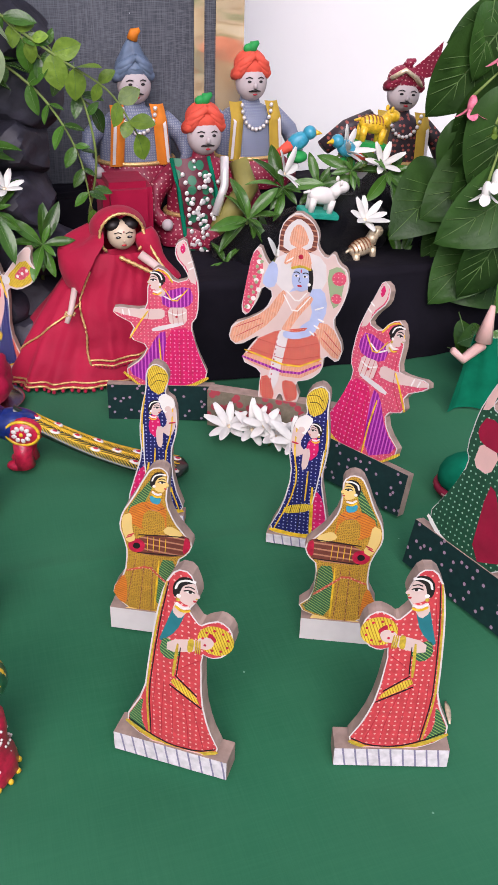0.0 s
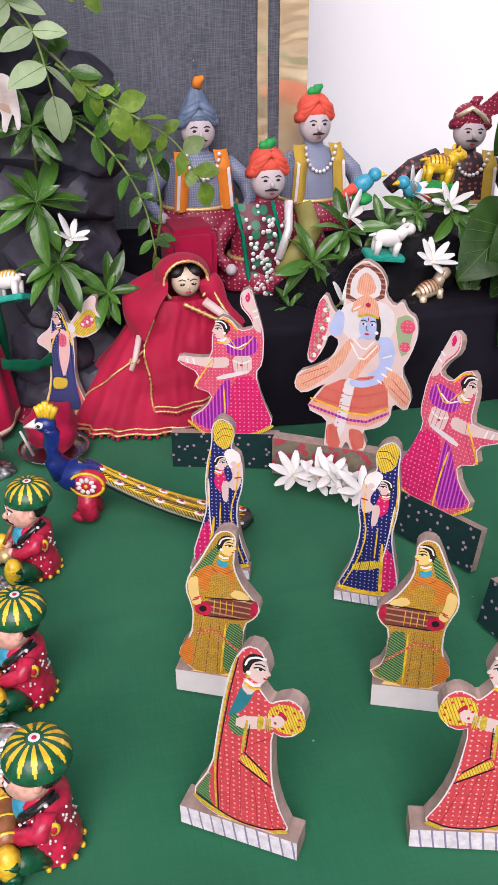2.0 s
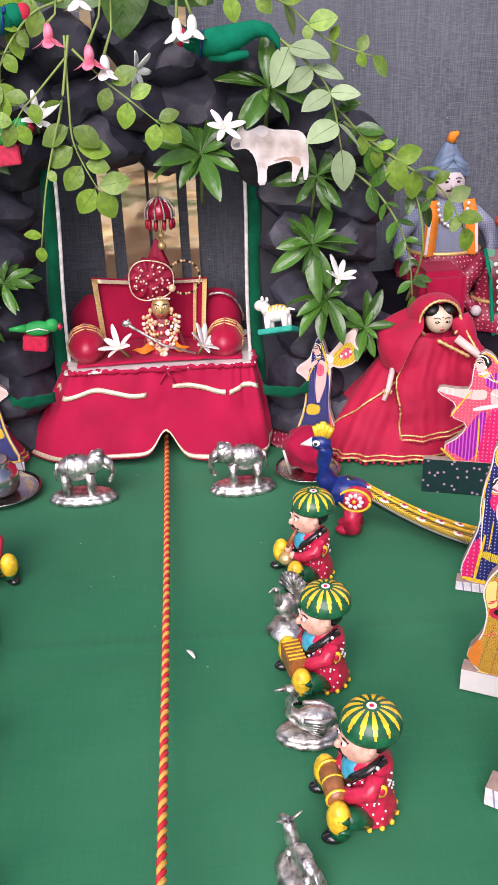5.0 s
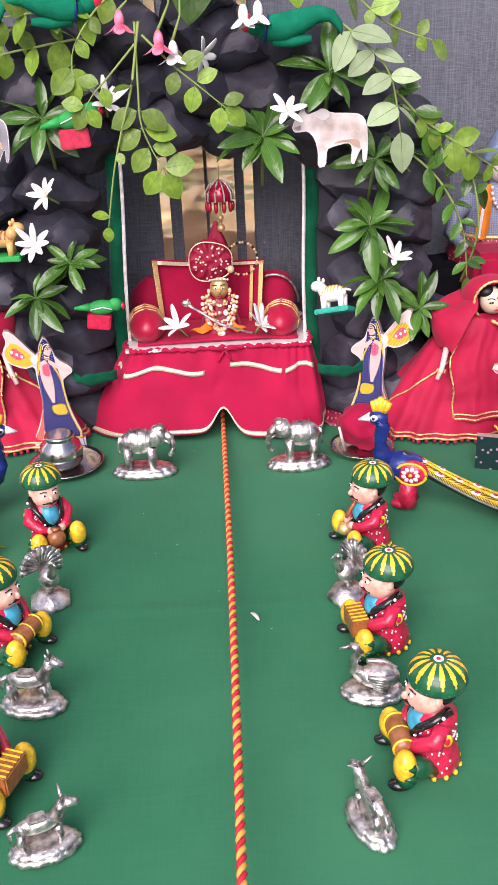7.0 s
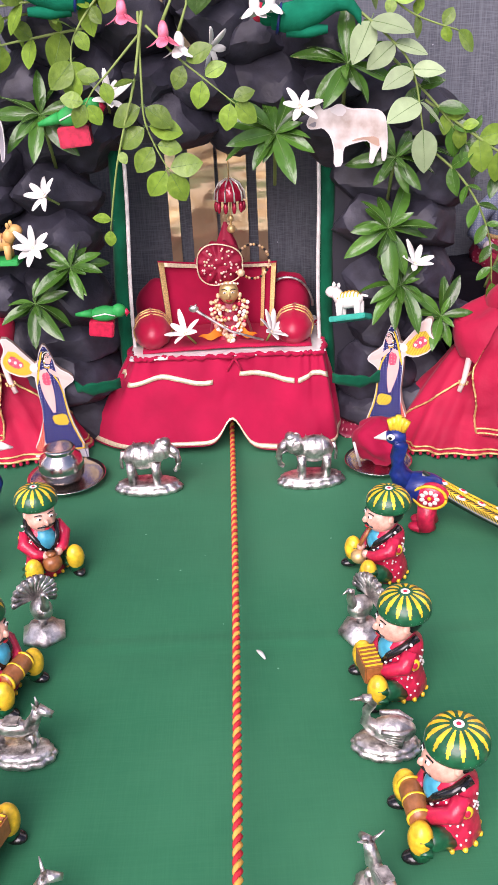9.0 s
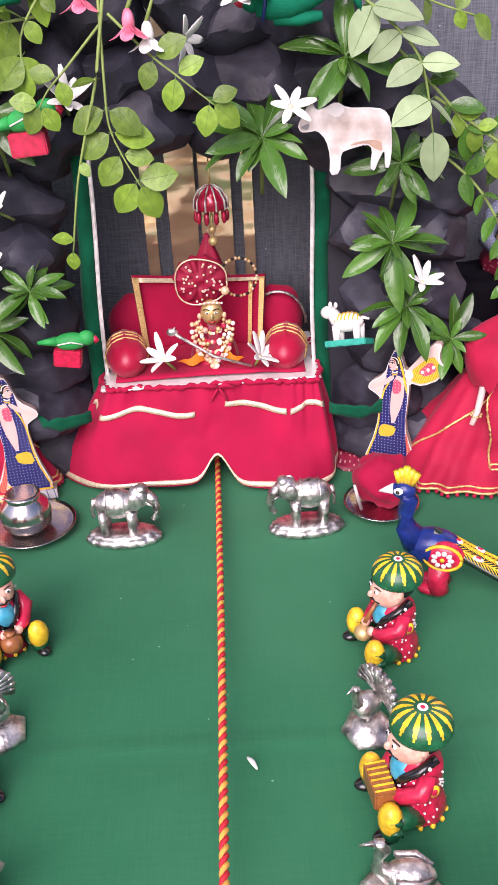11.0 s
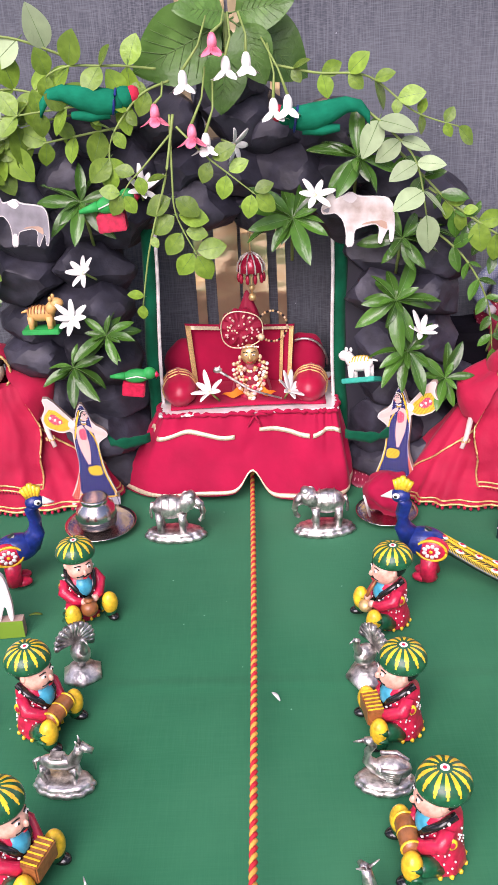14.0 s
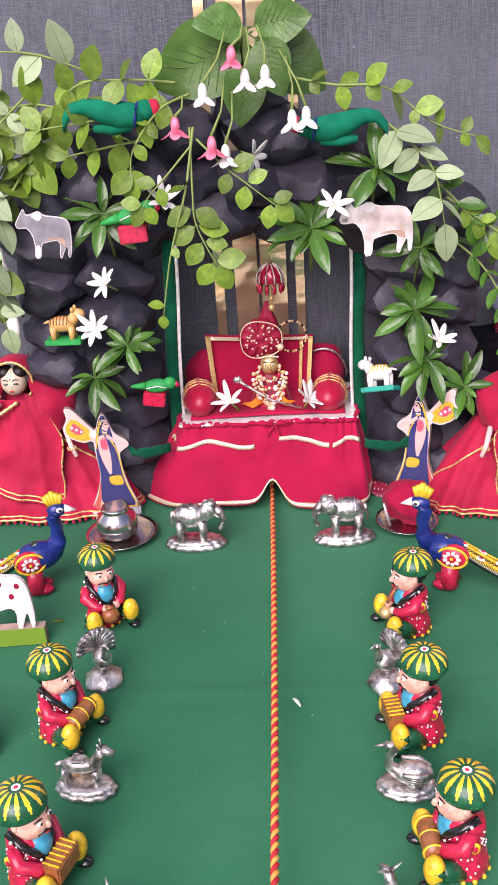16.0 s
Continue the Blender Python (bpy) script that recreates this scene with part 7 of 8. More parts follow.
# ---- dolls ----
def red_doll(m, s, label):
    """A cloth doll wrapped in a red veil, one plain mesh; s = -1 mirrors it."""
    mo = Mold()
    flipx = Matrix.Diagonal((s, 1, 1))
    X = lambda q: flipx @ Vector(q)
    crumple = lambda q, k=1.0: Vector((0, 0.0022 * k * noise.noise(Vector(q) * 70) + 0.0035 * k * noise.noise(Vector(q) * 28), 0))

    def trim(pts, r=0.0013, m2=GOLD_TRIM):
        mo.tube(pts, [r * (1.25 if k % 2 else 0.8) for k in range(len(pts))], m2, 6)

    # the trailing skirt
    def body(u, v):
        a = 2 * math.pi * u
        rx = 0.076 * (1 - v) ** 1.25 + 0.024 + 0.008 * math.sin(math.pi * v)
        ry = 0.042 * (1 - v) ** 1.1 + 0.017
        pleat = 1 + 0.035 * (1 - 0.7 * v) * math.sin(17 * a + 2 * math.sin(3 * a) + 3 * v) + 0.03 * math.sin(5 * a + 4 * v)
        q = Vector((-0.002 + 0.012 * v + rx * pleat * math.cos(a), 0.012 + ry * pleat * math.sin(a), 0.003 + 0.115 * v))
        return X(q + crumple(q))

    mo.grid(150, 26, body, VEIL_RED)
    for v, r in ((0.012, 0.0012), (0.045, 0.0009)):
        trim([body(k / 150, v) + Vector((0, -0.001, 0)) for k in range(70, 151)], r)
    for k in range(46):
        mo.ball(body(0.5 + k / 92, 0.0) + Vector((0, -0.001, -0.001)), 0.0019, VEIL_RED, 6, 5)
    # a second hem, drawn up across the side
    slant = [body(0.52 + 0.15 * t, 0.16 + 0.5 * t) + Vector((0, -0.0016, 0.0005)) for t in (k / 24 for k in range(25))]
    trim(slant, 0.001)
    # head
    hx, hy, hz = 0.017, -0.006, 0.131
    mo.ball(X((hx, hy, hz)), (0.0128, 0.0125, 0.0132), SKIN_DOLL, 24, 16)
    for q in (-1, 1):
        mo.ball(X((hx + q * 0.0047, hy - 0.0116, hz + 0.001)), (0.0026, 0.0008, 0.0011), HAIR, 10, 6)
        mo.ball(X((hx + q * 0.0052, hy - 0.0121, hz + 0.0012)), (0.0006, 0.0005, 0.0005), GLOSS_WHITE, 6, 4)
        mo.tube([X((hx + q * 0.0018, hy - 0.0122, hz + 0.0042)), X((hx + q * 0.0048, hy - 0.0114, hz + 0.0054)), X((hx + q * 0.008, hy - 0.0096, hz + 0.004))], 0.0004, HAIR, 5)
        mo.ball(X((hx + q * 0.0072, hy + 0.001, hz + 0.0092)), (0.008, 0.0095, 0.0062), HAIR, 14, 10)
    mo.ball(X((hx, hy - 0.0125, hz - 0.002)), (0.001, 0.001, 0.0016), SKIN_DOLL, 8, 6)
    mo.ball(X((hx, hy - 0.0118, hz - 0.0062)), (0.0022, 0.0008, 0.0009), LIP_RED, 8, 6)
    mo.ball(X((hx, hy - 0.0121, hz + 0.0058)), 0.0007, LIP_RED, 6, 5)

    # the hood, open in front, and the veil that falls from it over the far shoulder
    def hood(u, v):
        a = math.pi * (1.5 * u - 0.25)
        r = 0.0195 + 0.004 * math.sin(math.pi * v)
        q = Vector((hx - 0.001 - (r + 0.003 * v) * math.cos(a), hy - 0.0075 + 0.038 * v, hz + 0.0015 + (r - 0.009 * v * v) * math.sin(a)))
        return X(q + crumple(q, 0.7))

    mo.grid(40, 12, hood, VEIL_RED)
    trim([hood(k / 40, 0) + Vector((0, -0.0006, 0)) for k in range(41)], 0.0013)

    def shoulder(u, v):
        """Loose cloth bulging from the hood down over the arm on the trailing side."""
        a = thread([(hx - 0.017, -0.012, hz + 0.008), (-0.002, -0.021, 0.128), (-0.011, -0.027, 0.117), (-0.019, -0.031, 0.105), (-0.026, -0.031, 0.088)], v)
        b = thread([(hx - 0.002, 0.03, hz + 0.012), (-0.006, 0.026, 0.134), (-0.034, 0.014, 0.124), (-0.038, 0.012, 0.104), (-0.034, 0.012, 0.09)], v)
        q = a.lerp(b, u) + Vector((-0.01 * math.sin(math.pi * u) * math.sin(math.pi * min(1, v * 0.9)), 0, 0.002 * math.sin(9 * u)))
        return X(q + crumple(q))

    mo.grid(16, 24, shoulder, VEIL_RED)

    def front(u, v):
        """The veil's front fall: upright gold edge on one side, a slanting gold hem below."""
        x0 = thread([(-0.012, 0, 0), (-0.02, 0, 0), (-0.026, 0, 0), (-0.024, 0, 0), (-0.021, 0, 0)], v).x
        x1 = 0.04 + 0.02 * v
        z0, z1 = 0.12 - 0.098 * v, 0.116 - 0.076 * v
        x = x0 + (x1 - x0) * u
        bulge = 0.009 * math.sin(math.pi * min(1, 0.1 + u)) + 0.021 * v ** 0.8
        fold = 0.0014 * math.sin(15 * u + 3 * v + 2 * math.sin(4 * u)) * (0.5 + v) + 0.0004 * math.sin(41 * u + 5 * v)
        q = Vector((x + 0.0015 * math.sin(12 * v), -0.012 - bulge - fold, z0 + (z1 - z0) * u ** 0.8 - 0.006 * math.sin(math.pi * u) * v))
        return X(q + crumple(q))

    mo.grid(44, 30, front, VEIL_RED)
    trim([front(0, k / 40) + Vector((0, -0.001, 0)) for k in range(6, 41)], 0.001)
    for v in (1.0, 0.955):
        trim([front(k / 50, v) + Vector((0, -0.001, 0)) for k in range(51)], 0.0009)
    for k in range(26):
        mo.ball(front(k / 25, 1.0) + Vector((0, -0.001, -0.0015)), 0.0017, VEIL_RED, 6, 5)
    # the edge that runs from the hood over the other shoulder, a bent arm and beads
    far = [X(q) for q in ((hx + 0.017, -0.014, hz + 0.006), (0.042, -0.02, 0.118), (0.052, -0.03, 0.1), (0.058, -0.034, 0.085))]
    trim([thread(far, k / 20) for k in range(21)], 0.0013)
    mo.tube([thread(far, k / 10) + Vector((0.002 * s, 0.008, -0.004)) for k in range(11)], [0.009 + 0.002 * math.sin(k) for k in range(11)], VEIL_RED, 12)
    mo.tube([X((0.03, -0.022, 0.117)), X((0.045, -0.032, 0.106)), X((0.058, -0.036, 0.094))], [0.0042, 0.0036, 0.003], SKIN_PALE, 10)
    trim([X((hx - 0.006 + 0.03 * t, -0.0245 - 0.006 * t, 0.117 - 0.016 * t)) for t in (k / 12 for k in range(13))], 0.0018)
    mo.tube([X((-0.029, -0.02, 0.09)), X((-0.035, -0.03, 0.074)), X((-0.04, -0.034, 0.064))], [0.003, 0.0026, 0.0022], SKIN_PALE, 8)
    for k in range(8):
        a = k * math.pi / 4
        mo.ball(X((-0.036 + 0.004 * math.cos(a), -0.031 + 0.003 * math.sin(a), 0.0715 + 0.001 * math.sin(a))), 0.0013, BRASS, 6, 5)
    return thing("veiled_doll", mo, m, label, "doll", "veiled dolls")


red_doll(pose(0.25, -0.132, 0), 1, "cloth doll wrapped in a red sari with gold edging")
red_doll(pose(-0.238, -0.1, 0) @ Matrix.Diagonal((1.05, 1.05, 1.12, 1)), -1, "cloth doll wrapped in a red sari with gold edging")


def seated_doll(m, label, body, skirt, stole, turban, tip, lean=0.0, shawl=None, wrap=None, flap=False):
    """A stuffed cloth man, seated, in one plain mesh; origin at the seat."""
    mo = Mold()
    mo.lathe([(0.048, 0.0), (0.05, 0.008), (0.046, 0.018), (0.036, 0.026)], skirt, seg=36, fold=0.06, count=12, squash=0.75)
    mo.tube([(0.0365 * math.cos(k * 0.21), 0.0265 * math.sin(k * 0.21), 0.027) for k in range(31)], 0.0022, GOLD_TRIM, 6)
    mo.lathe([(0.035, 0.024), (0.034, 0.04), (0.032, 0.058), (0.026, 0.068), (0.011, 0.074), (0.009, 0.082)], body, seg=32, squash=0.7)
    for q in (-1, 1):
        mo.tube([(q * 0.026, 0, 0.063), (q * 0.043, -0.002, 0.048), (q * 0.05, -0.008, 0.03), (q * 0.042, -0.022, 0.022)], [0.0095, 0.009, 0.0075, 0.006], body, 10)
        mo.ball((q * 0.04, -0.025, 0.021), 0.0055, FACE_CLOTH, 8, 6)
        if stole:
            mo.grid(6, 16, lambda u, v: (q * (0.012 + 0.013 * u + 0.004 * v), -0.0235 - 0.004 * math.sin(math.pi * u) + 0.012 * max(0, 1 - 4 * v), 0.078 - 0.052 * v), stole)
            mo.grid(2, 16, lambda u, v: (q * (0.0205 + 0.003 * u + 0.004 * v), -0.0275 + 0.012 * max(0, 1 - 4 * v), 0.074 - 0.046 * v), PAPER if stole is not MAROON_DOT else GOLD_TRIM)
    if wrap:
        mo.grid(10, 20, lambda u, v: (-0.034 + 0.034 * u + 0.012 * v, -0.029 - 0.005 * math.sin(math.pi * u) + 0.012 * max(0, 1 - 4 * v), 0.078 - 0.085 * v), wrap)
        for k in range(2):
            mo.tube([(-0.034 + 0.034 * k + 0.012 * v / 10, -0.0305 + 0.012 * max(0, 1 - 0.4 * v), 0.078 - 0.085 * v / 10) for v in range(11)], 0.002, FELT_GREEN, 6)
        for k in range(64):
            u, v = lr.uniform(0.12, 0.88), lr.uniform(0.12, 1)
            mo.ball((-0.034 + 0.034 * u + 0.012 * v, -0.0335 - 0.003 * math.sin(math.pi * u), 0.078 - 0.085 * v), (0.0021, 0.0006, 0.0021), SEQUIN, 8, 5)
    if shawl:
        mo.tube([(0.03, -0.012, 0.072), (0.036, -0.022, 0.05), (0.022, -0.032, 0.035), (0.004, -0.032, 0.015)], [0.009, 0.011, 0.011, 0.008], shawl, 12)
        mo.tube([(0.014, -0.022, 0.078), (0.012, -0.031, 0.055), (0.002, -0.035, 0.03)], 0.004, SEQUIN, 8)
    hx = lean
    mo.ball((hx, -0.004, 0.093), (0.0158, 0.0145, 0.0165), FACE_CLOTH, 20, 14)
    mo.ball((hx, -0.019, 0.092), (0.0022, 0.0022, 0.003), FACE_CLOTH, 8, 6)
    mo.tube([(hx - 0.006, -0.0165, 0.0868), (hx, -0.019, 0.088), (hx + 0.006, -0.0165, 0.0868)], [0.0006, 0.0013, 0.0006], HAIR, 6)
    for q in (-1, 1):
        mo.ball((hx + q * 0.0056, -0.0172, 0.0955), (0.0022, 0.001, 0.0012), HAIR, 8, 6)
        mo.tube([(hx + q * 0.003, -0.0182, 0.0985), (hx + q * 0.006, -0.0172, 0.0995), (hx + q * 0.009, -0.0155, 0.098)], 0.0005, HAIR, 5)
    mo.ball((hx, -0.0178, 0.0842), (0.0024, 0.0011, 0.0009), LIP_RED, 8, 6)
    for q in (-1, 1):
        for k in range(3):
            mo.tube([(hx + q * 0.0035 * k, -0.0155 + 0.002 * k, 0.1185 - 0.0045 * k), (hx + q * (0.0125 + 0.001 * k), -0.0105, 0.1095 - 0.004 * k), (hx + q * 0.0165, 0.0, 0.1005 - 0.001 * k), (hx + q * 0.012, 0.0095, 0.1)], [0.003, 0.0042, 0.004, 0.0028], turban, 8)
    mo.ball((hx, 0.0, 0.1075), (0.0168, 0.0155, 0.0148), turban)
    if tip is ORANGE_CLOTH:
        mo.lathe([(0.0155, 0.108), (0.012, 0.117), (0.0075, 0.126), (0.003, 0.133), (0.0, 0.134)], turban, c=(hx, 0, 0), fold=0.1, count=7)
    top = 0.131 if tip is ORANGE_CLOTH else 0.1195
    mo.tube([(hx, -0.002, top), (hx + 0.002, -0.003, top + 0.006), (hx + 0.007, -0.004, top + 0.0085)], [0.0052, 0.0045, 0.0016], tip, 8)
    if tip is BRIGHT_GREEN:
        mo.ball((hx - 0.003, -0.003, top + 0.003), (0.0055, 0.004, 0.0045), tip, 8, 6)
    if flap:
        # the turban's stiff pointed end and its gold band
        mo.grid(8, 6, lambda u, v: (hx - 0.004 + 0.034 * u, -0.006 - 0.004 * math.sin(3 * u), 0.104 + 0.012 * u + v * (0.008 + 0.024 * u)), MAROON_DOT)
        mo.tube([(hx - 0.017, -0.012, 0.109), (hx - 0.006, -0.0185, 0.119), (hx + 0.006, -0.017, 0.112), (hx + 0.016, -0.01, 0.102)], 0.0026, PALE_GOLD, 8)
        mo.tube([(-0.026, -0.002, 0.066), (-0.05, -0.006, 0.056), (-0.074, -0.012, 0.036)], [0.011, 0.01, 0.008], DARK_WORK, 12)
    for k in range(13):
        a = math.pi * k / 12
        mo.ball((0.015 * math.cos(a), -0.0245, 0.076 - 0.022 * math.sin(a)), 0.0021, SEQUIN, 6, 5)
    return thing("seated_doll", mo, m, label, "doll", "seated cloth dolls")


seated_doll(pose(0.309, 0.0, 0.135) @ Matrix.Diagonal((1.04, 1, 1.05, 1)), "cloth doll in blue brocade with an orange stole and slate turban", BROCADE, MAROON_DOT, ORANGE_CLOTH, SLATE_CLOTH, ORANGE_CLOTH)
seated_doll(pose(0.427, 0.0, 0.135) @ Matrix.Diagonal((1, 1, 1.05, 1)), "cloth doll in blue brocade with a mustard stole and coral turban", BROCADE, MAROON_DOT, MUSTARD, CORAL_CLOTH, BRIGHT_GREEN)
seated_doll(pose(0.363, -0.058, 0.097) @ Matrix.Diagonal((1.05, 1, 1.06, 1)), "cloth doll in mirror-work wrap with olive shawl and coral turban", MAROON_DOT, MAROON_DOT, None, CORAL_CLOTH, BRIGHT_GREEN, shawl=OLIVE_CLOTH, wrap=MIRROR_WORK)
seated_doll(pose(0.59, 0.0, 0.124, 0, 4, -8) @ Matrix.Diagonal((1.1, 1, 1, 1)), "cloth doll in dark embroidered coat with yellow scarf and dotted turban", DARK_WORK, PAPER, MUSTARD, MAROON_DOT, MAROON_DOT, flap=True)
mo = Mold()
mo.box((0, 0, 0), (0.046, 0.05, 0.165), RED_CLOTH, bev=0.006)
thing("red_box", mo, pose(0.282, -0.075, 0.0825), "tall red velvet block behind the veiled doll", "box")

# ---- toy animals on little boards ----
def board(mo, w, d, m, h=0.005):
    mo.box((0, 0, h / 2), (w, d, h), m, bev=0.0008)


def toy_beast(m, label, coat, board_mat, mark=None, s=1.0):
    mo = Mold()
    board(mo, 0.036 * s, 0.018 * s, board_mat)
    mo.ball((0, 0, 0.019 * s), (0.0135 * s, 0.0075 * s, 0.0078 * s), coat, 16, 10)
    for x in (-0.009, 0.009):
        for y in (-0.004, 0.004):
            mo.tube([(x * s, y * s, 0.017 * s), (x * s, y * s, 0.004)], [0.0035 * s, 0.0028 * s], coat, 8)
    mo.tube([(0.009 * s, 0, 0.021 * s), (0.014 * s, 0, 0.028 * s)], [0.006 * s, 0.005 * s], coat, 10)
    mo.ball((0.0165 * s, 0, 0.0285 * s), (0.0072 * s, 0.0055 * s, 0.0055 * s), coat, 12, 8)
    for y in (-1, 1):
        mo.ball((0.0125 * s, y * 0.0048 * s, 0.034 * s), (0.0018 * s, 0.0014 * s, 0.0026 * s), coat, 8, 6)
    mo.tube([(-0.0125 * s, 0, 0.022 * s), (-0.0185 * s, 0, 0.02 * s)], [0.0016 * s, 0.0009 * s], coat, 6)
    if mark:
        for k in range(7):
            x = (-0.0105 + 0.0033 * k) * s
            r = 0.0078 * s * math.sqrt(max(0.05, 1 - (x / (0.0142 * s)) ** 2)) + 0.0003
            mo.tube([(x, 0.96 * r * math.cos(a), 0.019 * s + r * math.sin(a)) for a in [0.2 + 0.275 * j for j in range(11)]], 0.0006 * s, mark, 5)
    thing("toy_animal", mo, m, label, "toy animal", "toy animals")


def toy_parrot(m, label, s=1.0):
    mo = Mold()
    mo.box((0, 0, 0.007 * s), (0.022 * s, 0.013 * s, 0.014 * s), GLOSS_RED, bev=0.001)
    mo.ball((0.002 * s, 0, 0.0205 * s), (0.0135 * s, 0.0068 * s, 0.0072 * s), BRIGHT_GREEN, 16, 10, turn=Matrix.Rotation(-0.15, 3, "Y"))
    mo.ball((0.0145 * s, 0, 0.0245 * s), (0.0068 * s, 0.006 * s, 0.0062 * s), BRIGHT_GREEN, 12, 8)
    mo.tube([(0.0195 * s, 0, 0.025 * s), (0.0225 * s, 0, 0.0225 * s), (0.0215 * s, 0, 0.0195 * s)], [0.0032 * s, 0.0024 * s, 0.0008 * s], GLOSS_RED, 8)
    mo.tube([(-0.009 * s, 0, 0.0195 * s), (-0.024 * s, 0, 0.017 * s)], [0.0045 * s, 0.0015 * s], BRIGHT_GREEN, 8)
    mo.tube([(0.012 * s, -0.0062 * s, 0.021 * s), (0.003 * s, -0.0072 * s, 0.0225 * s), (-0.008 * s, -0.0055 * s, 0.0185 * s)], 0.0006 * s, GLOSS_WHITE, 5)
    thing("toy_parrot", mo, m, label, "toy bird", "toy birds")


toy_parrot(pose(-0.108, -0.148, 0.290, 0, -4, 0), "painted green wooden parrot on a red block", 1.15)
toy_parrot(pose(-0.111, -0.128, 0.122, 0, 8, 0), "painted green wooden parrot on a red block", 1.0)
toy_beast(pose(-0.19, -0.132, 0.193, 0, 0, -4), "painted orange striped toy tiger on a green board", TIGER, BRIGHT_GREEN, GLOSS_BROWN, 1.0)
toy_beast(pose(0.116, -0.13, 0.124, 22, 14, 150), "painted white toy lamb on a turquoise board", GLOSS_WHITE, SEA_GREEN, GLOSS_YELLOW, 1.0)
toy_beast(pose(0.457, -0.125, 0.132, 10, 8, 0), "painted white toy horse on a turquoise board", GLOSS_WHITE, SEA_GREEN, None, 1.05)
toy_beast(pose(0.501, -0.142, 0.085, 8, -14, 10), "painted cream toy cow on a green board", PALE_GOLD, BRIGHT_GREEN, GLOSS_BROWN, 1.05)
toy_beast(pose(0.534, -0.06, 0.178, 0, 10, 0), "painted yellow striped toy tiger on a green board", GLOSS_YELLOW, BRIGHT_GREEN, GLOSS_BROWN, 1.15)


def toy_songbird(m, label):
    mo = Mold()
    mo.ball((0, 0, 0.006), (0.010, 0.01, 0.006), BRIGHT_GREEN)
    mo.ball((0, 0, 0.02), (0.012, 0.007, 0.008), TURQUOISE, turn=Matrix.Rotation(0.5, 3, "Y"))
    mo.ball((-0.011, 0, 0.028), 0.0065, TURQUOISE)
    mo.tube([(-0.016, 0, 0.028), (-0.023, 0, 0.027)], [0.0032, 0.0005], GLOSS_YELLOW, 8)
    mo.tube([(0.006, 0, 0.017), (0.022, 0, 0.007)], [0.006, 0.003], CORAL_CLOTH, 8)
    thing("toy_songbird", mo, m, label, "toy bird", "toy birds")


toy_songbird(pose(0.449, -0.085, 0.172, 0, 0, 170), "painted turquoise toy bird with a coral tail")
toy_songbird(pose(0.5, -0.085, 0.163, 0, 0, 10), "painted turquoise toy bird with a coral tail")


def felt_bird(m, s, label):
    mo = Mold()
    mo.tube([(-0.024 * s, 0, 0.013), (-0.014 * s, 0, 0.013), (-0.002 * s, 0, 0.014), (0.014 * s, 0, 0.018), (0.028 * s, 0, 0.0225), (0.039 * s, 0, 0.021), (0.046 * s, 0, 0.014), (0.049 * s, 0, 0.004)], [0.0075, 0.0105, 0.0115, 0.0095, 0.0068, 0.0052, 0.0036, 0.0012], FELT_GREEN, 16)
    mo.ball((-0.026 * s, 0, 0.0165), (0.0095, 0.0085, 0.0088), FELT_GREEN)
    mo.ball((-0.0335 * s, 0, 0.018), (0.0068, 0.0062, 0.0072), FELT_RED)
    mo.tube([(-0.0175 * s + 0.002 * math.sin(a), 0.0102 * math.cos(a), 0.013 + 0.0102 * math.sin(a)) for a in [k * 0.42 for k in range(16)]], 0.0013, GLOSS_BLUE, 6)
    mo.tube([(-0.012 * s, 0, 0.004), (0.006 * s, 0, 0.0035), (0.022 * s, 0, 0.004)], [0.0045, 0.0055, 0.003], FELT_GREEN, 8)
    thing("felt_parrot", mo, m, label, "stuffed bird", "felt parrots")


felt_bird(pose(0.074, -0.138, 0.362, 0, 0, -4) @ Matrix.Diagonal((0.95, 1, 1, 1)), 1, "stuffed green felt parrot with red beak on the arch")
felt_bird(pose(-0.112, -0.145, 0.384, 0, 0, 4) @ Matrix.Diagonal((0.95, 1, 1, 1)), -1, "stuffed green felt parrot with red beak on the arch")

# ---- flat cows ----
COW = [(0.0, 3.1), (0.5, 4.0), (0.9, 4.6), (1.2, 4.0), (1.7, 4.1), (2.5, 4.5), (3.2, 4.1), (4.6, 4.1), (5.6, 4.0), (6.1, 3.4), (6.3, 1.6), (6.2, 0.4), (5.9, 0.4), (5.8, 1.6), (5.4, 0.8), (5.2, 0.2), (4.9, 0.4), (5.0, 1.6), (4.6, 1.9), (3.4, 1.6), (2.9, 1.4), (2.9, 0.1), (2.2, 0.0), (2.2, 1.2), (1.9, 2.2), (1.3, 2.8), (0.7, 2.7), (0.2, 2.7)]


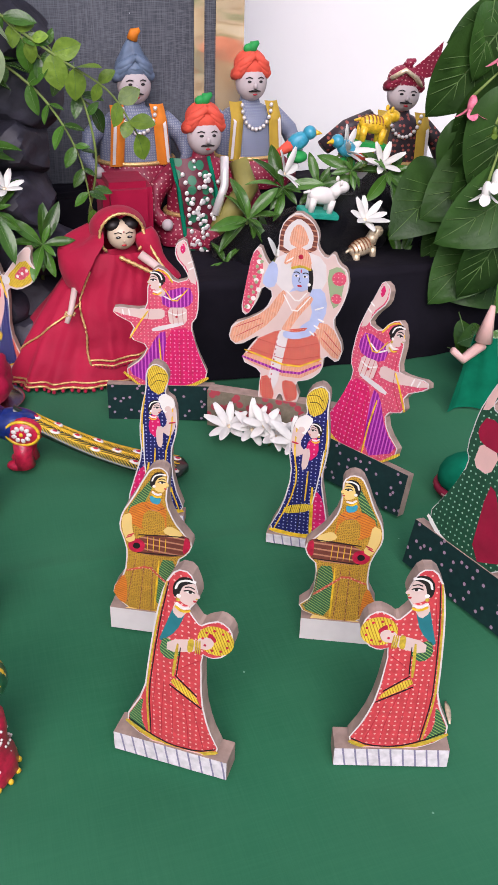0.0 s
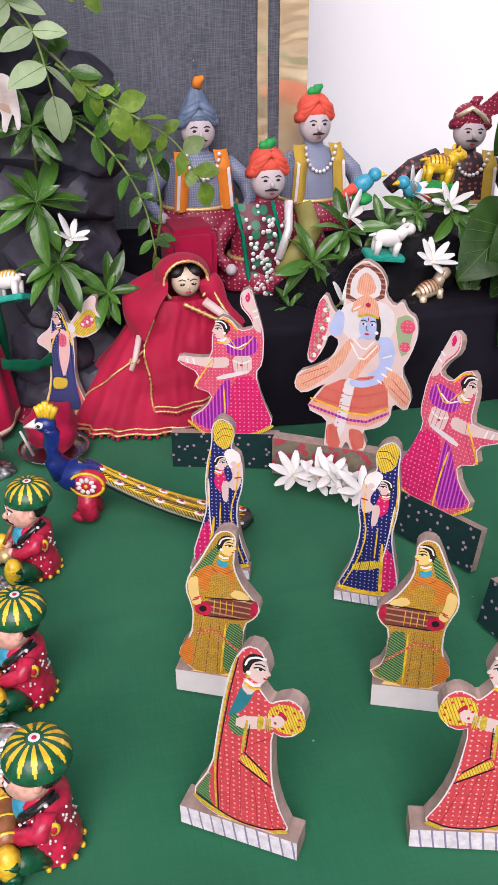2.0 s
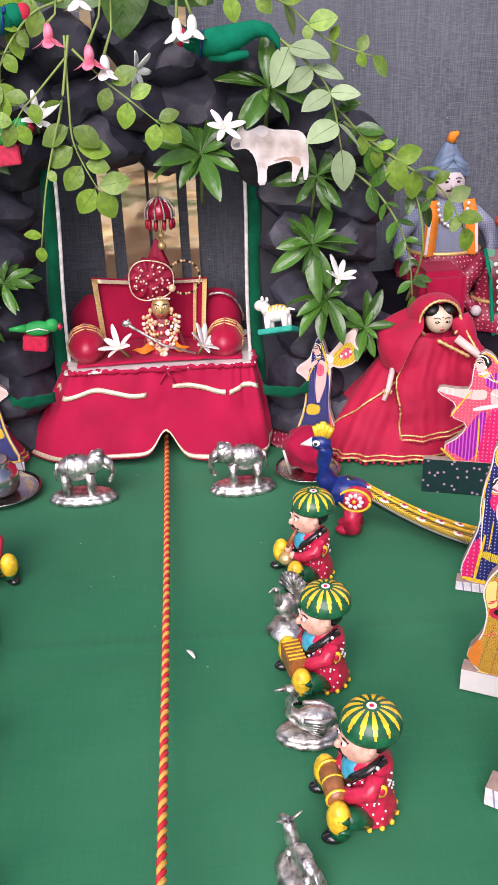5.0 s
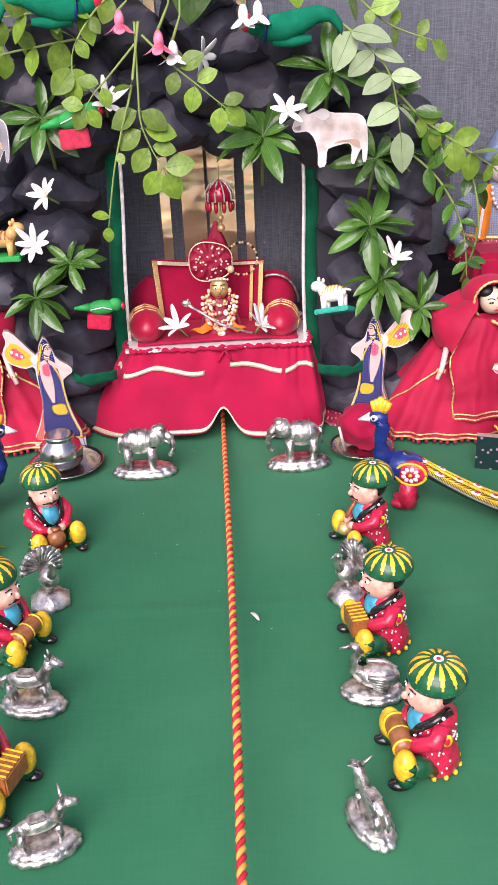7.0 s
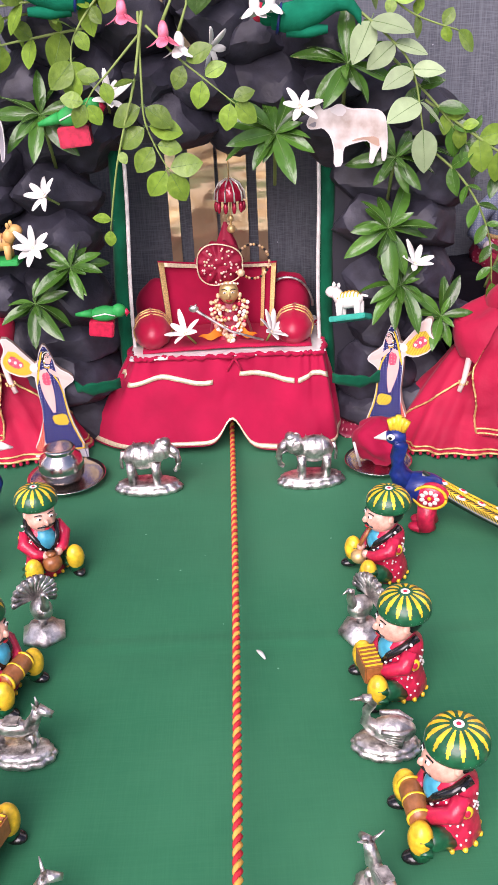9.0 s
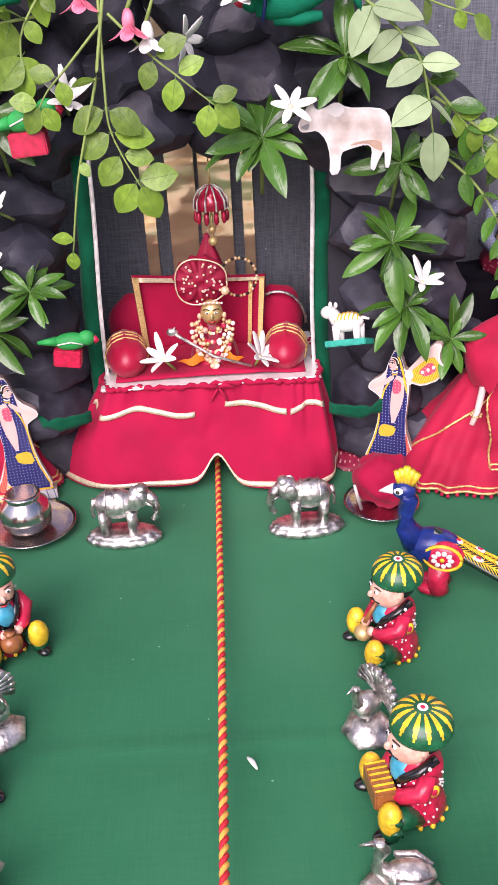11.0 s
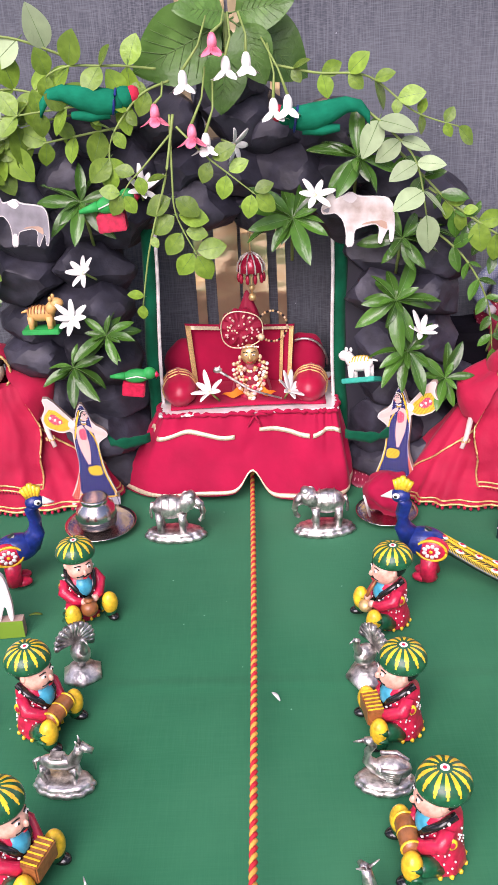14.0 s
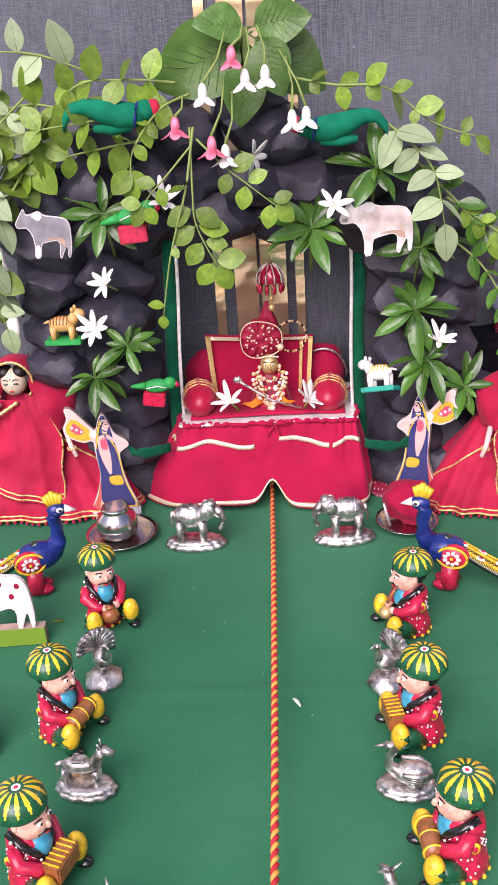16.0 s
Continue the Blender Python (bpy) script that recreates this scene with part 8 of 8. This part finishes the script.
def cow_cutout(m, label, coat, mirror=False, base=False, spots=False):
    mo = Mold()
    f = (lambda p: flip(cm(p), 0.063)) if mirror else cm
    lift = 0.008 if base else 0
    out = [(x, z + lift) for x, z in f(COW)]
    mo.slab(out, 0, 0.004 if base else 0.002, PAPER, PAPER)
    mo.slab(inset(out, 0.0009), -0.0003, 0.0001, coat)
    if not spots:
        for pts, mt in (([(1.6, 4.0), (2.5, 4.4), (3.1, 4.0), (2.6, 3.5)], PAPER), ([(3.3, 1.8), (4.6, 2.0), (5.0, 1.7), (5.7, 1.4), (5.5, 2.2), (4.0, 2.1)], COW_BROWN), ([(0.1, 3.0), (0.8, 3.3), (0.7, 2.8)], COW_GREY), ([(2.25, 0.1), (2.85, 0.2), (2.8, 1.3), (2.3, 1.3)], PAPER)):
            mo.slab([(a, b + lift) for a, b in f(pts)], -0.0006, 0, mt)
    if spots:
        for x, z in ((2.4, 3.6), (3.3, 3.0), (4.2, 3.6), (4.9, 2.7), (2.9, 2.4), (5.4, 3.4)):
            mo.slab([(a, b + lift) for a, b in f(disc(x, z, 0.2, 8))], -0.0006, 0, DEEP_RED)
    if base:
        mo.slab([(0.01, 0), (0.068, 0), (0.068, 0.012), (0.01, 0.012)], -0.001, 0.008, LEAF_MID, WOOD_EDGE, 0)
    return thing("cow_cutout", mo, m, label, "cow cutout", "cow cutouts")


cow_cutout(pose(0.076, -0.136, 0.262, 0, 2, 0) @ Matrix.Diagonal((1.08, 1, 1.12, 1)), "tan paper cow cutout with a white edge on the paper rocks", COW_TAN)
cow_cutout(pose(-0.214, -0.165, 0.286, 0, 8, 0) @ Matrix.Diagonal((0.8, 1, 0.95, 1)), "grey paper cow cutout with a white edge on the paper rocks", COW_GREY)
cow_cutout(pose(-0.268, -0.352, 0, 0, 0, 3) @ Matrix.Diagonal((1.15, 1, 1.4, 1)), "white spotted wooden cow cutout on a green painted base", GLOSS_WHITE, base=True, spots=True)
cow_cutout(pose(-0.265, -0.478, 0, 0, 0, 3), "white spotted wooden cow cutout on a green painted base", GLOSS_WHITE, base=True, spots=True)

# ---- small loose things ----
for x, y, a in ((-0.2, -0.09, 20), (0.122, -0.1, -15)):
    mo = Mold()
    mo.grid(14, 8, lambda u, v: (-0.035 + 0.07 * u, -0.02 + 0.045 * v, 0.003 + 0.022 * v + 0.006 * math.sin(9 * u + 3 * v)), MAROON_DOT)
    thing("cloth_scrap", mo, pose(x, y, 0, 0, 0, a), "folded scrap of maroon printed cloth behind the figures", "cloth", solid=0.0012)
for x, y, a, l, m in ((0.0205, -0.4384, 120, 0.011, PETAL_WHITE), (0.351, -0.615, 70, 0.016, PALE_GOLD), (-0.193, -0.322, 5, 0.012, LEAF_MID)):
    mo = Mold()
    mo.grid(6, 2, lambda u, v: (l * u, 0.003 * (v - 0.5) * math.sin(math.pi * (0.1 + 0.8 * u)), 0.002 + 0.0015 * math.sin(math.pi * u)), m)
    thing("fallen_petal", mo, pose(x, y, 0, 0, 0, a), "thin dry petal lying on the green cloth", "petal", "fallen petals", solid=0.0004)
mo = Mold()
mo.ball((0, 0, 0.016), (0.024, 0.02, 0.017), FELT_GREEN, 20, 12, fn=lambda v: v * (1 + 0.1 * noise.noise(v * 60)))
mo.tube([(0.024 * math.cos(0.25 * k), 0.0205 * math.sin(0.25 * k), 0.007) for k in range(26)], 0.003, MAROON_DOT, 8)
thing("toy_turban", mo, pose(0.475, -0.415, 0), "small green cloth turban with a red printed band", "turban")
mo = Mold()
mo.grid(4, 30, lambda u, v: (0.014 * u + 0.002 * math.sin(20 * v), 0.004 * math.sin(6 * v), 0.17 * v), SEQUIN)
thing("silver_ribbon", mo, pose(-0.283, -0.02, 0.165), "hanging silver lace ribbon beside the doll", "ribbon", solid=0.001)
mo = Mold()
mo.grid(20, 10, lambda u, v: (0.03 * (u - 0.5) * (1.6 - 0.9 * v) + 0.001 * math.sin(16 * u), 0.006 * math.sin(5 * u), 0.002 + 0.07 * v), FELT_GREEN)
mo.tube([(0, 0, 0.068), (0.004, 0, 0.1)], [0.008, 0.002], SKIN_PINK, 10)
mo.tube([(0.0, 0, 0.065), (-0.02, -0.004, 0.055), (-0.032, -0.006, 0.066)], [0.005, 0.004, 0.003], SKIN_PINK, 8)
thing("green_doll", mo, pose(0.545, -0.30, 0), "small cloth doll in a green dress beside the leafy branch", "doll")
